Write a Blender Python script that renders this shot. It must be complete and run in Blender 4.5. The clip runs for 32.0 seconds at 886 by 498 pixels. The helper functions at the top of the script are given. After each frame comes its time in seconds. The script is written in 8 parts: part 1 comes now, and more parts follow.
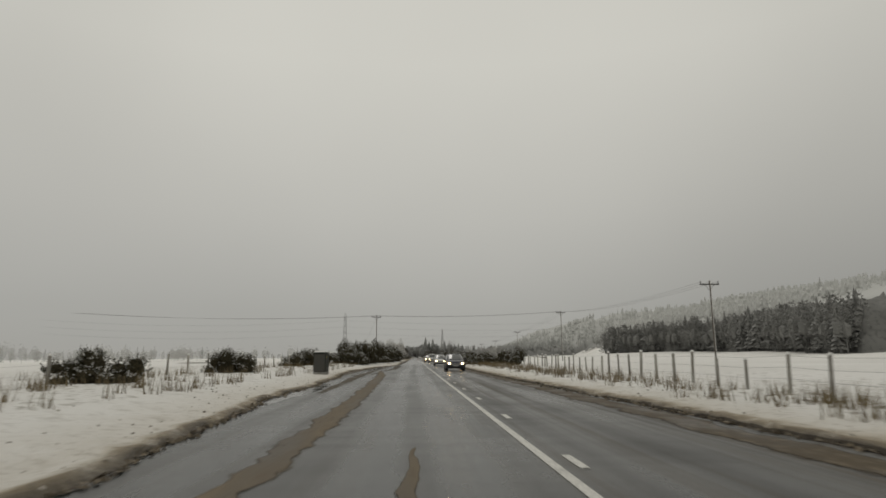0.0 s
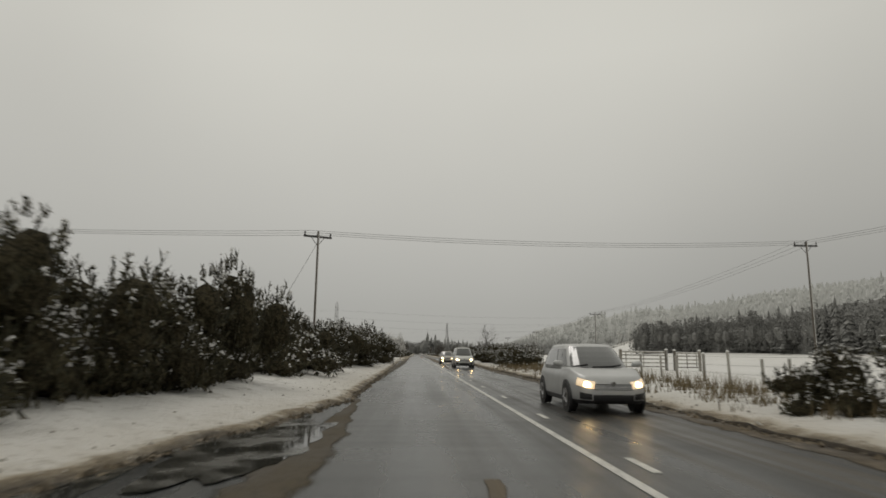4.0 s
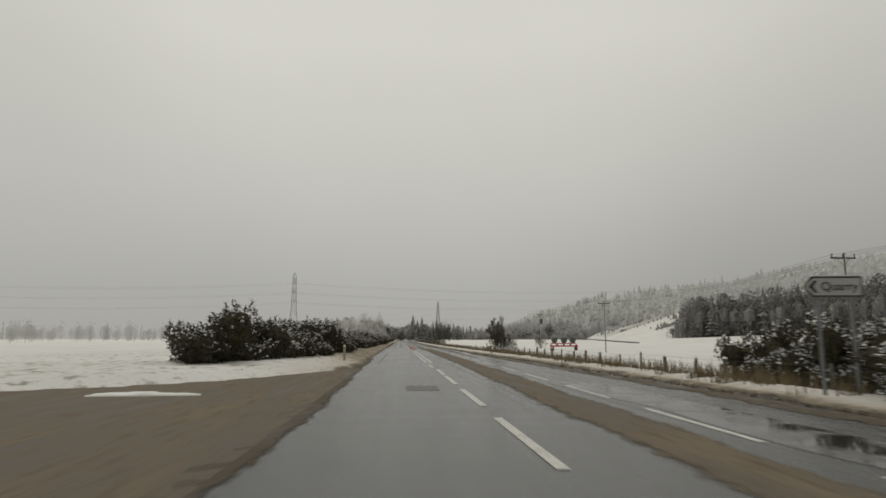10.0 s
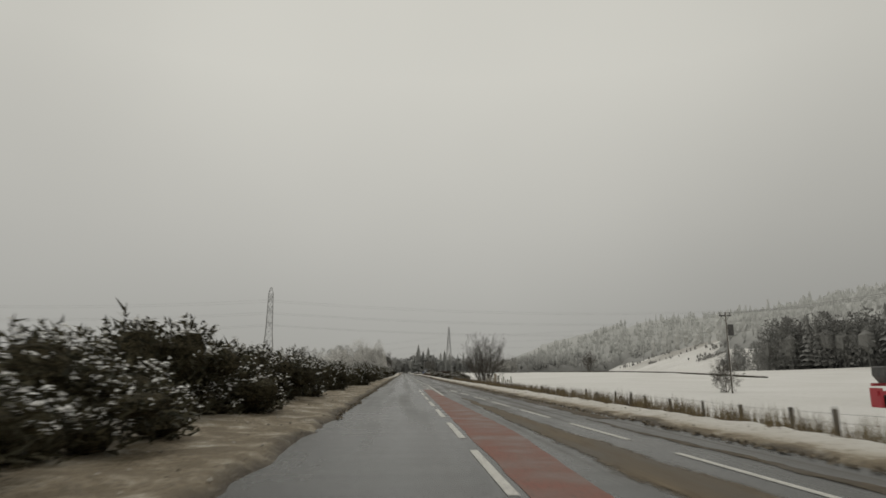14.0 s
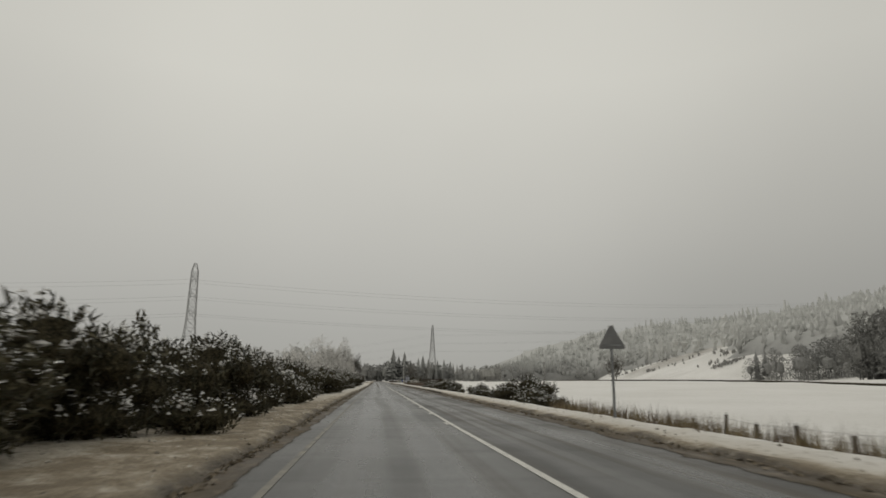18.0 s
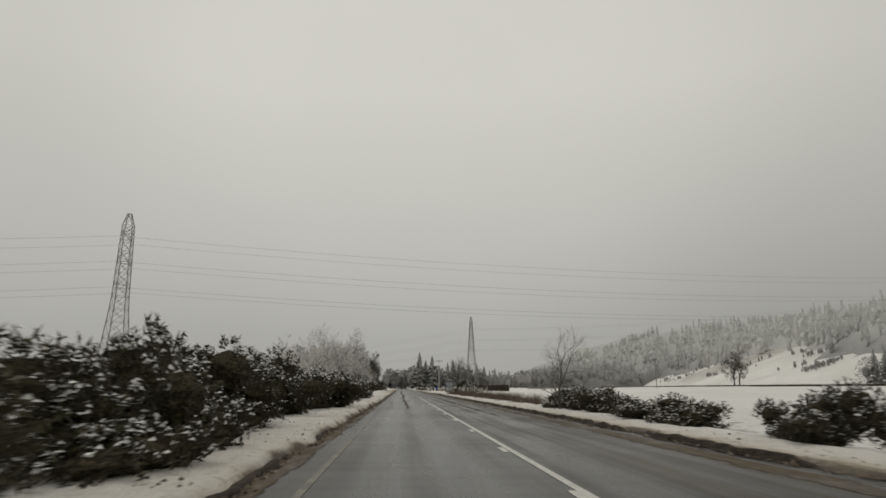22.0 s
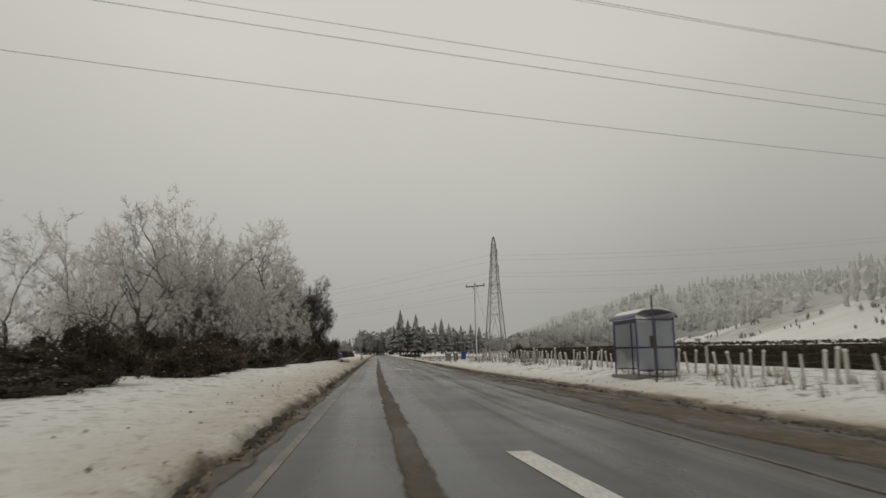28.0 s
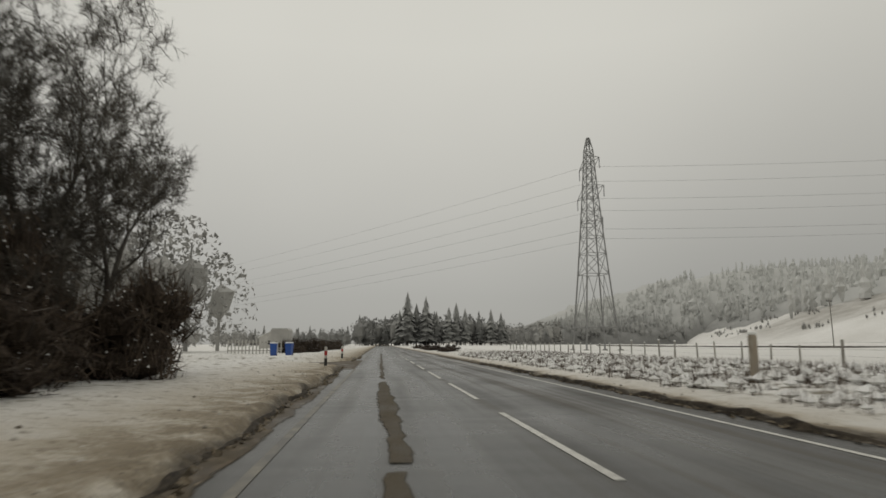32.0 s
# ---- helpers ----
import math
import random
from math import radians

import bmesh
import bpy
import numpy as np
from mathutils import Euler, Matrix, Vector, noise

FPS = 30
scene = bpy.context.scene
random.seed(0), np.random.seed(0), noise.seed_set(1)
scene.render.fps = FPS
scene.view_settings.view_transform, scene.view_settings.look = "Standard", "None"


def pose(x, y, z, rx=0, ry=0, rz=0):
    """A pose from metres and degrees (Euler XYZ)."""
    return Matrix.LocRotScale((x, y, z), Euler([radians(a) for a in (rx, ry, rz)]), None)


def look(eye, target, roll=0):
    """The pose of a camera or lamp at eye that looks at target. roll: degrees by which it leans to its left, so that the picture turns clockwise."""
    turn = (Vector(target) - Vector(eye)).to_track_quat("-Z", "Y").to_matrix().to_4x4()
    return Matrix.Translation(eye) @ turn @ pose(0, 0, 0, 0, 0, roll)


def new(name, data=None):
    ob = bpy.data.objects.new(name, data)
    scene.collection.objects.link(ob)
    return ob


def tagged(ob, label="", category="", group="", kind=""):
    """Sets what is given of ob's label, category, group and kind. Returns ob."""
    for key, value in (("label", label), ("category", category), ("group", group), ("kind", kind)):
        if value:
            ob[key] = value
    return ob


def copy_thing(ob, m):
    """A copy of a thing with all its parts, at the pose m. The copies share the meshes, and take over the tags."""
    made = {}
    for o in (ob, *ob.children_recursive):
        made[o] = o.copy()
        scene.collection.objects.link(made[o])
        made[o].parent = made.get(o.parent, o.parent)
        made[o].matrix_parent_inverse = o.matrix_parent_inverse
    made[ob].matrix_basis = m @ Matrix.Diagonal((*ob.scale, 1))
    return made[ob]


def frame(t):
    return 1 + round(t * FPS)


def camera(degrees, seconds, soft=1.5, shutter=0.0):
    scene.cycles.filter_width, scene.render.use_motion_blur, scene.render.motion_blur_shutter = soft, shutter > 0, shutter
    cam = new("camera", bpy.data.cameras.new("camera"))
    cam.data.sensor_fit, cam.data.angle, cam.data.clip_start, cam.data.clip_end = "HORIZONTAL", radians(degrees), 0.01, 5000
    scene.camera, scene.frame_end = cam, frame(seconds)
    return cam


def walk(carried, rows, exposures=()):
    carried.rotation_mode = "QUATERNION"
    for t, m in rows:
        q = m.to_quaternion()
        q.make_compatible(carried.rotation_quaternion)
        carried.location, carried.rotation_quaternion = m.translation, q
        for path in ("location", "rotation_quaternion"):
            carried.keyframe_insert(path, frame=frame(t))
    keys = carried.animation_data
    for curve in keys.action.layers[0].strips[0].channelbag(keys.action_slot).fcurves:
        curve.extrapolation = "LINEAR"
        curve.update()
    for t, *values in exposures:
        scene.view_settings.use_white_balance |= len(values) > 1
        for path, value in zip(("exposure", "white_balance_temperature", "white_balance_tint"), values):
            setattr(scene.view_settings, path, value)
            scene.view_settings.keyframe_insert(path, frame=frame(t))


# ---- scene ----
EYE = 1.34
# seconds, x, y, yaw, pitch, roll of the car's windscreen camera
ROWS = [
    (0, 0.49, 0.00, -2.66, 10.01, -0.44),
    (0.5, 0.39, 9.67, -2.34, 9.97, -0.45),
    (1, 0.26, 19.31, -2.47, 9.62, -0.54),
    (1.5, 0.04, 28.94, -3.05, 9.19, -0.46),
    (2, -0.17, 38.62, -3.37, 8.95, -0.49),
    (2.5, -0.27, 48.48, -3.21, 8.97, -0.31),
    (3, -0.29, 58.45, -2.48, 9.02, -0.00),
    (3.5, -0.32, 68.41, -2.06, 9.32, 0.53),
    (4, -0.29, 78.32, -2.45, 9.74, 0.62),
    (4.5, -0.18, 88.21, -3.96, 10.12, 0.40),
    (6.5, 0.07, 128.48, -4.82, 10.79, 0.04),
    (7, 0.10, 138.70, -4.22, 9.92, 0.01),
    (7.5, 0.11, 148.97, -3.66, 9.65, 0.00),
    (8, 0.10, 159.30, -3.61, 9.54, -0.01),
    (8.5, 0.01, 169.68, -3.39, 8.97, 0.05),
    (9, -0.07, 180.12, -3.48, 8.62, 0.11),
    (9.5, -0.09, 190.60, -3.93, 7.95, 0.07),
    (10, -0.10, 201.10, -4.04, 8.43, 0.06),
    (10.5, -0.14, 211.61, -3.78, 9.40, 0.01),
    (11, -0.17, 222.02, -3.89, 9.91, -0.03),
    (11.5, -0.13, 232.24, -4.58, 9.39, -0.11),
    (12, -0.07, 242.30, -4.59, 8.84, -0.19),
    (12.5, -0.01, 252.25, -4.23, 9.24, -0.07),
    (13, 0.01, 262.14, -3.21, 10.12, 0.00),
    (13.5, 0.02, 272.01, -3.17, 11.12, 0.00),
    (14, 0.01, 281.91, -3.66, 11.43, 0.00),
    (14.5, -0.02, 291.87, -4.25, 11.32, 0.02),
    (16.5, -0.17, 332.11, -6.70, 11.41, 0.27),
    (17, -0.12, 342.21, -6.90, 11.68, 0.43),
    (17.5, -0.02, 352.35, -6.65, 12.22, 0.28),
    (18, 0.04, 362.52, -6.09, 12.17, 0.17),
    (18.5, 0.08, 372.63, -5.12, 12.39, 0.17),
    (19, 0.11, 382.61, -4.28, 12.74, 0.34),
    (19.5, 0.12, 392.54, -4.12, 13.23, 0.35),
    (20, 0.11, 402.38, -4.48, 13.18, 0.36),
    (20.5, 0.09, 412.09, -4.31, 13.12, 0.29),
    (21, 0.07, 421.68, -3.86, 13.10, 0.28),
    (21.5, 0.05, 431.15, -3.79, 13.11, 0.08),
    (22, 0.04, 440.58, -3.94, 12.79, -0.14),
    (22.5, 0.05, 450.08, -4.29, 12.36, -0.19),
    (23, 0.05, 459.59, -4.36, 11.50, -0.20),
    (23.5, 0.05, 469.17, -3.71, 10.54, -0.21),
    (24, 0.04, 478.82, -3.20, 9.95, -0.17),
    (24.5, 0.03, 488.52, -3.11, 9.75, -0.09),
    (25, 0.03, 498.26, -3.23, 10.09, -0.06),
    (25.5, 0.05, 508.04, -3.60, 10.42, -0.07),
    (27.5, 0.15, 547.28, -6.40, 10.01, -0.64),
    (28, 0.07, 557.10, -6.22, 9.66, -0.55),
    (28.5, -0.01, 566.82, -6.00, 8.71, -0.13),
    (29, -0.08, 576.41, -6.10, 7.72, 0.04),
    (29.5, -0.11, 585.86, -6.14, 7.50, 0.18),
    (30, -0.04, 595.42, -6.40, 8.17, 0.18),
    (30.5, 0.02, 605.10, -6.34, 9.24, 0.08),
    (31, 0.08, 614.77, -6.11, 9.58, -0.02),
    (31.5, 0.13, 624.32, -5.83, 9.45, -0.10),
    (32, 0.18, 633.81, -5.89, 8.83, -0.14),
]


def heading(x, y, yaw, pitch, roll):
    return Matrix.Translation((x, y, EYE)) @ Euler((radians(90 + pitch), 0, radians(yaw))).to_matrix().to_4x4() @ pose(0, 0, 0, 0, 0, roll)


cam = camera(72.0, 32.0, soft=1.6, shutter=0.2)
walk(cam, [(t, heading(x, y, yaw, pitch, roll)) for t, x, y, yaw, pitch, roll in ROWS],
     exposures=[(0, -0.12), (3, -0.03), (4, -0.07), (7, 0.15), (8, 0.03), (10, 0.0), (12, 0.0), (13, -0.12), (14, -0.1), (18, -0.06), (21, -0.1), (24, 0.05), (25, 0.0), (28, -0.1), (30, -0.06), (32, -0.04)])

# ---------------------------------------------------------------- world and sun
world = bpy.data.worlds.new("overcast")
scene.world = world
world.use_nodes = True
wn, wl = world.node_tree.nodes, world.node_tree.links
wn.clear()
w_out = wn.new("ShaderNodeOutputWorld")
w_bg = wn.new("ShaderNodeBackground")
w_sky = wn.new("ShaderNodeTexSky")
w_sky.sky_type, w_sky.sun_disc = "NISHITA", False
w_sky.sun_elevation, w_sky.sun_rotation = radians(62), radians(-24)
w_sky.dust_density, w_sky.air_density = 0.4, 1.0
w_hsv = wn.new("ShaderNodeHueSaturation")
w_hsv.inputs["Saturation"].default_value = 0.12
w_hsv.inputs["Value"].default_value = 0.10
w_mix = wn.new("ShaderNodeMix")
w_mix.data_type = "RGBA"
w_mix.inputs["Factor"].default_value = 0.9
w_co = wn.new("ShaderNodeTexCoord")
w_sep = wn.new("ShaderNodeSeparateXYZ")
w_ramp = wn.new("ShaderNodeValToRGB")
w_ramp.color_ramp.elements[0].position, w_ramp.color_ramp.elements[0].color = 0.0, (0.348, 0.343, 0.315, 1)
w_ramp.color_ramp.elements[1].position, w_ramp.color_ramp.elements[1].color = 1.0, (0.65, 0.635, 0.567, 1)
for at, col in ((0.08, (0.395, 0.389, 0.357, 1)), (0.22, (0.50, 0.49, 0.446, 1)), (0.45, (0.63, 0.617, 0.556, 1))):
    e = w_ramp.color_ramp.elements.new(at)
    e.color = col
w_noise = wn.new("ShaderNodeTexNoise")
w_noise.inputs["Scale"].default_value, w_noise.inputs["Detail"].default_value = 2.2, 3.0
w_var = wn.new("ShaderNodeMapRange")
w_var.inputs["To Min"].default_value, w_var.inputs["To Max"].default_value = 0.94, 1.06
w_mul = wn.new("ShaderNodeMix")
w_mul.data_type, w_mul.blend_type = "RGBA", "MULTIPLY"
w_mul.inputs["Factor"].default_value = 1.0
wl.new(w_co.outputs["Generated"], w_sep.inputs[0])
wl.new(w_sep.outputs["Z"], w_ramp.inputs["Fac"])
wl.new(w_co.outputs["Generated"], w_noise.inputs["Vector"])
wl.new(w_noise.outputs["Fac"], w_var.inputs["Value"])
wl.new(w_ramp.outputs["Color"], w_mul.inputs["A"])
wl.new(w_var.outputs["Result"], w_mul.inputs["B"])
wl.new(w_sky.outputs["Color"], w_hsv.inputs["Color"])
wl.new(w_hsv.outputs["Color"], w_mix.inputs["A"])
wl.new(w_mul.outputs["Result"], w_mix.inputs["B"])


def w_range(socket, lo, hi, a, b):
    r = wn.new("ShaderNodeMapRange")
    r.interpolation_type = "SMOOTHSTEP"
    for k, v in zip(("From Min", "From Max", "To Min", "To Max"), (lo, hi, a, b)):
        r.inputs[k].default_value = v
    wl.new(socket, r.inputs["Value"])
    return r.outputs["Result"]


def w_math(op, a, b):
    t = wn.new("ShaderNodeMath")
    t.operation = op
    for i, v in enumerate((a, b)):
        if isinstance(v, float):
            t.inputs[i].default_value = v
        else:
            wl.new(v, t.inputs[i])
    return t.outputs[0]


# sky brightened ahead of the camera to stand in for lens falloff, and darker where cloud hangs on the hillside
w_ahead = wn.new("ShaderNodeVectorMath")
w_ahead.operation = "DOT_PRODUCT"
wl.new(w_co.outputs["Generated"], w_ahead.inputs[0])
w_ahead.inputs[1].default_value = Vector((0.05, 0.86, 0.5)).normalized()
w_lift = w_range(w_ahead.outputs["Value"], 0.82, 1.0, 0.0, 0.09)
w_bank = w_math("MULTIPLY", w_range(w_sep.outputs["X"], 0.12, 0.72, 0.0, 0.20), w_range(w_sep.outputs["Z"], 0.02, 0.5, 1.0, 0.0))
w_gain = w_math("SUBTRACT", w_math("ADD", w_lift, 0.955), w_bank)
w_last = wn.new("ShaderNodeMix")
w_last.data_type, w_last.blend_type = "RGBA", "MULTIPLY"
w_last.inputs["Factor"].default_value = 1.0
wl.new(w_mix.outputs["Result"], w_last.inputs["A"])
wl.new(w_gain, w_last.inputs["B"])
wl.new(w_last.outputs["Result"], w_bg.inputs["Color"])
w_bg.inputs["Strength"].default_value = 1.0
wl.new(w_bg.outputs["Background"], w_out.inputs["Surface"])

sun = new("sun", bpy.data.lights.new("sun", "SUN"))
sun.data.energy, sun.data.angle, sun.data.color = 0.5, radians(25), (1.0, 0.96, 0.9)
sun.matrix_world = look((-40, 90, 185), (0, 0, 0))


# ---------------------------------------------------------------- materials
def material(name, base, rough=0.7, second=None, scale=4.0, detail=6.0, third=None, fine=40.0, bump=0.0, bump_scale=60.0,
             metal=0.0, stretch=(1, 1, 1), rough2=None, contrast=(0.35, 0.65), random_tint=0.0, coords="Object", specular=0.5):
    """A two-scale noise material: base to second by broad noise, third by fine noise, bump on top."""
    m = bpy.data.materials.new(name)
    m.use_nodes = True
    n, l = m.node_tree.nodes, m.node_tree.links
    b = n["Principled BSDF"]
    b.inputs["Roughness"].default_value, b.inputs["Metallic"].default_value = rough, metal
    b.inputs["Specular IOR Level"].default_value = specular
    co = n.new("ShaderNodeTexCoord")
    mp = n.new("ShaderNodeMapping")
    mp.inputs["Scale"].default_value = stretch
    l.new(co.outputs[coords], mp.inputs["Vector"])
    col = n.new("ShaderNodeRGB")
    col.outputs[0].default_value = (*base, 1)
    out = col.outputs[0]

    def noise_fac(sc, det, lo, hi):
        t = n.new("ShaderNodeTexNoise")
        t.inputs["Scale"].default_value, t.inputs["Detail"].default_value = sc, det
        l.new(mp.outputs["Vector"], t.inputs["Vector"])
        r = n.new("ShaderNodeMapRange")
        r.inputs["From Min"].default_value, r.inputs["From Max"].default_value = lo, hi
        l.new(t.outputs["Fac"], r.inputs["Value"])
        return r.outputs["Result"]

    broad = None
    if second:
        broad = noise_fac(scale, detail, *contrast)
        mix = n.new("ShaderNodeMix")
        mix.data_type = "RGBA"
        l.new(broad, mix.inputs["Factor"])
        l.new(out, mix.inputs["A"])
        mix.inputs["B"].default_value = (*second, 1)
        out = mix.outputs["Result"]
    if third:
        f = noise_fac(fine, 3.0, 0.5, 0.75)
        mix = n.new("ShaderNodeMix")
        mix.data_type = "RGBA"
        l.new(f, mix.inputs["Factor"])
        l.new(out, mix.inputs["A"])
        mix.inputs["B"].default_value = (*third, 1)
        out = mix.outputs["Result"]
    if random_tint:
        info = n.new("ShaderNodeObjectInfo")
        r = n.new("ShaderNodeMapRange")
        r.inputs["To Min"].default_value, r.inputs["To Max"].default_value = 1 - random_tint, 1 + random_tint
        l.new(info.outputs["Random"], r.inputs["Value"])
        mix = n.new("ShaderNodeMix")
        mix.data_type, mix.blend_type = "RGBA", "MULTIPLY"
        mix.inputs["Factor"].default_value = 1.0
        l.new(out, mix.inputs["A"])
        l.new(r.outputs["Result"], mix.inputs["B"])
        out = mix.outputs["Result"]
    l.new(out, b.inputs["Base Color"])
    if rough2 is not None and broad is not None:
        r = n.new("ShaderNodeMapRange")
        r.inputs["To Min"].default_value, r.inputs["To Max"].default_value = rough, rough2
        l.new(broad, r.inputs["Value"])
        l.new(r.outputs["Result"], b.inputs["Roughness"])
    if bump:
        t = n.new("ShaderNodeTexNoise")
        t.inputs["Scale"].default_value, t.inputs["Detail"].default_value = bump_scale, 4.0
        l.new(mp.outputs["Vector"], t.inputs["Vector"])
        bp = n.new("ShaderNodeBump")
        bp.inputs["Strength"].default_value, bp.inputs["Distance"].default_value = 1.0, bump
        l.new(t.outputs["Fac"], bp.inputs["Height"])
        l.new(bp.outputs["Normal"], b.inputs["Normal"])
    return m


def ground_material():
    """Snow over grass; the point attribute 'grit' says how much road sand is thrown onto it."""
    m = bpy.data.materials.new("snow_ground")
    m.use_nodes = True
    n, l = m.node_tree.nodes, m.node_tree.links
    b = n["Principled BSDF"]
    b.inputs["Roughness"].default_value = 0.75
    co = n.new("ShaderNodeTexCoord")
    att = n.new("ShaderNodeAttribute")
    att.attribute_name = "grit"
    veg = n.new("ShaderNodeAttribute")
    veg.attribute_name = "weeds"

    def tex(sc, det, lo, hi):
        t = n.new("ShaderNodeTexNoise")
        t.inputs["Scale"].default_value, t.inputs["Detail"].default_value = sc, det
        l.new(co.outputs["Object"], t.inputs["Vector"])
        r = n.new("ShaderNodeMapRange")
        r.inputs["From Min"].default_value, r.inputs["From Max"].default_value = lo, hi
        l.new(t.outputs["Fac"], r.inputs["Value"])
        return r.outputs["Result"], t.outputs["Fac"]

    def mixed(fac, a, colour):
        mix = n.new("ShaderNodeMix")
        mix.data_type = "RGBA"
        l.new(fac, mix.inputs["Factor"])
        if isinstance(a, tuple):
            mix.inputs["A"].default_value = (*a, 1)
        else:
            l.new(a, mix.inputs["A"])
        mix.inputs["B"].default_value = (*colour, 1)
        return mix.outputs["Result"]

    def maths(op, a, bb):
        t = n.new("ShaderNodeMath")
        t.operation, t.use_clamp = op, True
        for i, v in enumerate((a, bb)):
            if isinstance(v, float):
                t.inputs[i].default_value = v
            else:
                l.new(v, t.inputs[i])
        return t.outputs[0]

    big, _ = tex(0.06, 4, 0.3, 0.75)
    col = mixed(big, (0.80, 0.79, 0.77), (0.70, 0.69, 0.66))
    spots, _ = tex(2.2, 8, 0.54, 0.68)
    weed = maths("MULTIPLY", spots, veg.outputs["Fac"])
    col = mixed(weed, col, (0.16, 0.135, 0.085))
    g1, _ = tex(1.3, 6, 0.28, 0.62)
    g2, _ = tex(9.0, 5, 0.3, 0.7)
    soft = maths("ADD", maths("MULTIPLY", g1, 0.65), maths("MULTIPLY", g2, 0.35))
    gf = maths("MULTIPLY", maths("ADD", maths("MULTIPLY", soft, 0.65), 0.5), att.outputs["Fac"])
    col = mixed(gf, col, (0.35, 0.285, 0.18))
    col = mixed(maths("MULTIPLY", maths("SUBTRACT", gf, 0.62), 2.6), col, (0.175, 0.138, 0.088))
    s1, _ = tex(5.0, 9, 0.56, 0.66)
    near = maths("MULTIPLY", s1, maths("MULTIPLY", maths("ADD", att.outputs["Fac"], maths("MULTIPLY", veg.outputs["Fac"], 0.5)), 0.75))
    col = mixed(near, col, (0.20, 0.165, 0.115))
    g3, fine = tex(16.0, 6, 0.52, 0.66)
    wet = maths("MULTIPLY", g3, maths("SUBTRACT", att.outputs["Fac"], 0.45))
    col = mixed(wet, col, (0.09, 0.075, 0.055))
    moor_haze = n.new("ShaderNodeAttribute")
    moor_haze.attribute_name = "moor_haze"
    m1, _ = tex(0.05, 5, 0.36, 0.6)
    m2, _ = tex(0.6, 6, 0.3, 0.7)
    hill_tone = maths("MULTIPLY", moor_haze.outputs["Fac"], maths("ADD", maths("MULTIPLY", maths("ADD", maths("MULTIPLY", m1, 0.6), maths("MULTIPLY", m2, 0.4)), 0.6), 0.3))
    col = mixed(hill_tone, col, (0.27, 0.25, 0.22))
    mud = n.new("ShaderNodeAttribute")
    mud.attribute_name = "mud"
    g4, _ = tex(6.0, 6, 0.3, 0.6)
    soil = maths("MULTIPLY", mud.outputs["Fac"], maths("ADD", maths("MULTIPLY", g4, 0.5), 0.55))
    col = mixed(soil, col, (0.062, 0.049, 0.034))
    l.new(col, b.inputs["Base Color"])
    bp = n.new("ShaderNodeBump")
    bp.inputs["Strength"].default_value, bp.inputs["Distance"].default_value = 1.0, 0.09
    l.new(fine, bp.inputs["Height"])
    l.new(bp.outputs["Normal"], b.inputs["Normal"])
    return m


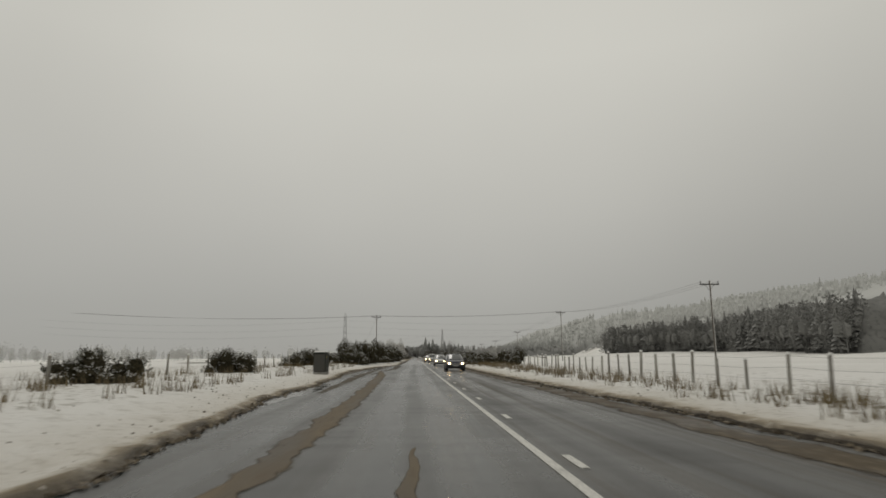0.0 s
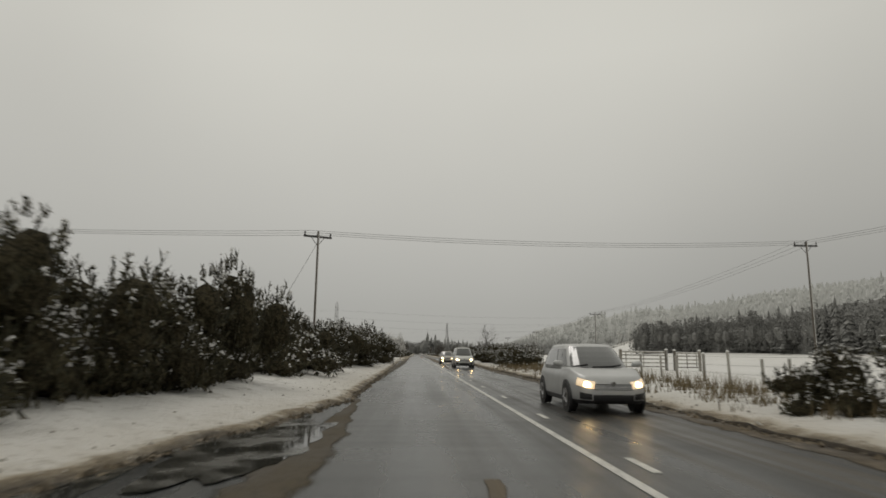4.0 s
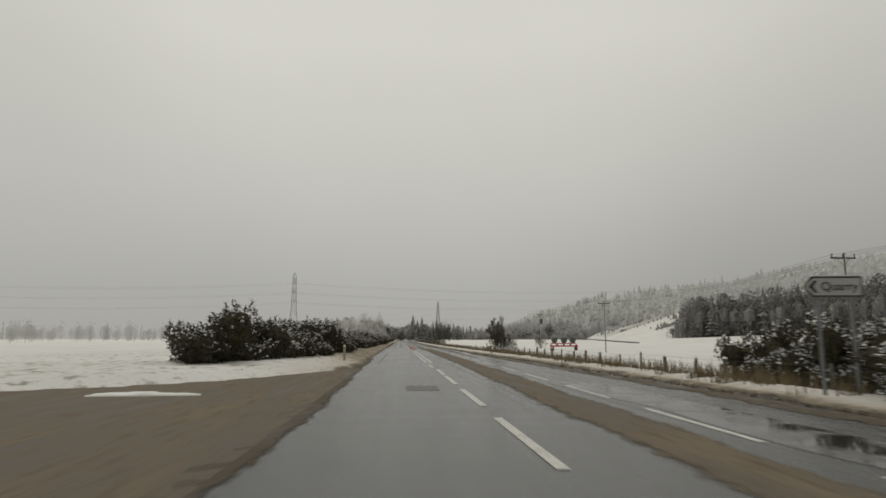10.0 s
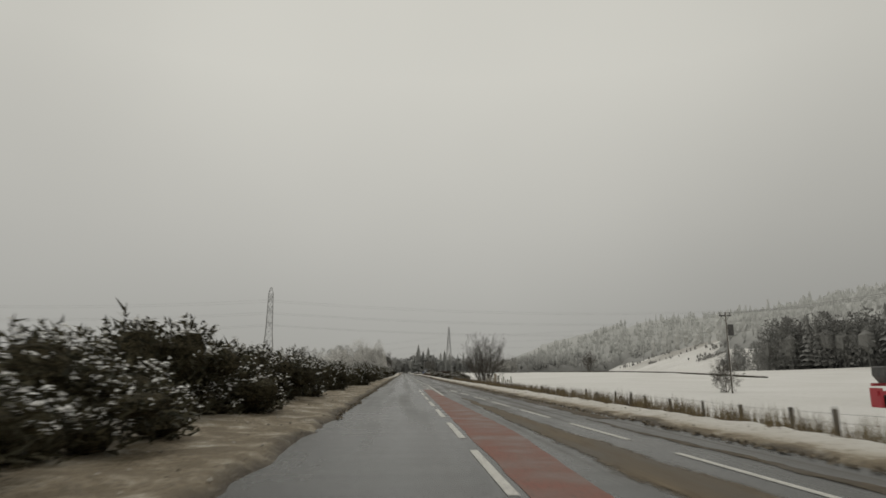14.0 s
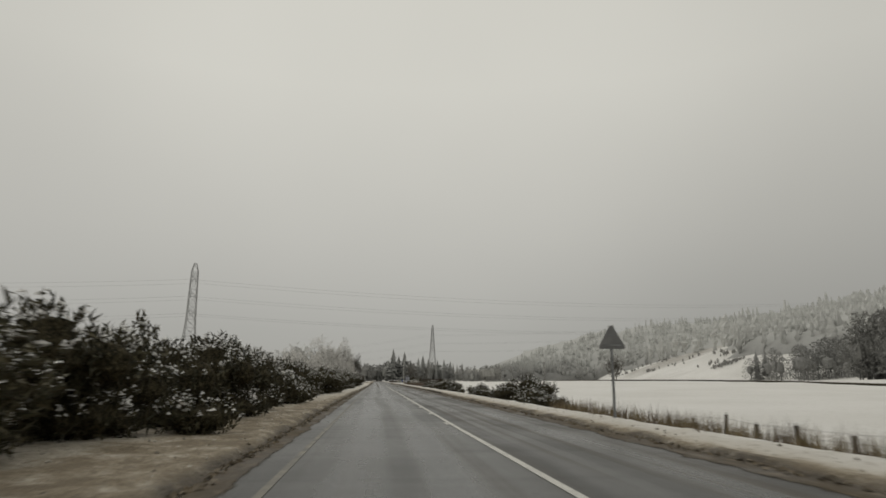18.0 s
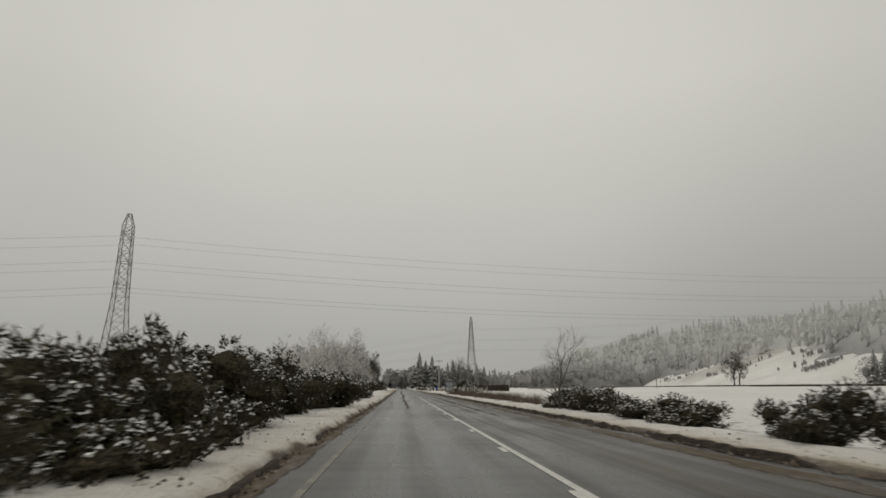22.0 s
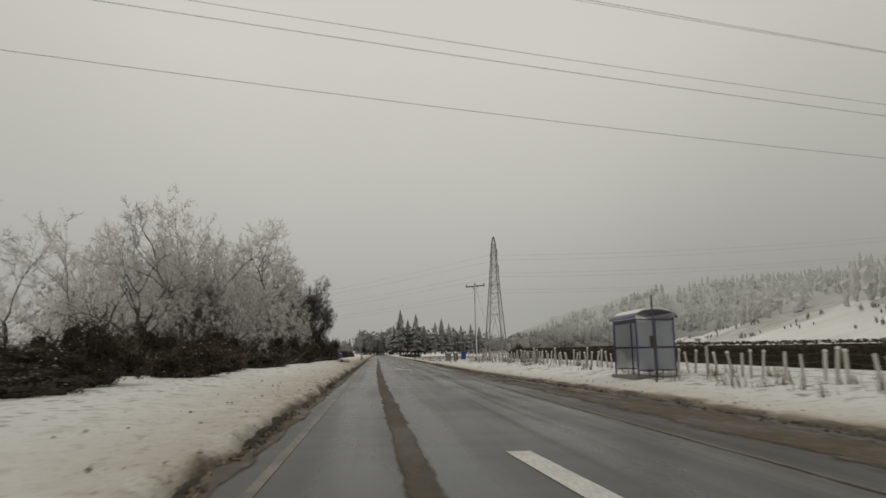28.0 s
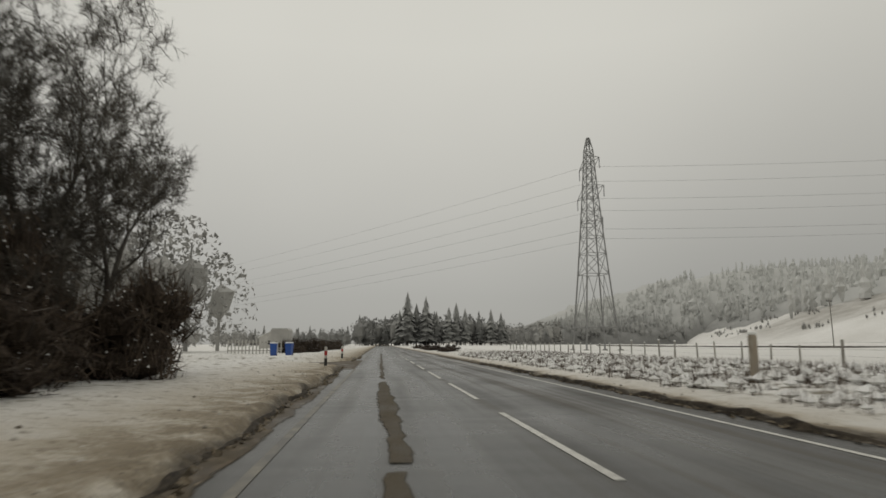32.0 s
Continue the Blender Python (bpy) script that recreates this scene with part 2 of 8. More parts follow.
def asphalt_material():
    """Wet asphalt: dark wheel tracks and paler, glossier films of water, drawn out along the road; before the junction
    sky sheen is painted in.
    """
    m = bpy.data.materials.new("wet_asphalt")
    m.use_nodes = True
    n, l = m.node_tree.nodes, m.node_tree.links
    b = n["Principled BSDF"]
    co = n.new("ShaderNodeTexCoord")

    def tex(sc, det, stretch, lo, hi, a, bb):
        mp = n.new("ShaderNodeMapping")
        mp.inputs["Scale"].default_value = stretch
        l.new(co.outputs["Object"], mp.inputs["Vector"])
        t = n.new("ShaderNodeTexNoise")
        t.inputs["Scale"].default_value, t.inputs["Detail"].default_value = sc, det
        l.new(mp.outputs["Vector"], t.inputs["Vector"])
        r = n.new("ShaderNodeMapRange")
        r.inputs["From Min"].default_value, r.inputs["From Max"].default_value = lo, hi
        r.inputs["To Min"].default_value, r.inputs["To Max"].default_value = a, bb
        l.new(t.outputs["Fac"], r.inputs["Value"])
        return r.outputs["Result"], t.outputs["Fac"]

    drawn, _ = tex(1.0, 4, (0.9, 0.05, 1), 0.32, 0.68, 0.0, 1.0)
    wander, _ = tex(1.0, 2, (0.001, 0.03, 1), 0.3, 0.7, -0.35, 0.35)
    sx = n.new("ShaderNodeSeparateXYZ")
    l.new(co.outputs["Object"], sx.inputs[0])

    def maths(op, a, bb):
        t = n.new("ShaderNodeMath")
        t.operation = op
        for i, v in enumerate((a, bb)):
            if isinstance(v, float):
                t.inputs[i].default_value = v
            else:
                l.new(v, t.inputs[i])
        return t.outputs[0]

    # wheels run about 1.05 m either side of the middle of each lane, lanes 3.5 m apart
    lane = maths("ABSOLUTE", maths("SUBTRACT", maths("PINGPONG", maths("ADD", maths("ADD", sx.outputs["X"], wander), 35.0 - 0.4), 1.75), 0.65), 0.0)
    rut = n.new("ShaderNodeMapRange")
    rut.interpolation_type = "SMOOTHSTEP"
    rut.inputs["From Min"].default_value, rut.inputs["From Max"].default_value = 0.22, 0.58
    rut.inputs["To Min"].default_value, rut.inputs["To Max"].default_value = 0.0, 1.0
    l.new(lane, rut.inputs["Value"])
    tracks = maths("ADD", maths("MULTIPLY", rut.outputs["Result"], 0.5), maths("MULTIPLY", drawn, 0.5))

    def window(socket, lo, hi):
        r = n.new("ShaderNodeMapRange")
        r.interpolation_type = "SMOOTHSTEP"
        r.inputs["From Min"].default_value, r.inputs["From Max"].default_value = lo, hi
        l.new(socket, r.inputs["Value"])
        return r.outputs["Result"]

    patch, _ = tex(0.5, 6, (1, 0.35, 1), 0.35, 0.68, 0.0, 1.0)
    # wetter and glossier round the junction; elsewhere the oncoming lane is darker and rougher
    soak = maths("MULTIPLY", window(sx.outputs["Y"], 92.0, 130.0), maths("SUBTRACT", 1.0, window(sx.outputs["Y"], 270.0, 320.0)))
    tracks = maths("MULTIPLY", tracks, maths("SUBTRACT", 1.0, maths("MULTIPLY", soak, 0.92)))
    dull_lane = maths("MULTIPLY", window(sx.outputs["X"], 2.0, 2.9), maths("SUBTRACT", 1.0, maths("MULTIPLY", soak, 0.9)))
    dull_lane = maths("MULTIPLY", dull_lane, maths("ADD", maths("MULTIPLY", patch, 0.5), 0.5))
    bars, _ = tex(1.0, 4, (0.12, 1.6, 1), 0.4, 0.7, 0.0, 1.0)
    streak, _ = tex(1.0, 7, (3.4, 0.05, 1), 0.47, 0.70, 0.0, 1.0)
    grain, raw = tex(160, 2, (1, 1, 1), 0.4, 0.7, 0.0, 1.0)

    def blend(fac, a, colour, amount=1.0):
        f = fac
        if amount != 1.0:
            t = n.new("ShaderNodeMath")
            t.operation = "MULTIPLY"
            l.new(fac, t.inputs[0])
            t.inputs[1].default_value = amount
            f = t.outputs[0]
        mix = n.new("ShaderNodeMix")
        mix.data_type = "RGBA"
        l.new(f, mix.inputs["Factor"])
        if isinstance(a, tuple):
            mix.inputs["A"].default_value = (*a, 1)
        else:
            l.new(a, mix.inputs["A"])
        mix.inputs["B"].default_value = (*colour, 1)
        return mix.outputs["Result"]

    col = blend(tracks, (0.020, 0.024, 0.026), (0.030, 0.029, 0.027))
    col = blend(patch, col, (0.046, 0.049, 0.049), 0.6)
    # bluish grey in the base colour stands in for reflected sky
    sheen_tone = maths("MULTIPLY", window(sx.outputs["Y"], 92.0, 130.0), maths("SUBTRACT", 1.0, window(sx.outputs["Y"], 150.0, 205.0)))
    col = blend(maths("MULTIPLY", sheen_tone, maths("ADD", maths("MULTIPLY", patch, 0.85), 0.15)), col, (0.135, 0.142, 0.140))
    col = blend(grain, col, (0.075, 0.075, 0.073), 0.2)
    col = blend(dull_lane, col, (0.028, 0.027, 0.025), 0.7)
    residue = maths("MULTIPLY", streak, maths("ADD", maths("MULTIPLY", window(sx.outputs["X"], 0.5, 4.5), 0.75), 0.25))
    col = blend(maths("MULTIPLY", residue, maths("SUBTRACT", 1.0, maths("MULTIPLY", soak, 0.7))), col, (0.082, 0.067, 0.048), 0.7)
    l.new(col, b.inputs["Base Color"])
    total = n.new("ShaderNodeMath")
    total.operation = "MULTIPLY_ADD"
    l.new(patch, total.inputs[0])
    total.inputs[1].default_value = 0.14
    total.inputs[2].default_value = 0.10
    t2 = n.new("ShaderNodeMath")
    t2.operation = "MULTIPLY_ADD"
    l.new(bars, t2.inputs[0])
    t2.inputs[1].default_value = 0.055
    l.new(total.outputs[0], t2.inputs[2])
    t3 = n.new("ShaderNodeMath")
    t3.operation = "MULTIPLY_ADD"
    l.new(tracks, t3.inputs[0])
    t3.inputs[1].default_value = 0.19
    l.new(t2.outputs[0], t3.inputs[2])
    l.new(maths("ADD", maths("ADD", t3.outputs[0], maths("MULTIPLY", residue, 0.22)), maths("MULTIPLY", dull_lane, 0.10)), b.inputs["Roughness"])
    film = n.new("ShaderNodeMapRange")
    film.inputs["To Min"].default_value, film.inputs["To Max"].default_value = 0.64, 0.40
    l.new(tracks, film.inputs["Value"])
    l.new(maths("SUBTRACT", maths("ADD", film.outputs["Result"], maths("MULTIPLY", soak, 0.25)), maths("MULTIPLY", dull_lane, 0.10)), b.inputs["Specular IOR Level"])
    bp = n.new("ShaderNodeBump")
    bp.inputs["Strength"].default_value, bp.inputs["Distance"].default_value = 0.5, 0.004
    l.new(raw, bp.inputs["Height"])
    l.new(bp.outputs["Normal"], b.inputs["Normal"])
    return m


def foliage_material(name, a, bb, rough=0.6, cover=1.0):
    """Leaf clumps that differ from one another."""
    m = bpy.data.materials.new(name)
    m.use_nodes = True
    n, l = m.node_tree.nodes, m.node_tree.links
    b = n["Principled BSDF"]
    b.inputs["Roughness"].default_value = rough
    b.inputs["Specular IOR Level"].default_value = 0.2
    # cover below 1 lets the sky through, in place of haze
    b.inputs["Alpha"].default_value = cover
    geo = n.new("ShaderNodeNewGeometry")
    info = n.new("ShaderNodeObjectInfo")
    mix = n.new("ShaderNodeMix")
    mix.data_type = "RGBA"
    l.new(geo.outputs["Random Per Island"], mix.inputs["Factor"])
    mix.inputs["A"].default_value, mix.inputs["B"].default_value = (*a, 1), (*bb, 1)
    r = n.new("ShaderNodeMapRange")
    r.inputs["To Min"].default_value, r.inputs["To Max"].default_value = 0.75, 1.25
    l.new(info.outputs["Random"], r.inputs["Value"])
    mul = n.new("ShaderNodeMix")
    mul.data_type, mul.blend_type = "RGBA", "MULTIPLY"
    mul.inputs["Factor"].default_value = 1.0
    l.new(mix.outputs["Result"], mul.inputs["A"])
    l.new(r.outputs["Result"], mul.inputs["B"])
    l.new(mul.outputs["Result"], b.inputs["Base Color"])
    return m


def canopy_material(name, a, bb, low, high, haze=0.48):
    """A wood seen from far off: crowns of mixed tone below, fading higher up the hill to a painted haze colour."""
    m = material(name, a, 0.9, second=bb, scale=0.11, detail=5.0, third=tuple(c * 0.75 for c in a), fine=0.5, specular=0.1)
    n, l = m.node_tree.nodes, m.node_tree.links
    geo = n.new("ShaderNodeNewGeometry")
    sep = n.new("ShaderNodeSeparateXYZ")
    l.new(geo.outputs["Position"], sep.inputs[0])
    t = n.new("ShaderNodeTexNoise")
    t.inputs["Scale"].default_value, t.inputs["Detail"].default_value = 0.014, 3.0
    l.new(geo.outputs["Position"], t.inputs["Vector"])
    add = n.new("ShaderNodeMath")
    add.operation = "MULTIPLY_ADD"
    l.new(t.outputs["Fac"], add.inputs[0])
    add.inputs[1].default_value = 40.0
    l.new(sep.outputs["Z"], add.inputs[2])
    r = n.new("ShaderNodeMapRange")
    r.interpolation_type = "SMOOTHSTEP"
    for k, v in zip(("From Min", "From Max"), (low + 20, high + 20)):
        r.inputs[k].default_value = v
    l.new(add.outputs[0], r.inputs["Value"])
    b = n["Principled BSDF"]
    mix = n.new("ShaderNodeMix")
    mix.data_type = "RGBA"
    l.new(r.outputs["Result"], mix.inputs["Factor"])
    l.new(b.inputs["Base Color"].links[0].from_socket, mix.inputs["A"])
    # tone matched to the sky, so the hilltop melts away as in mist
    mix.inputs["B"].default_value = (haze, haze * 1.005, haze * 0.978, 1)
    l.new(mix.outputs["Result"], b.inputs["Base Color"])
    return m


def glow_material(name, colour, strength):
    m = bpy.data.materials.new(name)
    m.use_nodes = True
    b = m.node_tree.nodes["Principled BSDF"]
    b.inputs["Base Color"].default_value = (0.9, 0.9, 0.85, 1)
    b.inputs["Emission Color"].default_value = (*colour, 1)
    b.inputs["Emission Strength"].default_value = strength
    return m


def paint_material(name, colour, rough=0.25, metal=0.0, dirt=(0.16, 0.14, 0.11)):
    return material(name, colour, rough, second=tuple(c * 0.8 + d * 0.2 for c, d in zip(colour, dirt)), scale=1.6, third=tuple(c * 0.82 + d * 0.18 for c, d in zip(colour, dirt)), fine=60.0,
                    metal=metal, rough2=min(1, rough + 0.2), contrast=(0.35, 0.8))


def glass_material(name, tint, rough=0.05, alpha=0.0):
    m = bpy.data.materials.new(name)
    m.use_nodes = True
    n, l = m.node_tree.nodes, m.node_tree.links
    b = n["Principled BSDF"]
    b.inputs["Base Color"].default_value = (*tint, 1)
    b.inputs["Roughness"].default_value = rough
    if alpha:
        b.inputs["Transmission Weight"].default_value = alpha
        b.inputs["IOR"].default_value = 1.1
    return m


SNOW_GROUND = ground_material()
ASPHALT = asphalt_material()
SNOW = material("fresh_snow", (0.80, 0.80, 0.79), 0.7, second=(0.72, 0.71, 0.69), scale=3, bump=0.02, bump_scale=20)
SLUSH = material("sandy_slush", (0.172, 0.140, 0.100), 0.9, second=(0.088, 0.073, 0.054), scale=1.5, third=(0.105, 0.082, 0.056), fine=7,
                 bump=0.012, bump_scale=14, stretch=(1, 0.12, 1), rough2=0.5, specular=0.12)
DARK_SLUSH = material("wet_brown_slush", (0.094, 0.078, 0.054), 0.9, second=(0.064, 0.053, 0.038), scale=1.2, third=(0.06, 0.05, 0.036), fine=7,
                      bump=0.02, bump_scale=14, stretch=(1, 0.35, 1), rough2=0.5, specular=0.14)
GRIT = material("muddy_slush", (0.085, 0.068, 0.046), 0.85, second=(0.055, 0.043, 0.029), scale=0.9, third=(0.15, 0.12, 0.085), fine=5,
                bump=0.02, bump_scale=9, stretch=(1, 0.5, 1), rough2=0.4, specular=0.16)


def melting(m, grain=5.0, along_road=0.35, bite=0.75):
    """Lets a slush material break up into grains and wet asphalt where it thins out."""
    n, l = m.node_tree.nodes, m.node_tree.links
    att = n.new("ShaderNodeAttribute")
    att.attribute_name = "depth"
    co = n.new("ShaderNodeTexCoord")
    mp = n.new("ShaderNodeMapping")
    mp.inputs["Scale"].default_value = (1, along_road, 1)
    l.new(co.outputs["Object"], mp.inputs["Vector"])
    t = n.new("ShaderNodeTexNoise")
    t.inputs["Scale"].default_value, t.inputs["Detail"].default_value, t.inputs["Roughness"].default_value = grain, 9.0, 0.7
    l.new(mp.outputs["Vector"], t.inputs["Vector"])
    k = n.new("ShaderNodeMath")
    k.operation = "MULTIPLY_ADD"
    l.new(t.outputs["Fac"], k.inputs[0])
    k.inputs[1].default_value = 1.6
    l.new(att.outputs["Fac"], k.inputs[2])
    r = n.new("ShaderNodeMapRange")
    r.interpolation_type = "SMOOTHSTEP"
    r.inputs["From Min"].default_value, r.inputs["From Max"].default_value = bite + 0.22, bite + 0.92
    l.new(k.outputs[0], r.inputs["Value"])
    l.new(r.outputs["Result"], n["Principled BSDF"].inputs["Alpha"])


for m in (SLUSH, DARK_SLUSH, GRIT):
    melting(m)
# the paler second tone stands in for sky mirrored in the puddle
WATER = material("puddle_water", (0.035, 0.035, 0.032), 0.05, second=(0.095, 0.092, 0.082), scale=1.3, rough2=0.3, contrast=(0.45, 0.6))
WHITE_LINE = material("worn_white_marking", (0.58, 0.57, 0.53), 0.45, second=(0.33, 0.325, 0.30), scale=2.5, third=(0.16, 0.16, 0.15), fine=22,
                      contrast=(0.5, 0.8))
YELLOW_LINE = material("dirty_edge_marking", (0.20, 0.185, 0.14), 0.5, second=(0.075, 0.07, 0.062), scale=1.6, third=(0.08, 0.075, 0.07), fine=18,
                       contrast=(0.35, 0.62))
RED_ROAD = material("red_road_surface", (0.23, 0.098, 0.075), 0.7, second=(0.15, 0.085, 0.066), scale=1.1, third=(0.10, 0.072, 0.055), fine=14, rough2=0.4, specular=0.25)
GORSE = foliage_material("gorse_green", (0.022, 0.023, 0.014), (0.088, 0.078, 0.046))
GORSE_CORE = material("gorse_inner_growth", (0.020, 0.019, 0.012), 0.9, second=(0.066, 0.057, 0.034), scale=9, third=(0.14, 0.118, 0.075), fine=26, bump=0.12, bump_scale=17, specular=0.1, contrast=(0.42, 0.62))
SCRUB_CORE = material("scrub_stems", (0.018, 0.014, 0.011), 0.9, second=(0.055, 0.042, 0.032), scale=8, third=(0.09, 0.07, 0.055), fine=22, bump=0.12, bump_scale=15, specular=0.1, stretch=(1, 1, 0.35))
BRAMBLE = foliage_material("winter_scrub", (0.028, 0.021, 0.016), (0.10, 0.076, 0.056))
BEECH = foliage_material("brown_hedge_leaf", (0.040, 0.028, 0.022), (0.085, 0.058, 0.045))
BARK = material("wet_bark", (0.060, 0.052, 0.042), 0.8, second=(0.11, 0.10, 0.085), scale=3, stretch=(1, 1, 0.3), bump=0.01, bump_scale=20)
PALE_BARK = material("birch_bark", (0.20, 0.19, 0.17), 0.75, second=(0.042, 0.037, 0.031), scale=2.5, stretch=(1, 1, 2.5), contrast=(0.36, 0.56))
TWIG = foliage_material("frosted_twigs", (0.37, 0.358, 0.336), (0.84, 0.83, 0.81))
DARK_TWIG = foliage_material("dark_twigs", (0.060, 0.052, 0.042), (0.155, 0.142, 0.122))
GRASS = foliage_material("dead_grass", (0.10, 0.075, 0.04), (0.24, 0.19, 0.11))
# FIR, END_WOOD, SCRUB_LINE and BACK_WOOD carry haze as a paler leaf colour
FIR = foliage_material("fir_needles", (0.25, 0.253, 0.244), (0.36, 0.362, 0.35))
PLANTATION = canopy_material("plantation_canopy", (0.155, 0.155, 0.148), (0.195, 0.194, 0.186), 30, 90)
PLANTATION_LEAF = foliage_material("plantation_edge_foliage", (0.16, 0.16, 0.152), (0.235, 0.234, 0.224))
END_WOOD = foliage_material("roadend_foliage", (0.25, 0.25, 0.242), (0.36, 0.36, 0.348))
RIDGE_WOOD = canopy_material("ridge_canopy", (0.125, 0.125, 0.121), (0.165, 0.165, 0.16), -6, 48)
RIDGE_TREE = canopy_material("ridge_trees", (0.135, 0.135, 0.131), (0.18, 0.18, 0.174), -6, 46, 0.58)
UPPER_WOOD = canopy_material("hazed_canopy", (0.20, 0.20, 0.194), (0.26, 0.26, 0.251), -2, 56)
UPPER_TREE = canopy_material("hazed_trees", (0.19, 0.19, 0.184), (0.25, 0.25, 0.242), 2, 60, 0.60)
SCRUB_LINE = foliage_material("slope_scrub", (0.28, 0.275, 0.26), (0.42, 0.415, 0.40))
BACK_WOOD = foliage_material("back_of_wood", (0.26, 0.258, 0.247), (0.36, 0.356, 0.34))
# sky-pale leaves and thin alpha stand in for haze
HAZE_WOOD = foliage_material("haze_wood", (0.48, 0.48, 0.465), (0.60, 0.60, 0.58), cover=0.24)
POST_WOOD = material("weathered_post", (0.17, 0.15, 0.12), 0.8, second=(0.46, 0.45, 0.42), scale=5, stretch=(1, 1, 0.2), bump=0.004, bump_scale=40, random_tint=0.3)
DARK_POST = material("wet_dark_post", (0.05, 0.043, 0.034), 0.8, second=(0.15, 0.135, 0.115), scale=5, stretch=(1, 1, 0.2), bump=0.004, bump_scale=40, random_tint=0.3)
PALE_POST = material("snow_plastered_post", (0.42, 0.40, 0.36), 0.8, second=(0.62, 0.61, 0.58), scale=4, stretch=(1, 1, 0.3), third=(0.16, 0.14, 0.11), fine=9, bump=0.004, bump_scale=40, random_tint=0.25)
POLE_WOOD = material("creosoted_pole", (0.085, 0.07, 0.055), 0.75, second=(0.15, 0.135, 0.115), scale=4, stretch=(1, 1, 0.1), bump=0.004, bump_scale=40)
GALV = material("galvanised_steel", (0.24, 0.245, 0.25), 0.5, second=(0.16, 0.165, 0.17), scale=3, metal=0.4)
PYLON_STEEL = material("pylon_steel", (0.29, 0.292, 0.288), 0.6, second=(0.20, 0.20, 0.197), scale=0.5)
CABLE = material("overhead_cable", (0.16, 0.16, 0.16), 0.5)
DARK_STEEL = material("dark_steel", (0.05, 0.05, 0.052), 0.5, second=(0.09, 0.085, 0.08), scale=4)
SIGN_BACK = material("grey_sign_back", (0.13, 0.132, 0.135), 0.5, second=(0.18, 0.18, 0.18), scale=3)

WEED = foliage_material("dead_weed_stems", (0.050, 0.037, 0.029), (0.17, 0.135, 0.105))
PEAT = material("undercut_black_soil", (0.016, 0.013, 0.010), 0.8, second=(0.050, 0.040, 0.029), scale=5, third=(0.085, 0.068, 0.048), fine=20, bump=0.05, bump_scale=12, specular=0.15)
SNOW_CLOD = foliage_material("gritty_snow", (0.10, 0.08, 0.055), (0.55, 0.52, 0.47))


# ---------------------------------------------------------------- helpers
def mesh_of(name, verts, faces, mat, smooth=False):
    me = bpy.data.meshes.new(name)
    me.from_pydata([tuple(v) for v in verts], [], [tuple(f) for f in faces])
    me.materials.append(mat)
    if smooth:
        me.polygons.foreach_set("use_smooth", [True] * len(me.polygons))
    me.update()
    return me


class Build:
    """Collects vertices and faces of one mesh."""

    def __init__(self):
        self.v, self.f = [], []

    def add(self, verts, faces):
        k = len(self.v)
        self.v.extend(verts)
        self.f.extend([tuple(i + k for i in f) for f in faces])

    def box(self, cx, cy, cz, sx, sy, sz, m=None, taper=1.0):
        vs = []
        for z, k in ((-0.5, 1.0), (0.5, taper)):
            for x, y in ((-0.5, -0.5), (0.5, -0.5), (0.5, 0.5), (-0.5, 0.5)):
                p = Vector((x * sx * k, y * sy * k, z * sz))
                if m:
                    p = m @ p
                vs.append((p.x + cx, p.y + cy, p.z + cz))
        self.add(vs, [(3, 2, 1, 0), (4, 5, 6, 7), (0, 1, 5, 4), (1, 2, 6, 5), (2, 3, 7, 6), (3, 0, 4, 7)])

    def tube(self, a, b, r0, r1, sides=6, caps=True):
        a, b = Vector(a), Vector(b)
        w = (b - a).normalized()
        u = w.cross(Vector((0, 0, 1)) if abs(w.z) < 0.9 else Vector((1, 0, 0))).normalized()
        t = w.cross(u)
        vs = []
        for p, r in ((a, r0), (b, r1)):
            for i in range(sides):
                c = math.cos(2 * math.pi * i / sides) * r
                s = math.sin(2 * math.pi * i / sides) * r
                vs.append(tuple(p + u * c + t * s))
        fs = [(i, (i + 1) % sides, sides + (i + 1) % sides, sides + i) for i in range(sides)]
        if caps:
            fs += [tuple(range(sides))[::-1], tuple(range(sides, 2 * sides))]
        self.add(vs, fs)

    def loft(self, rings, close=True):
        """Rings of equal length, joined; the ends closed."""
        k, n = len(self.v), len(rings[0])
        for r in rings:
            self.v.extend([tuple(p) for p in r])
        for j in range(len(rings) - 1):
            for i in range(n):
                a, b = k + j * n + i, k + j * n + (i + 1) % n
                self.f.append((a, b, b + n, a + n))
        if close:
            self.f.append(tuple(k + i for i in range(n))[::-1])
            self.f.append(tuple(k + (len(rings) - 1) * n + i for i in range(n)))

    def mesh(self, name, mat, smooth=False):
        return mesh_of(name, self.v, self.f, mat, smooth)


def part(name, b, mat, parent, label="", smooth=False, kind=""):
    """One mesh under a thing or a part."""
    ob = new(name, b.mesh(name, mat, smooth) if isinstance(b, Build) else b)
    ob.parent = parent
    if label or kind:
        tagged(ob, label=label, kind=kind)
    return ob


def thing(name, label, category, group="", kind="", at=(0, 0, 0), turn=0.0):
    ob = new(name)
    ob.empty_display_size = 0.2
    ob.matrix_world = pose(*at, 0, 0, turn)
    return tagged(ob, label, category, group, kind)


def rod_profile(r, n=8):
    return [(math.cos(2 * math.pi * i / n) * r, math.sin(2 * math.pi * i / n) * r) for i in range(n)]


def along(table, y):
    return float(np.interp(y, [p[0] for p in table], [p[1] for p in table]))


def smooth(a, b, v):
    t = min(1.0, max(0.0, (v - a) / (b - a)))
    return t * t * (3 - 2 * t)


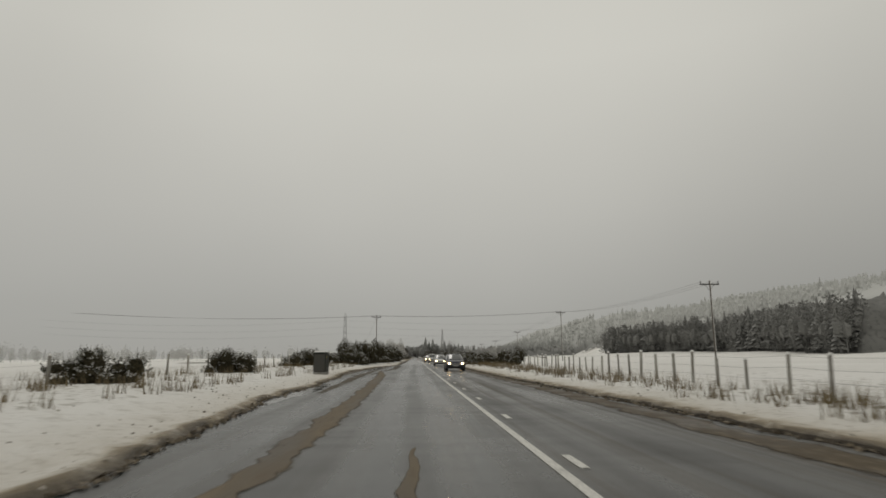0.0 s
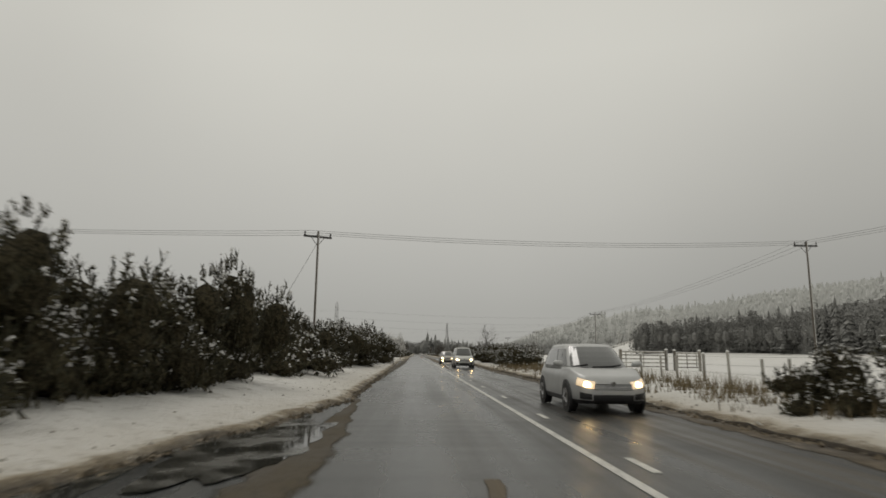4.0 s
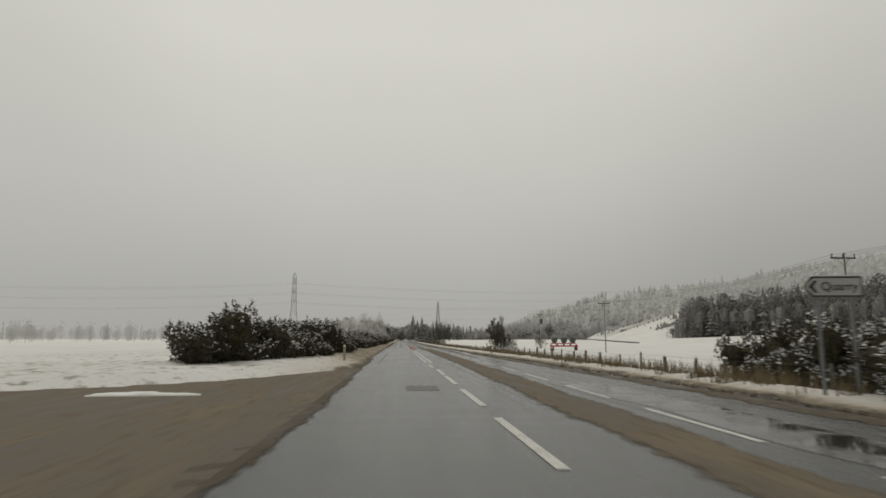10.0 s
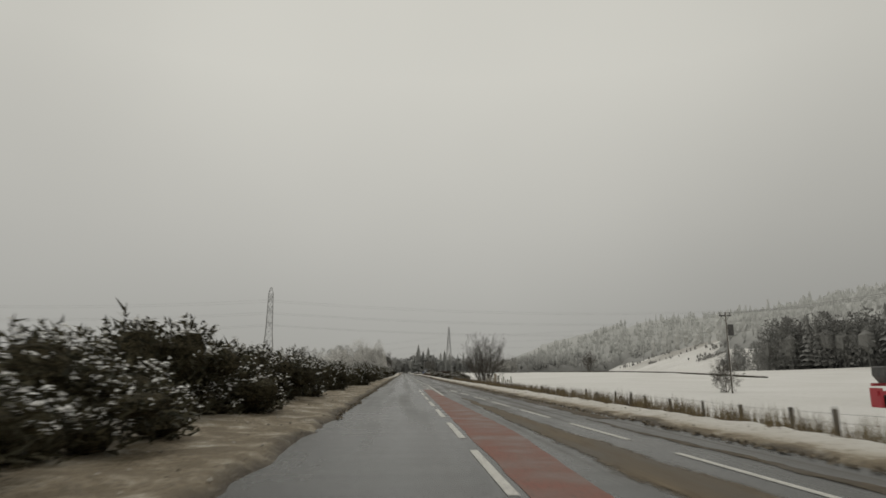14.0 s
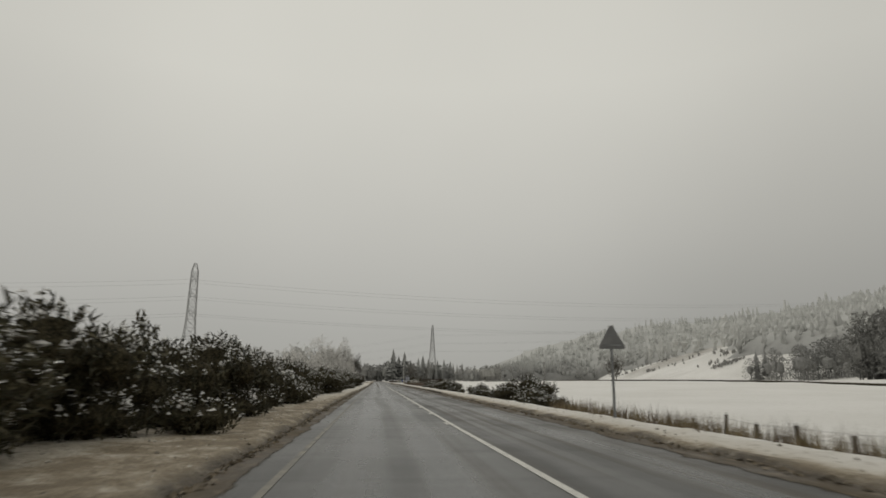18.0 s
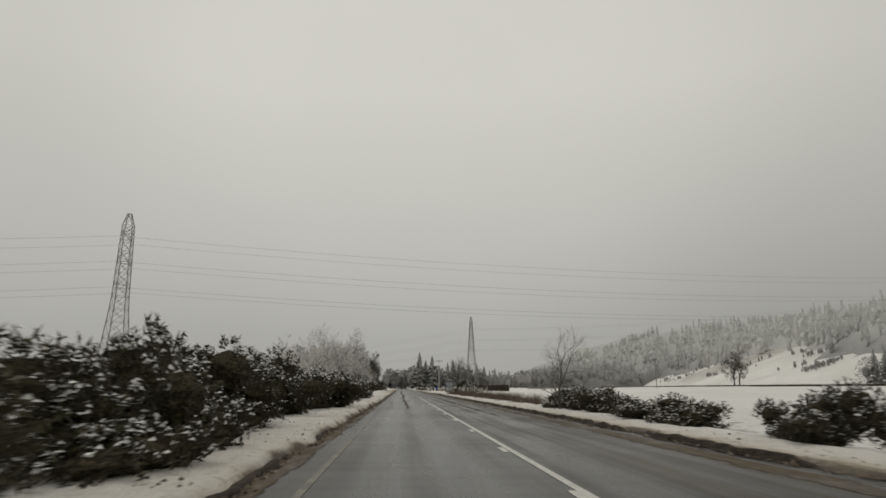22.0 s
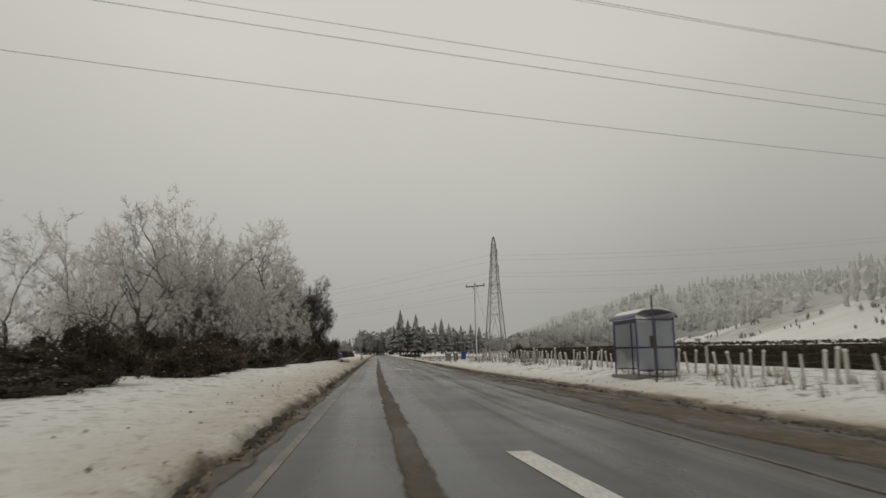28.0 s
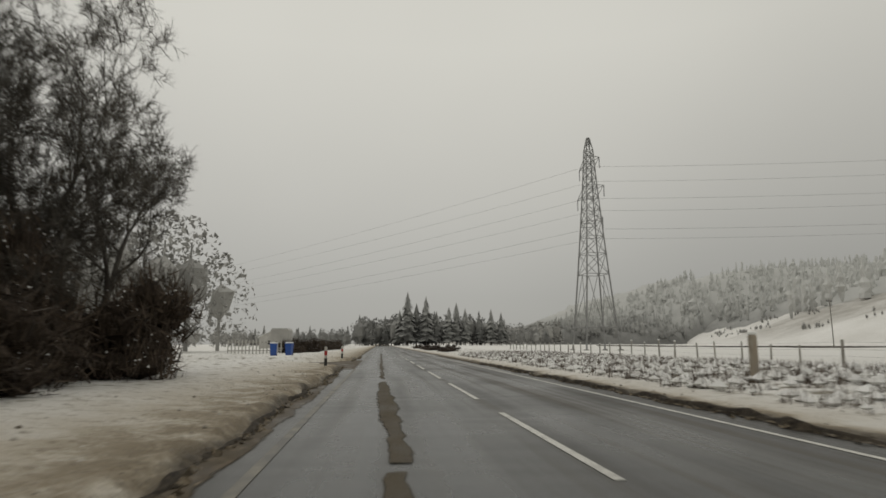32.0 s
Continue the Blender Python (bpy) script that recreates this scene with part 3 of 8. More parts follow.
# ---------------------------------------------------------------- the lie of the land
LEFT_EDGE = [(-80, -3.0), (7, -3.0), (20, -4.2), (40, -4.5), (50, -5.3), (60, -5.5), (70, -4.8), (80, -4.6), (85, -3.8), (90, -2.9), (95, -2.2), (105, -2.2),
             (140, -2.3), (150, -2.45), (165, -2.6), (178, -2.75), (186, -2.1), (196, -2.4), (227, -2.6), (232, -2.0), (300, -1.95), (350, -2.15),
             (411, -2.25), (450, -2.05), (500, -1.8), (560, -1.75), (640, -1.75), (1000, -1.8)]
RIGHT_EDGE = [(-80, 6.6), (10, 6.7), (40, 6.0), (100, 6.0), (140, 6.6), (165, 7.4), (190, 8.1), (215, 8.3), (240, 7.8), (260, 7.1), (285, 6.6),
              (310, 6.3), (360, 6.2), (410, 6.4), (450, 6.9), (500, 6.9), (545, 7.0), (560, 7.5), (575, 7.7), (590, 6.9), (605, 6.6), (640, 6.7), (1000, 6.8)]
RIGHT_LEVEL = [(-80, 0.3), (140, 0.35), (195, 0.3), (216, -0.3), (240, -0.7), (400, -0.7), (440, -0.5), (475, 0.0), (490, 0.3), (550, 0.55), (640, 0.5),
               (660, 0.35), (900, 0.2)]
LEFT_LEVEL = [(-80, 0.4), (60, 0.5), (120, 0.5), (190, 0.4), (230, 0.3), (500, 0.2), (560, 0.45), (700, 0.4), (900, 0.2)]


def mouth(d, y):
    """How far (0 to 1) a place d metres off the left edge lies on the side road or the drives."""
    half = 4.2 + 13.5 * math.exp(-d / 4.2)
    a = 1 - smooth(half - 0.6, half + 0.4, abs(y - 212))
    half = 2.2 + 6.5 * math.exp(-d / 2.5)
    return max(a, 1 - smooth(half - 0.4, half + 0.3, abs(y - 676)))


def drive(d, y):
    half = 2.0 + 4.0 * math.exp(-d / 2.0)
    return (1 - smooth(half - 0.4, half + 0.3, abs(y - 634.3))) * (1 - smooth(9.0, 10.5, d))


def hill(x, y):
    """The hillside that shuts the valley on the right-hand side."""
    early = max(0.0, x - 130) * 0.045 + max(0.0, x - 285) * 0.29 + max(0.0, x - 420) * 0.16
    middle = max(0.0, x - 262) * 0.32
    foot = along([(735, 240), (1000, 268), (1442, 368)], y)
    late = max(0.0, x - foot) * 0.36 + max(0.0, x - 190) * 0.44 * smooth(1260, 1460, y) * (1 - smooth(1540, 1660, y))
    k, kk = smooth(490, 590, y), smooth(735, 860, y)
    h = (early * (1 - k) + middle * k) * (1 - kk) + late * kk
    h += 4.0 * noise.noise((x * 0.012, y * 0.012, 3.0)) * min(1.0, h / 8)
    return 92 * math.tanh(h / 92)


def level(x, y):
    """Height of the ground at a place off the road."""
    if x < 2:
        d = along(LEFT_EDGE, y) - x
        base = along(LEFT_LEVEL, y)
        rim = along([(-80, 0.10), (120, 0.10), (140, 0.16), (240, 0.14), (420, 0.12), (450, 0.22), (700, 0.22)], y)
        z = rim * smooth(0.0, 0.35, d) + (base - rim) * smooth(0.5, 5.0, d)
        z += 0.05 * noise.noise((x * 1.1, y * 0.9, 0)) * smooth(0.1, 1, d)
        z += 0.07 * noise.noise((x * 2.3, y * 2.1, 9)) * smooth(0.4, 1.5, d) * (1 - smooth(9, 14, d))
        z += 0.28 * noise.noise((x * 0.13, y * 0.13, 5)) * smooth(4, 12, d)
        z -= smooth(14, 60, d) * 0.7
        k = mouth(d, y)
        return z * (1 - k) - 0.05 * k
    d = x - along(RIGHT_EDGE, y)
    base = along(RIGHT_LEVEL, y)
    z = 0.10 * smooth(0.0, 0.35, d) + 0.05 * smooth(0.6, 1.6, d) + (base - 0.15) * smooth(1.4, 6.0, d)
    z += 0.05 * noise.noise((x * 1.1, y * 0.9, 0)) * smooth(0.1, 1, d)
    z += 0.09 * noise.noise((x * 2.3, y * 2.1, 9)) * smooth(0.4, 1.5, d) * (1 - smooth(9, 14, d))
    z += 0.22 * noise.noise((x * 0.11, y * 0.11, 5)) * smooth(4, 14, d)
    z += 0.9 * smooth(20, 90, d) * smooth(400, 480, y) * (1 - smooth(640, 760, y))
    k = drive(d, y)
    z = z * (1 - k) - 0.05 * k
    return z + hill(x, y)


OFFS = [0, 0.1, 0.2, 0.32, 0.55, 0.9, 1.4, 2.0, 2.8, 3.8, 5, 6.5, 8.5, 11, 14, 18, 24, 32, 42, 55, 70, 90, 115, 140, 165, 190, 215, 240, 265, 290, 315, 340, 365, 390, 420, 455, 500, 560, 650, 850, 1300, 2200]
ROWS_Y = list(np.arange(-80, -10, 2.0)) + list(np.arange(-10, 690, 0.6)) + list(np.arange(690, 700, 2.0)) + list(np.arange(700, 1000, 5.0)) + list(np.arange(1000, 1600, 20.0)) + [1600 + 60 * i * (1 + i * 0.06) for i in range(26)]


def build_ground():
    verts, grit, weeds, mud, moor_haze = [], [], [], [], []
    for y in ROWS_Y:
        y = float(y)
        le, re = along(LEFT_EDGE, y), along(RIGHT_EDGE, y)
        le += 0.22 * noise.noise((y * 0.55, 1.7, 0)) + 0.12 * noise.noise((y * 1.9, 4.2, 0))
        re += 0.22 * noise.noise((y * 0.5, 8.1, 0)) + 0.12 * noise.noise((y * 1.7, 2.2, 0))
        sandy = 0.48 + 1.05 * smooth(216, 262, y) * (1 - smooth(360, 450, y)) + 0.36 * smooth(545, 590, y) + 0.22 * smooth(612, 632, y) - 0.12 * smooth(110, 140, y) * (1 - smooth(180, 196, y))
        for o in reversed(OFFS):
            x = le - o
            z = level(x, y) if o else -0.06
            if 0 < o < 1.5:
                z += 0.055 * noise.noise((x * 3.1, y * 2.3, 1.0)) + 0.03 * noise.noise((x * 7, y * 6, 1.0))
            verts.append((x, y, z))
            grit.append(min(1.0, max((1 - o / along([(420, 0.55), (450, 0.22)], y)), 0) * 1.2 + sandy * max(0.0, 1 - o / (1.4 + 3.2 * sandy))) if o < 6 else 0.0)
            moor_haze.append(0.0)
            mud.append(max(0.0, min(1.0, 1.6 - o / (along([(420, 0.17), (450, 0.09)], y) + along([(420, 0.16), (450, 0.07)], y) * noise.noise((y * 0.45, 3.3, 2)) + 0.06 * smooth(225, 262, y)))) if o < 1.5 else 0.0)
            weeds.append(0.15 + 0.7 * smooth(2.0, 4.5, o) * (1 - smooth(14, 26, o)))
        for o in OFFS:
            x = re + o
            z = level(x, y) if o else -0.06
            if 0 < o < 1.6:
                z += 0.055 * noise.noise((x * 3.1, y * 2.3, 1.0)) + 0.03 * noise.noise((x * 7, y * 6, 1.0))
            verts.append((x, y, z))
            grit.append(min(1.0, max((1 - o / 0.7), 0) * 1.3 + 0.62 * max(0.0, 1 - o / 2.6)) if o < 4 else 0.0)
            # brown moor low down; the last term greys higher snow for haze
            moor_haze.append(0.8 * smooth(0.05, 0.3, noise.noise((x * 0.011, y * 0.006, 8))) * smooth(3, 12, z) + 0.25 * smooth(1, 3, z) * (1 - smooth(5, 9, z)) + 0.22 * smooth(8, 24, z))
            if x < along([(1230, 300), (1600, 440)], y) and y > 1235 and x > 185:
                moor_haze[-1] = 1.0
            mud.append(max(0.0, min(1.0, 1.6 - o / (0.19 + 0.2 * noise.noise((y * 0.4, 7.3, 2)) + 0.1 * smooth(300, 420, y)))) if o < 1.5 else 0.0)
            weeds.append(min(1.0, 0.12 + 0.75 * smooth(1.6, 3.2, o) * (1 - smooth(7, 14, o)) + 0.25 * smooth(100, 140, o) + 0.6 * smooth(640, 646, y) * smooth(1.0, 2.0, o) * (1 - smooth(9, 14, o))))
    c = 2 * len(OFFS)
    faces = [(j * c + i, j * c + i + 1, (j + 1) * c + i + 1, (j + 1) * c + i) for j in range(len(ROWS_Y) - 1) for i in range(c - 1)]
    me = mesh_of("ground", verts, faces, SNOW_GROUND, True)
    for name, values in (("grit", grit), ("weeds", weeds), ("mud", mud), ("moor_haze", moor_haze)):
        a = me.attributes.new(name, "FLOAT", "POINT")
        a.data.foreach_set("value", values)
    ob = new("ground", me)
    tagged(ob, "snow-covered fields and verges gritty with road sand", "ground", kind="structure")


build_ground()


def strip(name, y0, y1, left, right, z, mat, step=0.5, rough=0.0, rough_scale=1.0, seed=0.0, lump=0.0, cols=2):
    """A band along the road between two edges given as functions of y."""
    n = max(1, int(round((y1 - y0) / step)))
    verts, faces, thin = [], [], []
    for j in range(n + 1):
        y = y0 + (y1 - y0) * j / n
        a, b = left(y), right(y)
        if rough:
            a += rough * (noise.noise((y * rough_scale, seed, 0.3)) + 0.55 * noise.noise((y * rough_scale * 3.7, seed, 7)) + 0.35 * noise.noise((y * 2.7, seed, 11)))
            b += rough * (noise.noise((y * rough_scale, seed + 5, 0.3)) + 0.55 * noise.noise((y * rough_scale * 3.3, seed + 5, 7)) + 0.35 * noise.noise((y * 2.5, seed + 5, 11)))
        if b < a + 0.01:
            a = b = (a + b) / 2
            b += 0.01
        for i in range(cols):
            x = a + (b - a) * i / (cols - 1)
            thin.append(0.0 if i in (0, cols - 1) else 1.0)
            zz = z + (lump * (0.5 + noise.noise((x * 5, y * 3, seed))) if 0 < i < cols - 1 else (0.002 - z if lump else 0))
            verts.append((x, y, zz))
    for j in range(n):
        for i in range(cols - 1):
            k = j * cols + i
            faces.append((k, k + 1, k + cols + 1, k + cols))
    me = mesh_of(name, verts, faces, mat, cols > 2)
    if cols > 2:
        me.attributes.new("depth", "FLOAT", "POINT").data.foreach_set("value", thin)
    return me


road = new("road", strip("road", -80, 1000, lambda y: along(LEFT_EDGE, y) - 0.5, lambda y: along(RIGHT_EDGE, y) + 0.5, 0.0, ASPHALT, step=2.0))
tagged(road, "wet dark asphalt road streaked with water films", "road", kind="structure")


def side_road(name, sign, y0, half, flare, decay, reach, label, mat=GRIT):
    """A road or drive that leaves the main road square to it."""
    verts, faces = [], []
    n = 26
    for i in range(n + 1):
        d = -0.6 + (reach + 0.6) * (i / n) ** 1.6
        h = half + flare * math.exp(-max(d, 0) / decay) + 0.8
        x = (along(LEFT_EDGE, y0) - d) if sign < 0 else (along(RIGHT_EDGE, y0) + d)
        for j in range(7):
            y = y0 - h + 2 * h * j / 6
            verts.append((x, y, 0.008 + 0.012 * (0.5 + noise.noise((x * 0.9, y * 0.9, 2)))))
    for i in range(n):
        for j in range(6):
            k = i * 7 + j
            faces.append((k, k + 1, k + 8, k + 7) if sign > 0 else (k, k + 7, k + 8, k + 1))
    me = mesh_of(name, verts, faces, mat, True)
    me.attributes.new("depth", "FLOAT", "POINT").data.foreach_set("value", [1.0] * len(verts))
    ob = new(name, me)
    tagged(ob, label, "road", kind="structure")


side_road("side_road", -1, 212, 3.4, 13.2, 4.2, 75, "side road mouth under brown sandy slush", SLUSH)
side_road("drive", -1, 676, 1.8, 6.2, 2.5, 24, "drive mouth under muddy slush beside the road")
side_road("drive", 1, 634.3, 1.7, 3.8, 2.0, 8.5, "muddy drive mouth with thawed ruts")

# ---------------------------------------------------------------- slush, puddles and road markings
def slush(y0, y1, left, right, mat=SLUSH, z=0.006, rough=0.18, scale=0.7, seed=0.0, label="brown sandy slush lying on the road", lump=0.012):
    ob = new("slush", strip("slush", y0, y1, left, right, z, mat, 0.35, rough, scale, seed, lump, 5))
    tagged(ob, label, "slush", kind="structure")


def line(table):
    return lambda y: along(table, y)


# own lane, strips left between the wheels
slush(-20, 60, line([(-20, -1.6), (20, -1.75), (45, -2.4), (60, -3.0)]), line([(-20, -1.05), (20, -1.05), (45, -1.5), (60, -2.6)]), seed=1)
slush(24, 82, line([(24, -3.3), (45, -4.0), (66, -3.75), (76, -3.25), (82, -2.9)]), line([(24, -3.0), (45, -3.1), (66, -3.3), (74, -3.0), (82, -2.85)]), seed=2, mat=DARK_SLUSH, rough=0.14)
slush(48, 97, line([(48, -2.9), (60, -2.55), (70, -2.3), (84, -2.3), (97, -2.0)]), line([(48, -2.85), (60, -2.2), (70, -1.45), (88, -1.3), (97, -1.9)]), seed=24, mat=DARK_SLUSH)
slush(56, 76, line([(56, -2.9), (66, -2.78), (76, -2.62)]), line([(56, -2.88), (66, -2.66), (76, -2.58)]), seed=25, mat=DARK_SLUSH, rough=0.07)
slush(44, 78, line([(44, -5.4), (60, -5.7), (78, -4.6)]), line([(44, -4.7), (60, -4.6), (78, -4.2)]), seed=3, mat=GRIT)
slush(3, 9.5, line([(3, 0.25), (9.5, 0.42)]), line([(3, 0.62), (9.5, 0.5)]), seed=4, rough=0.1)
slush(82.6, 85.2, line([(82, 0.3), (86, 0.45)]), line([(82, 0.62), (86, 0.62)]), seed=5, rough=0.15)
slush(481, 524, line([(481, 0.5), (490, 0.42), (506, 0.36), (524, 0.3)]), line([(481, 0.6), (490, 0.74), (506, 0.58), (524, 0.52)]), seed=6, rough=0.08, mat=DARK_SLUSH)
slush(518, 625, line([(518, 0.3), (556, 0.38), (585, 0.08), (604, 0.0), (625, 0.12)]), line([(518, 0.62), (556, 0.86), (585, 0.56), (604, 0.5), (625, 0.48)]), seed=7, rough=0.07, mat=DARK_SLUSH)
slush(625, 640.5, line([(625, 0.14), (633, 0.06), (640.5, 0.22)]), line([(625, 0.46), (633, 0.52), (640.5, 0.5)]), seed=8, rough=0.12, mat=DARK_SLUSH)
slush(641, 656, line([(641, 0.3), (648, 0.1), (656, 0.14)]), line([(641, 0.64), (648, 0.62), (656, 0.5)]), seed=9, rough=0.12, mat=DARK_SLUSH)
slush(658, 720, line([(658, 0.2), (720, 0.3)]), line([(658, 0.42), (720, 0.5)]), seed=10, rough=0.12, mat=DARK_SLUSH)
# beyond the centre line and in the widening for the right turn
slush(128, 316, line([(128, 2.6), (150, 2.65), (165, 2.75), (190, 2.6), (230, 2.95), (262, 2.95), (285, 2.8), (316, 3.1)]),
      line([(128, 2.7), (150, 3.0), (165, 3.7), (190, 4.15), (230, 4.5), (262, 4.6), (285, 4.4), (316, 3.2)]), seed=11, rough=0.16, scale=0.4)
slush(246, 300, line([(246, 5.6), (300, 5.3)]), line([(246, 5.65), (270, 6.1), (300, 5.4)]), seed=12, mat=GRIT)
slush(470, 560, line([(470, 4.7), (500, 4.4), (560, 4.7)]), line([(470, 4.8), (500, 4.95), (560, 4.8)]), seed=13, rough=0.26, mat=DARK_SLUSH)
slush(545, 628, line([(545, 5.6), (570, 5.5), (600, 5.6), (628, 6.2)]), line([(545, 7.0), (572, 7.6), (595, 6.8), (628, 6.5)]), seed=14, mat=GRIT, rough=0.3)
slush(-20, 130, line([(-20, 5.6), (60, 5.1), (130, 5.6)]), line([(-20, 6.8), (60, 6.1), (130, 6.5)]), seed=15, mat=GRIT, rough=0.25)
slush(130, 260, line([(130, 5.8), (165, 6.4), (215, 7.3), (260, 6.4)]), line([(130, 6.6), (165, 7.4), (215, 8.3), (260, 7.1)]), seed=16, mat=GRIT, rough=0.25)
slush(300, 545, line([(300, 5.6), (420, 5.7), (545, 6.1)]), line([(300, 6.4), (420, 6.5), (545, 7.0)]), seed=17, mat=GRIT, rough=0.22)
# left margin
slush(112, 196, line([(112, -2.4), (145, -2.5), (165, -2.65), (180, -2.7), (196, -2.5)]), line([(112, -2.0), (145, -1.65), (165, -1.5), (185, -1.6), (196, -1.7)]), seed=18, rough=0.12, mat=DARK_SLUSH)
slush(196, 244, line([(196, -2.7), (244, -2.1)]), line([(196, -1.75), (215, -1.5), (230, -1.75), (244, -1.75)]), seed=19, rough=0.15, mat=DARK_SLUSH)
slush(340, 660, line([(340, -2.3), (440, -2.3), (500, -2.0), (660, -1.9)]), line([(340, -1.75), (440, -1.7), (500, -1.45), (660, -1.4)]), seed=20, mat=GRIT, rough=0.12)


slush(574, 640, line([(574, 6.55), (595, 6.3), (606, 6.5), (640, 6.0)]), line([(574, 6.65), (595, 6.4), (606, 6.6), (640, 6.08)]), seed=21, mat=GRIT, rough=0.08, lump=0.05)
# a dark seam and blotches in the asphalt, built from slush strips
slush(560, 600, line([(560, 4.78), (575, 4.76), (592, 4.92), (600, 4.95)]), line([(560, 4.82), (575, 4.82), (592, 4.97), (600, 5.0)]), seed=22, mat=GRIT, rough=0.05)
slush(591, 622, line([(591, 4.05), (600, 4.25), (622, 4.2)]), line([(591, 4.12), (600, 4.3), (622, 4.3)]), seed=23, mat=GRIT, rough=0.12, scale=1.6)


def puddle(x, y, w, h, seed, z=0.004):
    vs = []
    for i in range(64):
        a = 2 * math.pi * i / 64
        k = 1 + 0.45 * noise.noise((math.cos(a) * 1.9, math.sin(a) * 1.9, seed)) + 0.14 * noise.noise((math.cos(a) * 4, math.sin(a) * 4, seed + 3))
        vs.append((x + w / 2 * k * math.cos(a), y + h / 2 * k * math.sin(a), z))
    ob = new("puddle", mesh_of("puddle", vs, [tuple(range(64))], WATER))
    tagged(ob, "still meltwater puddle at the road's edge", "puddle", kind="structure")


for k, (px, py, pw, ph) in enumerate(((-3.75, 79.5, 1.2, 13), (-2.75, 89, 0.7, 8), (-4.3, 68, 0.8, 9), (-4.1, 49, 0.5, 7))):
    puddle(px, py, pw, ph, k + 10)
puddle(-2.7, 88.0, 1.9, 6.0, 15, 0.02)
puddle(-3.1, 94.0, 1.2, 4.5, 16, 0.02)
puddle(-3.9, 25, 0.8, 14, 6)
puddle(5.75, 262, 1.3, 24, 4)
puddle(5.6, 214, 1.4, 18, 7)


def marking(label, mat, pieces):
    """pieces: (x0, y0, x1, y1, width)"""
    root = thing("road_marking", label, "road marking", kind="structure")
    for x0, y0, x1, y1, w in pieces:
        n = max(1, int(abs(y1 - y0) / 6))
        for i in range(n):
            a, b = i / n, (i + 1) / n
            xa, ya, xb, yb = x0 + (x1 - x0) * a, y0 + (y1 - y0) * a, x0 + (x1 - x0) * b, y0 + (y1 - y0) * b
            bd = Build()
            vs = []
            for x, y in ((xa, ya), (xb, yb)):
                vs += [(x - w / 2, y, 0.003), (x + w / 2, y, 0.003), (x + w / 2, y, 0.009), (x - w / 2, y, 0.009)]
            bd.add(vs, [(0, 1, 2, 3), (7, 6, 5, 4), (3, 2, 6, 7), (0, 3, 7, 4), (1, 5, 6, 2)])
            part("stripe", bd, mat, root)


marking("worn solid white centre line on wet asphalt", WHITE_LINE, [(2.28, -30, 2.08, 80, 0.13), (2.08, 80, 2.15, 135, 0.13)])
marking("short white dashes beside the solid centre line", WHITE_LINE, [(2.42 + 0.12, y, 2.42 + 0.12, y + 1.0, 0.12) for y in np.arange(1.6, 132, 6.0)])
marking("double white lines drawing in before the junction", WHITE_LINE,
        [(2.15, 135, 2.12, 148, 0.13), (2.12, 148, 1.5, 170, 0.13), (1.5, 170, 1.42, 197.6, 0.13),
         (2.42, 135, 2.4, 148, 0.13), (2.4, 148, 1.8, 170, 0.13), (1.8, 170, 1.72, 197.6, 0.13)])
marking("white dashes across the junction mouth", WHITE_LINE, [(1.62, y, 1.6, y + 4.2, 0.15) for y in (201.5, 207.6, 213.7, 219.8, 224.6)] + [(1.5, 230.6, 1.45, 234.0, 0.15)])
marking("double white lines after the junction", WHITE_LINE, [(1.46, 236.8, 1.45, 276, 0.13), (1.75, 236.8, 1.75, 274, 0.13)])
marking("white dashes along the oncoming lane", WHITE_LINE,
        [(along(LANE, y), y, along(LANE, y + 4), y + 4, 0.12) for LANE in [[(130, 2.9), (150, 3.3), (170, 3.95), (190, 4.5), (230, 4.9), (255, 5.0), (290, 4.7), (330, 3.6)]]
         for y in np.arange(142, 326, 6.1)])
marking("white dashes bounding the red hatched strip", WHITE_LINE, [(1.25, y, 1.25, y + 4, 0.14) for y in np.arange(277, 330, 6.0)])
marking("white chevron bars closing the hatched strip", WHITE_LINE, [(1.5, 276, 1.95, 277.5, 0.2)] + [(2.5, y + 3, 1.9, y, 0.2) for y in np.arange(331, 346, 5.0)])
marking("worn solid white line beyond the red strip", WHITE_LINE, [(2.35, 318, 2.62, 346, 0.13), (2.62, 346, 2.42, 380, 0.13), (2.42, 380, 2.5, 440, 0.12), (2.42, 440, 2.72, 545, 0.13)])
marking("white dashes on the near side of the centre line", WHITE_LINE,
        [(2.05, y, 2.08, y + 4.2, 0.12) for y in (333, 340, 349.8)] + [(2.3, y, 2.32, y + 1.0, 0.13) for y in np.arange(382, 462, 6.0)]
        + [(2.36, y, 2.36, y + 1.5, 0.13) for y in np.arange(466.3, 548, 6.0)])
marking("white dashes of the centre line on wet asphalt", WHITE_LINE, [(2.58, 601.3, 2.6, 604.2, 0.12)] + [(2.56, y, 2.56, y + 6.0, 0.12) for y in (612.6, 621.9, 630.9, 639.9, 648.9, 657.9, 666.9, 675.9, 684.9, 693.9, 702.9)])
marking("broad white lane arrow shafts", WHITE_LINE, [(2.2, 562.4, 2.0, 565.6, 0.34), (2.12, 608.4, 1.8, 612.6, 0.34), (2.85, 607.4, 2.5, 610.2, 0.26)])
marking("dirty cream edge line along the near verge", YELLOW_LINE, [(-1.25, 236, -1.25, 262, 0.12), (-1.3, 346, -1.3, 440, 0.11), (-1.25, 440, -1.15, 560, 0.12), (-1.15, 560, -1.12, 668, 0.13), (-1.12, 686, -1.1, 760, 0.13)])
marking("thin white edge line along the far verge", WHITE_LINE, [(5.75, 604, 6.02, 626, 0.11), (6.02, 626, 6.0, 720, 0.11)])

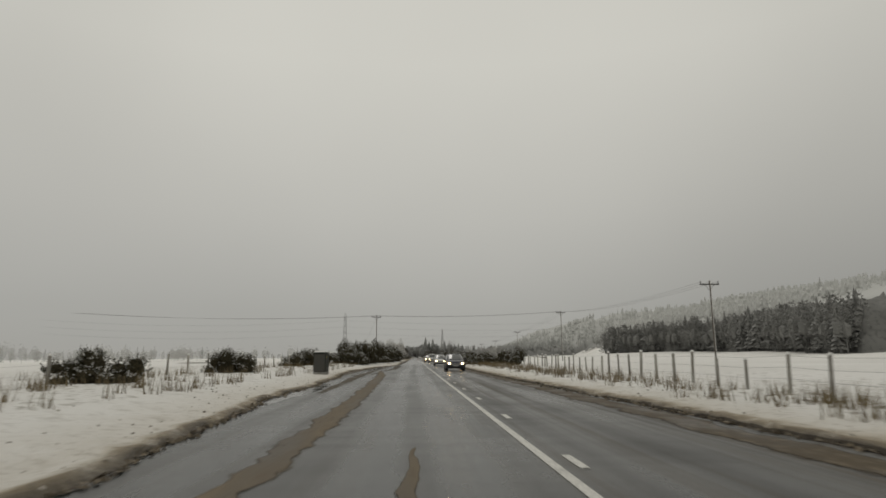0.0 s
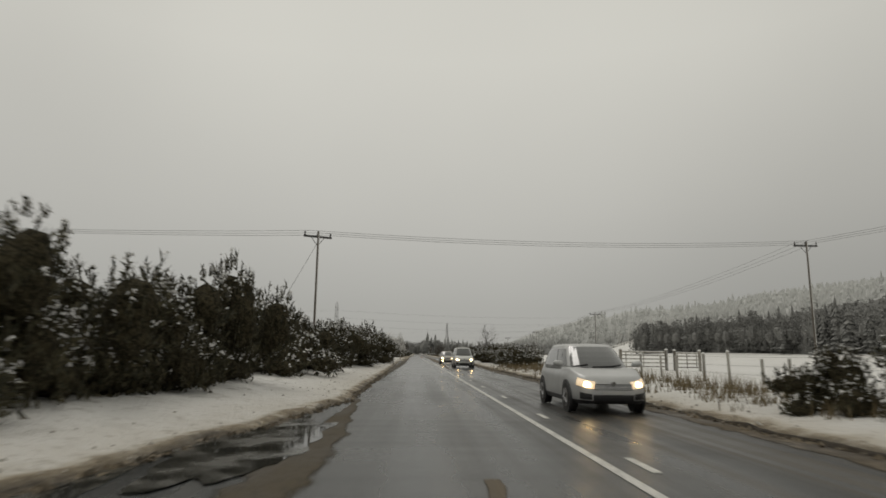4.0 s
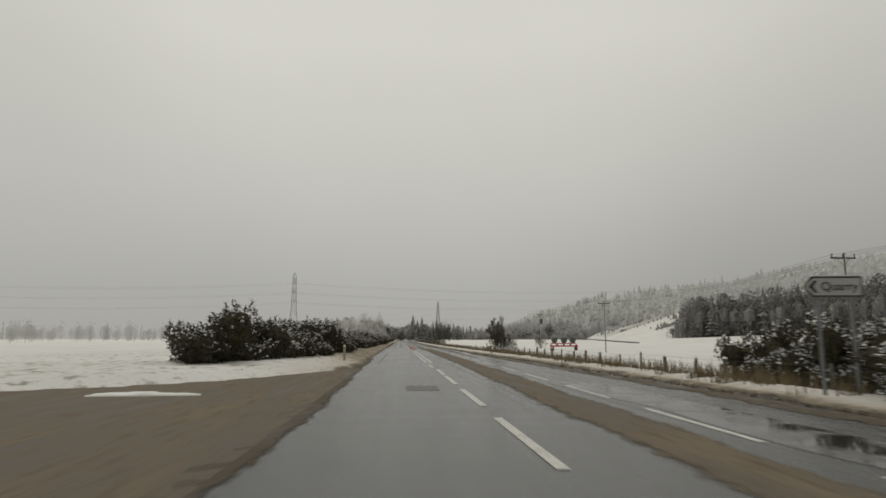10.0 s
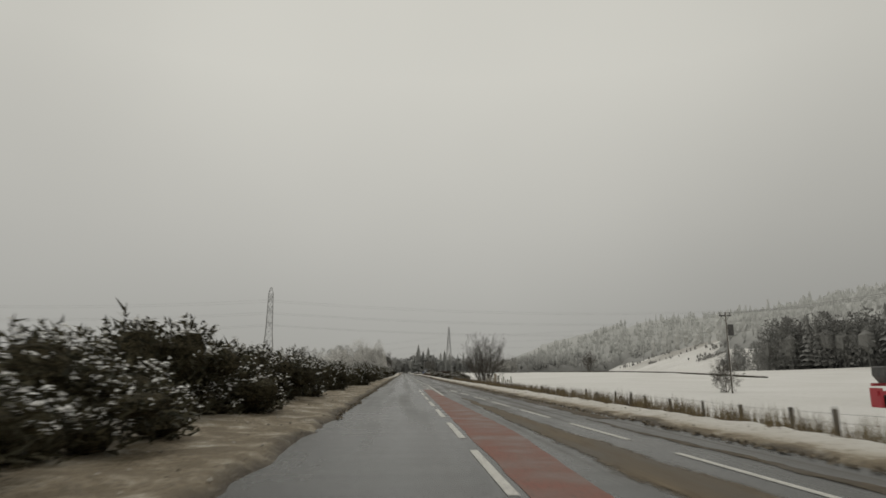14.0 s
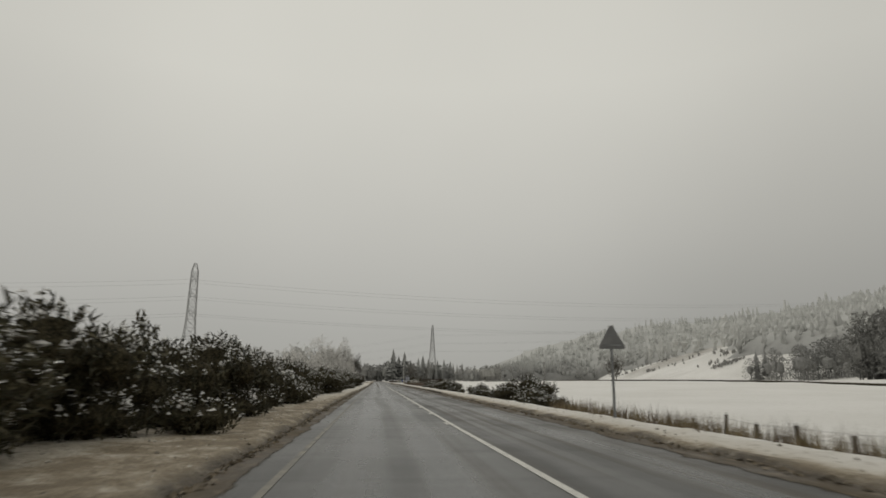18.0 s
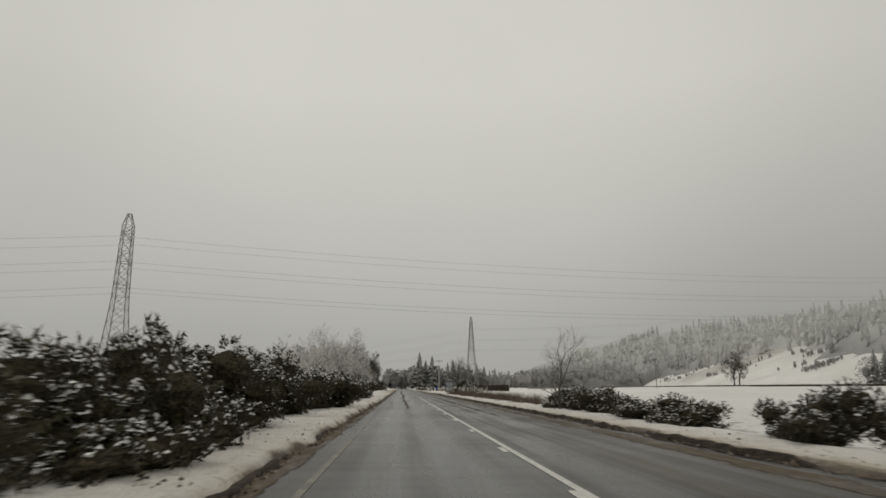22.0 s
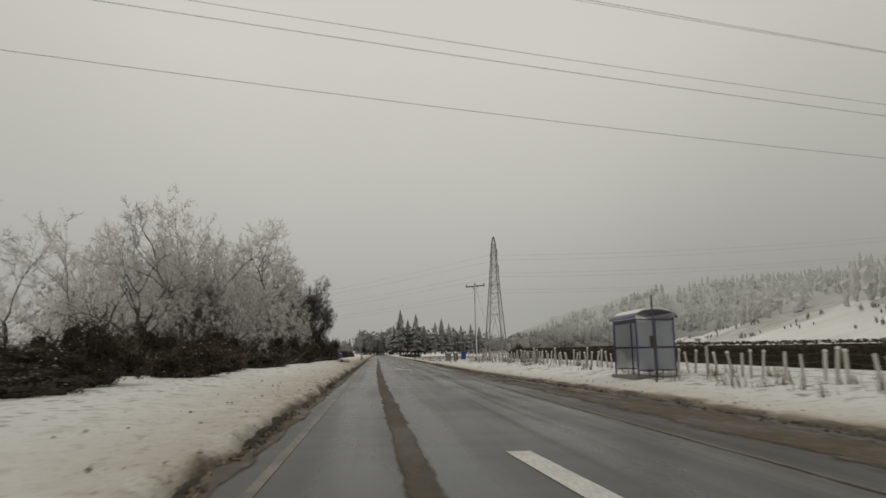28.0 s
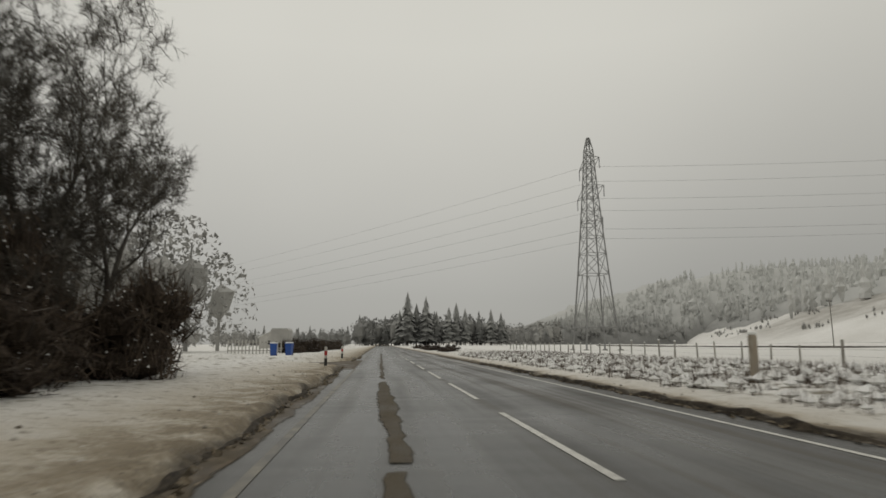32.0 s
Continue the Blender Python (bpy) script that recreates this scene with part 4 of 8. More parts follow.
red = new("red_strip", strip("red_strip", 277, 331, line([(277, 1.35), (331, 1.6)]), line([(277, 1.4), (280, 1.95), (296, 2.6), (331, 2.2)]), 0.0045, RED_ROAD, 0.5, 0.04, 0.8, 3.0))
tagged(red, "worn red surfacing between the traffic lanes", "road surface", kind="structure")
side_red = new("ironwork", strip("ironwork", 217.6, 219.2, line([(0, 0.1)]), line([(0, 1.0)]), 0.005, DARK_STEEL, 0.5))
tagged(side_red, "square dark iron manhole cover in the road", "manhole cover", kind="structure")


# ---------------------------------------------------------------- plants
def leaf_cloud(rng, pts, nrm, size, spread=0.9):
    """Spiky clumps: two crossed blades at each point."""
    n = len(pts)
    d = nrm + rng.normal(0, spread * 0.6, (n, 3))
    d /= np.linalg.norm(d, axis=1, keepdims=True)
    s = np.cross(d, rng.normal(0, 1, (n, 3)))
    s /= np.linalg.norm(s, axis=1, keepdims=True)
    t = np.cross(d, s)
    length = size * rng.uniform(0.6, 1.5, (n, 1))
    wide = length * 0.38
    base = pts - d * length * 0.4
    tip = pts + d * length * 0.6
    mid = pts + d * length * 0.1
    v = np.stack([base, mid + s * wide, tip, mid - s * wide], 1).reshape(-1, 3)
    return v, [(4 * i, 4 * i + 1, 4 * i + 2, 4 * i + 3) for i in range(n)]


def sprays(rng, pts, nrm, size, per, blade):
    """Upright shoots, each a fan of thin pointed blades."""
    n = len(pts)
    pts, nrm = np.repeat(pts, per, 0), np.repeat(nrm + rng.normal(0, 0.25, (n, 3)), per, 0)
    reach = np.repeat(rng.uniform(0.55, 1.5, (n, 1)), per, 0)
    n *= per
    d = nrm + rng.normal(0, 0.6, (n, 3))
    d /= np.linalg.norm(d, axis=1, keepdims=True)
    s = np.cross(d, rng.normal(0, 1, (n, 3)))
    s /= np.linalg.norm(s, axis=1, keepdims=True)
    length = size * reach * rng.uniform(0.6, 1.25, (n, 1))
    base = pts + rng.normal(0, size * 0.3, (n, 3)) - d * length * 0.35
    wide = 0.085 * blade + length * blade
    v = np.stack([base - s * wide, base + s * wide, base + d * length], 1).reshape(-1, 3)
    return v, [(3 * i, 3 * i + 1, 3 * i + 2) for i in range(n)]


def flecks(rng, pts, size):
    """Small four-sided clots of snow."""
    shape = np.array([(1, 0, 0), (-0.5, 0.85, 0), (-0.5, -0.85, 0), (0, 0, 0.55)], float)
    b = Build()
    for p in pts:
        a = rng.uniform(0, 6.28)
        r = np.array([[math.cos(a), -math.sin(a), 0], [math.sin(a), math.cos(a), 0], [0, 0, 1]])
        v = (shape * size * rng.uniform(0.45, 1.5, 3)) @ r.T + rng.normal(0, size * 0.25, (4, 3)) + p
        b.add([tuple(q) for q in v], [(0, 1, 3), (1, 2, 3), (2, 0, 3)])
    return b


def lumps(rng, pts, size, flat=0.45):
    """Small flattened snow lumps."""
    oct_v = np.array([(1, 0, 0), (-0.4, 0.9, 0), (-0.5, -0.8, 0), (0, 0, 1), (0, 0, -0.7)], float)
    oct_f = [(0, 1, 3), (1, 2, 3), (2, 0, 3), (1, 0, 4), (2, 1, 4), (0, 2, 4)]
    b = Build()
    for p in pts:
        s = size * rng.uniform(0.5, 1.6)
        a = rng.uniform(0, 6.28)
        r = np.array([[math.cos(a), -math.sin(a), 0], [math.sin(a), math.cos(a), 0], [0, 0, 1]])
        v = (oct_v * (s * rng.uniform(0.7, 1.4), s, s * flat)) @ r.T + p
        b.add([tuple(q) for q in v], oct_f)
    return b


def blob(rng, c, r, b, rings=5, segs=8, rough=0.15):
    """A rough closed lump, for the dark inside of a bush."""
    vs, fs = [], []
    for i in range(rings + 1):
        th = math.pi * i / rings
        for j in range(segs):
            ph = 2 * math.pi * j / segs
            k = 1 + rng.uniform(-rough, rough)
            wide = max(0.35, math.sin(th)) if 0 < i < rings else 0.02
            vs.append((c[0] + r[0] * k * wide * math.cos(ph), c[1] + r[1] * k * wide * math.sin(ph), max(0.0, c[2] + r[2] * (1 if i == 0 else k) * math.cos(th))))
    for i in range(rings):
        for j in range(segs):
            a, e = i * segs + j, i * segs + (j + 1) % segs
            fs.append((a, a + segs, e + segs, e))
    b.add(vs, fs)


def bush(name, label, category, rng, length, depth, height, n_leaf, n_snow, leaf=GORSE, core=GORSE_CORE, size=0.2, group="", snow_size=0.13, blobs=30, per=12, core_share=0.82, blade=0.12):
    """An uneven shrub: stems, a dark inside, spiky clumps outside, snow on top."""
    root = thing(name, label, category, group)
    cs, rs = [], []
    for i in range(blobs):
        u = rng.uniform(-0.5, 0.5)
        h = height * (1 - 1.4 * u * u) * (rng.uniform(0.55, 1.0) if i % 2 else rng.uniform(0.22, 0.5))
        r = np.array([rng.uniform(0.09, 0.19) * length, rng.uniform(0.15, 0.29) * depth, h * (rng.uniform(0.2, 0.36) if i % 2 else 0.52)])
        cs.append(np.array([rng.uniform(-0.25, 0.25) * depth * 0 + u * (length - r[0]), rng.uniform(-0.34, 0.34) * depth, h - r[2] * rng.uniform(0.95, 1.15)]))
        rs.append(r)
    inner = Build()
    for c, r in zip(cs, rs):
        blob(rng, c, r * core_share, inner, 4, 7, 0.2)
    part("undergrowth", inner, core, root)
    w = np.array([r[0] * r[1] + r[2] * r[0] for r in rs])
    n_shoot = n_leaf // per
    pick = rng.choice(blobs, n_shoot * 2, p=w / w.sum())
    d = rng.normal(0, 1, (n_shoot * 2, 3))
    d /= np.linalg.norm(d, axis=1, keepdims=True)
    p = np.array(cs)[pick] + np.array(rs)[pick] * d * rng.uniform(0.8, 1.03, (n_shoot * 2, 1))
    keep = p[:, 2] > 0.03
    for c, r in zip(cs, rs):
        keep &= (((p - c) / (r * 0.77)) ** 2).sum(1) > 1
    p, d = p[keep][:n_shoot], d[keep][:n_shoot]
    up = d * 0.75 + np.array([0, 0, 0.35])
    v, f = sprays(rng, p, up, size, per, blade)
    part("foliage", mesh_of("foliage", v, f, leaf), None, root, kind="stuff")
    top = p[d[:, 2] > 0.15]
    if n_snow and len(top):
        q = top[rng.choice(len(top), n_snow)] + rng.normal(0, 0.09, (n_snow, 3)) + np.array([0, 0, 0.05])
        part("snow_cover", flecks(rng, q, snow_size), SNOW, root, "clotted wet snow", kind="stuff")
    return root


rng = np.random.default_rng(11)
GORSE_LABEL = "dark spiky gorse bush clotted with wet snow"


def place(src, x, y, turn, sx=1.0, sz=None, sink=0.12, sy=None):
    sz = sx if sz is None else sz
    return copy_thing(src, Matrix.Translation((x, y, level(x, y) - sink)) @ Euler((0, 0, radians(turn))).to_matrix().to_4x4()
                      @ Matrix.Diagonal((sx, sy or sx, sz, 1)))


def retire(*obs):
    """Take a pattern thing away again once its copies stand."""
    for o in obs:
        for c in (*o.children_recursive, o):
            bpy.data.objects.remove(c)


def gorse_shrub(rng, length=5.0, depth=3.2, height=2.6, mounds=17, shoots=800, per=6, clots=950):
    """Gorse: dark mounds bristling with upright sprigs, wet snow clotted on the sprigs that face the sky."""
    root = thing("gorse_bush", GORSE_LABEL, "bush", "roadside gorse")
    cs, rs = [], []
    for i in range(mounds):
        u = rng.uniform(-0.5, 0.5)
        h = height * (1 - 1.3 * u * u) * (rng.uniform(0.6, 1.0) if i % 2 else rng.uniform(0.25, 0.55))
        r = np.array([rng.uniform(0.10, 0.19) * length, rng.uniform(0.17, 0.30) * depth, h * (rng.uniform(0.26, 0.42) if i % 2 else 0.52)])
        cs.append(np.array([u * (length - r[0]), rng.uniform(-0.34, 0.34) * depth, h - r[2]]))
        rs.append(r)
    cs, rs = np.array(cs), np.array(rs)
    inner = Build()
    for c, r in zip(cs, rs):
        blob(rng, c, r * 0.7, inner, 5, 7, 0.16)
    part("undergrowth", inner, GORSE_CORE, root)
    w = rs[:, 0] * rs[:, 1] + rs[:, 2] * rs[:, 0]
    pick = rng.choice(mounds, shoots * 3, p=w / w.sum())
    d = rng.normal(0, 1, (shoots * 3, 3))
    d /= np.linalg.norm(d, axis=1, keepdims=True)
    p = cs[pick] + rs[pick] * d * rng.uniform(0.70, 1.0, (shoots * 3, 1))
    keep = p[:, 2] > 0.04
    for c, r in zip(cs, rs):
        keep &= (((p - c) / (r * 0.72)) ** 2).sum(1) > 1
    p, d = p[keep][:shoots], d[keep][:shoots]
    n = len(p)
    stem = d * 0.7 + np.array([0, 0, 0.55]) + rng.normal(0, 0.28, (n, 3))
    stem /= np.linalg.norm(stem, axis=1, keepdims=True)
    reach = rng.uniform(0.10, 0.27, (n, 1)) * np.where(rng.uniform(0, 1, (n, 1)) < 0.07, 1.6, 1.0)
    t = np.tile(np.linspace(0.05, 1.0, per), n)[:, None]
    P, S, R = np.repeat(p, per, 0), np.repeat(stem, per, 0), np.repeat(reach, per, 0)
    base = P + S * R * t + rng.normal(0, 0.025, (n * per, 3))
    e = S + rng.normal(0, 0.95, (n * per, 3))
    e /= np.linalg.norm(e, axis=1, keepdims=True)
    side = np.cross(e, rng.normal(0, 1, (n * per, 3)))
    side /= np.linalg.norm(side, axis=1, keepdims=True)
    ln = R * rng.uniform(0.5, 1.0, (n * per, 1)) * (1.15 - 0.4 * t)
    v = np.stack([base - side * 0.033 - e * ln * 0.2, base + side * 0.033 - e * ln * 0.2, base + e * ln], 1).reshape(-1, 3)
    part("foliage", mesh_of("foliage", v, np.arange(n * per * 3).reshape(-1, 3).tolist(), GORSE), None, root, kind="stuff")
    up = np.flatnonzero(d[:, 2] + rng.normal(0, 0.25, n) > 0.15)
    k = rng.choice(up, clots)
    q = p[k] + stem[k] * reach[k] * rng.uniform(0.45, 1.1, (clots, 1)) + rng.normal(0, 0.035, (clots, 3))
    part("snow_cover", flecks(rng, q, 0.057), SNOW, root, "clotted wet snow", kind="stuff")
    return root


gorse = [gorse_shrub(rng) for i in range(6)]


def gorse_row(y0, y1, xs, heights, step, seed, jitter=0.75, snow=True):
    r = random.Random(seed)
    y = y0
    while y < y1:
        h = along(heights, y) * r.uniform(0.85, 1.22)
        x = along(xs, y) + r.uniform(-jitter, jitter)
        place(gorse[r.randrange(6)], x, y, 90 + r.uniform(-28, 28) + 180 * r.randrange(2), step / 3.1 * r.uniform(0.9, 1.2), h / 2.6)
        y += step * r.uniform(1.05, 1.4)


# near side: along the lay-by, the long hedge to the junction, and on to the wood
gorse_row(85.5, 99.5, [(85, -7.6), (90, -6.9), (96, -6.3), (100, -6.3)], [(85, 3.2), (89, 3.7), (94, 3.9), (98, 3.3), (100, 2.6)], 2.4, 1, 0.35)
gorse_row(88.5, 99, [(88, -10.4), (93, -9.4), (99, -9.2)], [(88, 2.7), (93, 3.5), (99, 3.1)], 2.6, 14, 0.5)
gorse_row(105.5, 126, [(104, -6.9), (112, -6.4), (126, -6.2)], [(104, 2.6), (112, 3.0), (126, 3.4)], 3.4, 2)
gorse_row(128, 194, [(128, -6.2), (138, -5.7), (148, -5.3), (158, -5.5), (166, -6.2), (174, -6.8), (184, -6.0), (194, -6.2)], [(128, 3.7), (150, 3.8), (164, 3.3), (169, 3.5), (175, 3.2), (182, 2.9), (190, 3.3), (194, 3.1)], 3.2, 3)
gorse_row(131, 178, [(131, -9.0), (178, -9.8)], [(131, 3.4), (165, 3.8), (178, 3.0)], 6.5, 4, 0.9)
gorse_row(229.5, 262, [(229, -9.0), (236, -6.9), (262, -5.9)], [(229, 2.9), (237, 3.0), (244, 2.7), (249, 2.5), (255, 2.2), (262, 2.3)], 3.2, 5)
gorse_row(266, 274, [(266, -5.5), (274, -5.6)], [(266, 2.2), (274, 2.3)], 3.0, 7)
gorse_row(279, 345, [(279, -6.3), (345, -5.6)], [(279, 1.9), (289, 2.1), (300, 2.7), (325, 2.3), (345, 2.1)], 3.2, 8)
gorse_row(346, 400, [(346, -6.0), (400, -5.6)], [(346, 1.9), (360, 2.1), (368, 2.6), (376, 2.9), (400, 2.5)], 3.3, 9)
gorse_row(401, 482, [(401, -5.7), (430, -5.5), (446, -5.0), (458, -5.1), (470, -5.7), (482, -5.9)], [(401, 2.5), (430, 2.6), (445, 2.2), (460, 2.7), (482, 2.3)], 3.2, 10)
gorse_row(493.5, 516, [(493, -5.9), (503, -5.6), (516, -6.0)], [(493, 2.4), (498, 2.9), (504, 2.8), (516, 2.5)], 3.2, 12)
gorse_row(516, 548, [(516, -6.2), (548, -6.2)], [(516, 2.6), (535, 2.9), (548, 2.4)], 3.4, 13)
# far side
gorse_row(85, 91.5, [(85, 13.0), (92, 10.6)], [(85, 2.0), (92, 2.0)], 2.2, 20, 0.2)
gorse_row(137, 160, [(137, 10.5), (160, 11.0)], [(137, 1.9), (160, 2.3)], 3.2, 22)
gorse_row(160, 213, [(160, 11.0), (185, 12.2), (213, 11.6)], [(160, 2.5), (185, 2.9), (205, 2.6), (213, 1.5)], 3.2, 23)
gorse_row(165, 208, [(165, 14.0), (208, 14.5)], [(165, 2.7), (185, 3.2), (208, 2.6)], 6.0, 24, 0.8)
gorse_row(401.5, 412.5, [(401, 10.6), (412, 10.2)], [(395, 1.9), (412, 1.75)], 2.8, 25, 0.4)
place(gorse[2], 11.0, 415.0, 80, 0.95, 0.66)
place(gorse[4], 12.6, 412.6, 95, 0.9, 0.68)
gorse_row(421.5, 422, [(417, 10.8), (422, 10.8)], [(417, 0.8), (422, 0.8)], 0.8, 26, 0.1)
gorse_row(425.3, 428.5, [(424, 10.4), (430, 10.4)], [(424, 1.35), (430, 1.4)], 1.9, 27, 0.2)
gorse_row(437.6, 438, [(437, 10.2), (438, 10.2)], [(437, 0.8), (438, 0.8)], 1.1, 35, 0.1)
gorse_row(441.8, 447.5, [(441, 9.9), (448, 10.0)], [(441, 1.4), (448, 1.5)], 2.2, 28, 0.3)
gorse_row(449.5, 455.2, [(449, 10.4), (456, 9.9)], [(449, 1.6), (456, 1.5)], 2.4, 29, 0.3)
gorse_row(463, 468.5, [(463, 9.8), (469, 10.0)], [(463, 1.1), (469, 1.2)], 2.3, 33, 0.3)
gorse_row(472.6, 480.8, [(472, 10.0), (481, 10.2)], [(472, 1.6), (476, 1.8), (481, 1.7)], 2.3, 34, 0.3)
gorse_row(545.5, 556, [(545, 10.9), (556, 12.4)], [(545, 1.7), (550, 2.2), (556, 2.3)], 2.9, 30, 0.3)
# single bushes in the first field
for x, y, s, h in ((12.9, 221.5, 0.95, 3.0), (12.6, 217.2, 0.8, 2.6), (-11.0, 39, 0.6, 1.7), (-11.5, 24, 0.65, 1.8), (-12.5, 66, 0.8, 2.0), (-11, 69.5, 0.8, 2.2), (12.1, 71.1, 0.62, 2.3), (8.9, 90.8, 0.6, 1.9), (10.6, 89.6, 0.6, 2.1)):
    place(gorse[int(y) % 6], x, y, y * 37 % 180, s, h / 2.6)
retire(*gorse)

scrub = [bush("scrub_bush", "leafless brown winter scrub with flecks of snow", "bush", rng, 4.6, 3.0, 2.2, 3300, 150, leaf=BRAMBLE, core=SCRUB_CORE, size=0.4, group="woodland scrub", snow_size=0.035, blobs=18, per=8, core_share=0.66, blade=0.035) for i in range(3)]
r = random.Random(5)
for y in np.arange(547, 656, 3.3):
    if y < 634 and r.random() < 0.12:
        continue
    x = along([(547, -7.6), (575, -8.6), (588, -7.9), (604, -8.0), (618, -8.2), (630, -8.4), (640, -8.0), (656, -7.3)], y)
    place(scrub[r.randrange(3)], x + r.uniform(-1.3, 0.6), y, 90 + r.uniform(-30, 30), r.uniform(0.6, 1.1), r.uniform(0.35, 1.5) * along([(547, 0.9), (590, 0.95), (612, 1.0), (624, 1.2), (636, 1.35), (644, 1.5), (656, 1.3)], y))
for y in np.arange(550, 652, 4.6):
    place(scrub[r.randrange(3)], -12.2 + r.uniform(-2.2, 2), y, r.uniform(0, 180), 1.1, r.uniform(0.8, 1.7) * along([(550, 0.7), (600, 0.85), (640, 1.15)], y))
for y in np.arange(566, 652, 5.2):
    place(scrub[r.randrange(3)], -16.0 + r.uniform(-2.5, 2.5), y, r.uniform(0, 180), 1.0, r.uniform(1.3, 2.1) * along([(566, 0.6), (600, 0.75), (640, 1.25)], y))
for x, y, h in ((-15, 12, 0.45), (-17, 18, 0.5), (-14, 6, 0.5), (-19, 24, 0.45)):
    place(scrub[r.randrange(3)], x, y, r.uniform(0, 180), 0.9, h)
place(scrub[1], 19.8, 642.4, 40, 0.66, 1.0)
for y in np.arange(704, 768, 3.4):
    place(scrub[r.randrange(3)], -9.2 + r.uniform(-0.8, 0.8), y, 90 + r.uniform(-25, 25), r.uniform(0.8, 1.1), r.uniform(0.7, 1.0))
for y in np.arange(722, 800, 5.5):
    place(scrub[r.randrange(3)], 10.5 + r.uniform(-0.8, 1.2), y, 90 + r.uniform(-25, 25), r.uniform(0.6, 0.9), r.uniform(0.3, 0.6))
retire(*scrub)


def hedge(name, label, pieces, h, depth, leaf, rng, dense=75):
    root = thing(name, label, "hedge")
    for (x0, y0), (x1, y1) in pieces:
        a, bb = Vector((x0, y0, 0)), Vector((x1, y1, 0))
        n = int((bb - a).length * dense)
        side = (bb - a).normalized().cross(Vector((0, 0, 1)))
        core = Build()
        z0, z1 = level(x0, y0) - 0.1, level(x1, y1) - 0.1
        ring = lambda p, z: [tuple(p + side * s * depth * 0.4 + Vector((0, 0, z + k * h * 0.9))) for s, k in ((-1, 0), (1, 0), (1, 0.85), (0.5, 1), (-0.5, 1), (-1, 0.85))]
        core.loft([ring(a, z0), ring((a + bb) / 2, (z0 + z1) / 2), ring(bb, z1)])
        part("undergrowth", core, GORSE_CORE, root)
        t = rng.uniform(0, 1, n)
        s = rng.choice([-1, 1], n) * rng.uniform(0.35, 0.5, n) * depth
        k = rng.uniform(0.02, 1.0, n) * h
        topm = rng.uniform(0, 1, n) < 0.3
        s = np.where(topm, rng.uniform(-0.45, 0.45, n) * depth, s)
        k = np.where(topm, h * rng.uniform(0.93, 1.04, n), k)
        p = np.stack([x0 + (x1 - x0) * t + side.x * s, y0 + (y1 - y0) * t + side.y * s, z0 + (z1 - z0) * t + k], 1)
        nr = np.stack([side.x * np.sign(s), side.y * np.sign(s), np.full(n, 0.6)], 1)
        v, f = leaf_cloud(rng, p, nr, 0.12)
        part("foliage", mesh_of("foliage", v, f, leaf), None, root, kind="stuff")
    return root


hedge("field_hedge", "trimmed brown beech hedge behind the roadside fence", [((21.5 - 0.4 * i, 566 + 10.5 * i), (21.1 - 0.4 * i, 576.5 + 10.5 * i)) for i in range(7)], 1.35, 1.3, BEECH, rng, 170)
hedge("field_hedge", "low dark hedge across the snowy field", [((93 - 1.5 * (i % 2), 436 + 30 * i), (93 - 1.5 * ((i + 1) % 2), 466 + 30 * i)) for i in range(15)], 0.46, 1.2, BRAMBLE, rng, 22)


# ---------------------------------------------------------------- trees
def grow(b, tw, rng, p, d, r, length, depth, bend, up, shrink, kids, twig_len, sides=5, spread=0.55):
    """Tapering limbs that fork; the last ones carry thin twigs."""
    steps = 3 if depth > 2 else 2
    for i in range(steps):
        d = (d + Vector(rng.normal(0, bend, 3)) + Vector((0, 0, up))).normalized()
        q = p + d * (length / steps)
        r1 = r * (0.86 if depth else 0.6)
        if depth >= 1:
            b.tube(p, q, r, r1, sides if depth > 2 else 4 if depth > 1 else 3, caps=False)
        else:
            tw.append((p.copy(), q.copy(), r))
        p, r = q, r1
        if depth >= 1 and i < steps - 1 and rng.uniform() < 0.75:
            side = Vector(rng.normal(0, 1, 3))
            side = (side - side.dot(d) * d).normalized()
            grow(b, tw, rng, p, (d * 0.55 + side * 0.75).normalized(), r * 0.55, length * shrink * 0.85, depth - 1, bend, up, shrink, kids, twig_len, sides, spread)
    if depth > 0:
        for i in range(kids):
            side = Vector(rng.normal(0, 1, 3))
            side = (side - side.dot(d) * d).normalized()
            grow(b, tw, rng, p, (d + side * spread * rng.uniform(0.6, 1.4)).normalized(), r * (0.8 if i == 0 else 0.62), length * shrink * rng.uniform(0.8, 1.15), depth - 1, bend, up, shrink,
                 kids, twig_len, sides, spread)


def twig_mesh(tw, rng, twig_len, mat, per=3, width=0.012):
    v, f = [], []
    for p, q, r in tw:
        d = (q - p).normalized()
        for j in range(per):
            t = rng.uniform(0, 1)
            o = p.lerp(q, t)
            e = (d * 0.8 + Vector(rng.normal(0, 0.8, 3))).normalized() * twig_len * rng.uniform(0.5, 1.4)
            s = e.cross(Vector(rng.normal(0, 1, 3))).normalized() * width
            k = len(v)
            g = (e + Vector(rng.normal(0, 0.55, 3)) * twig_len).normalized() * twig_len * 0.7
            h = o + e * 0.5
            v += [tuple(o - s), tuple(o + s), tuple(o + e), tuple(h - s * 0.6), tuple(h + s * 0.6), tuple(h + g)]
            f += [(k, k + 1, k + 2), (k + 3, k + 4, k + 5)]
        s = d.cross(Vector(rng.normal(0, 1, 3))).normalized() * max(r, width)
        k = len(v)
        v += [tuple(p - s), tuple(p + s), tuple(q)]
        f.append((k, k + 1, k + 2))
    return mesh_of("crown", v, f, mat)


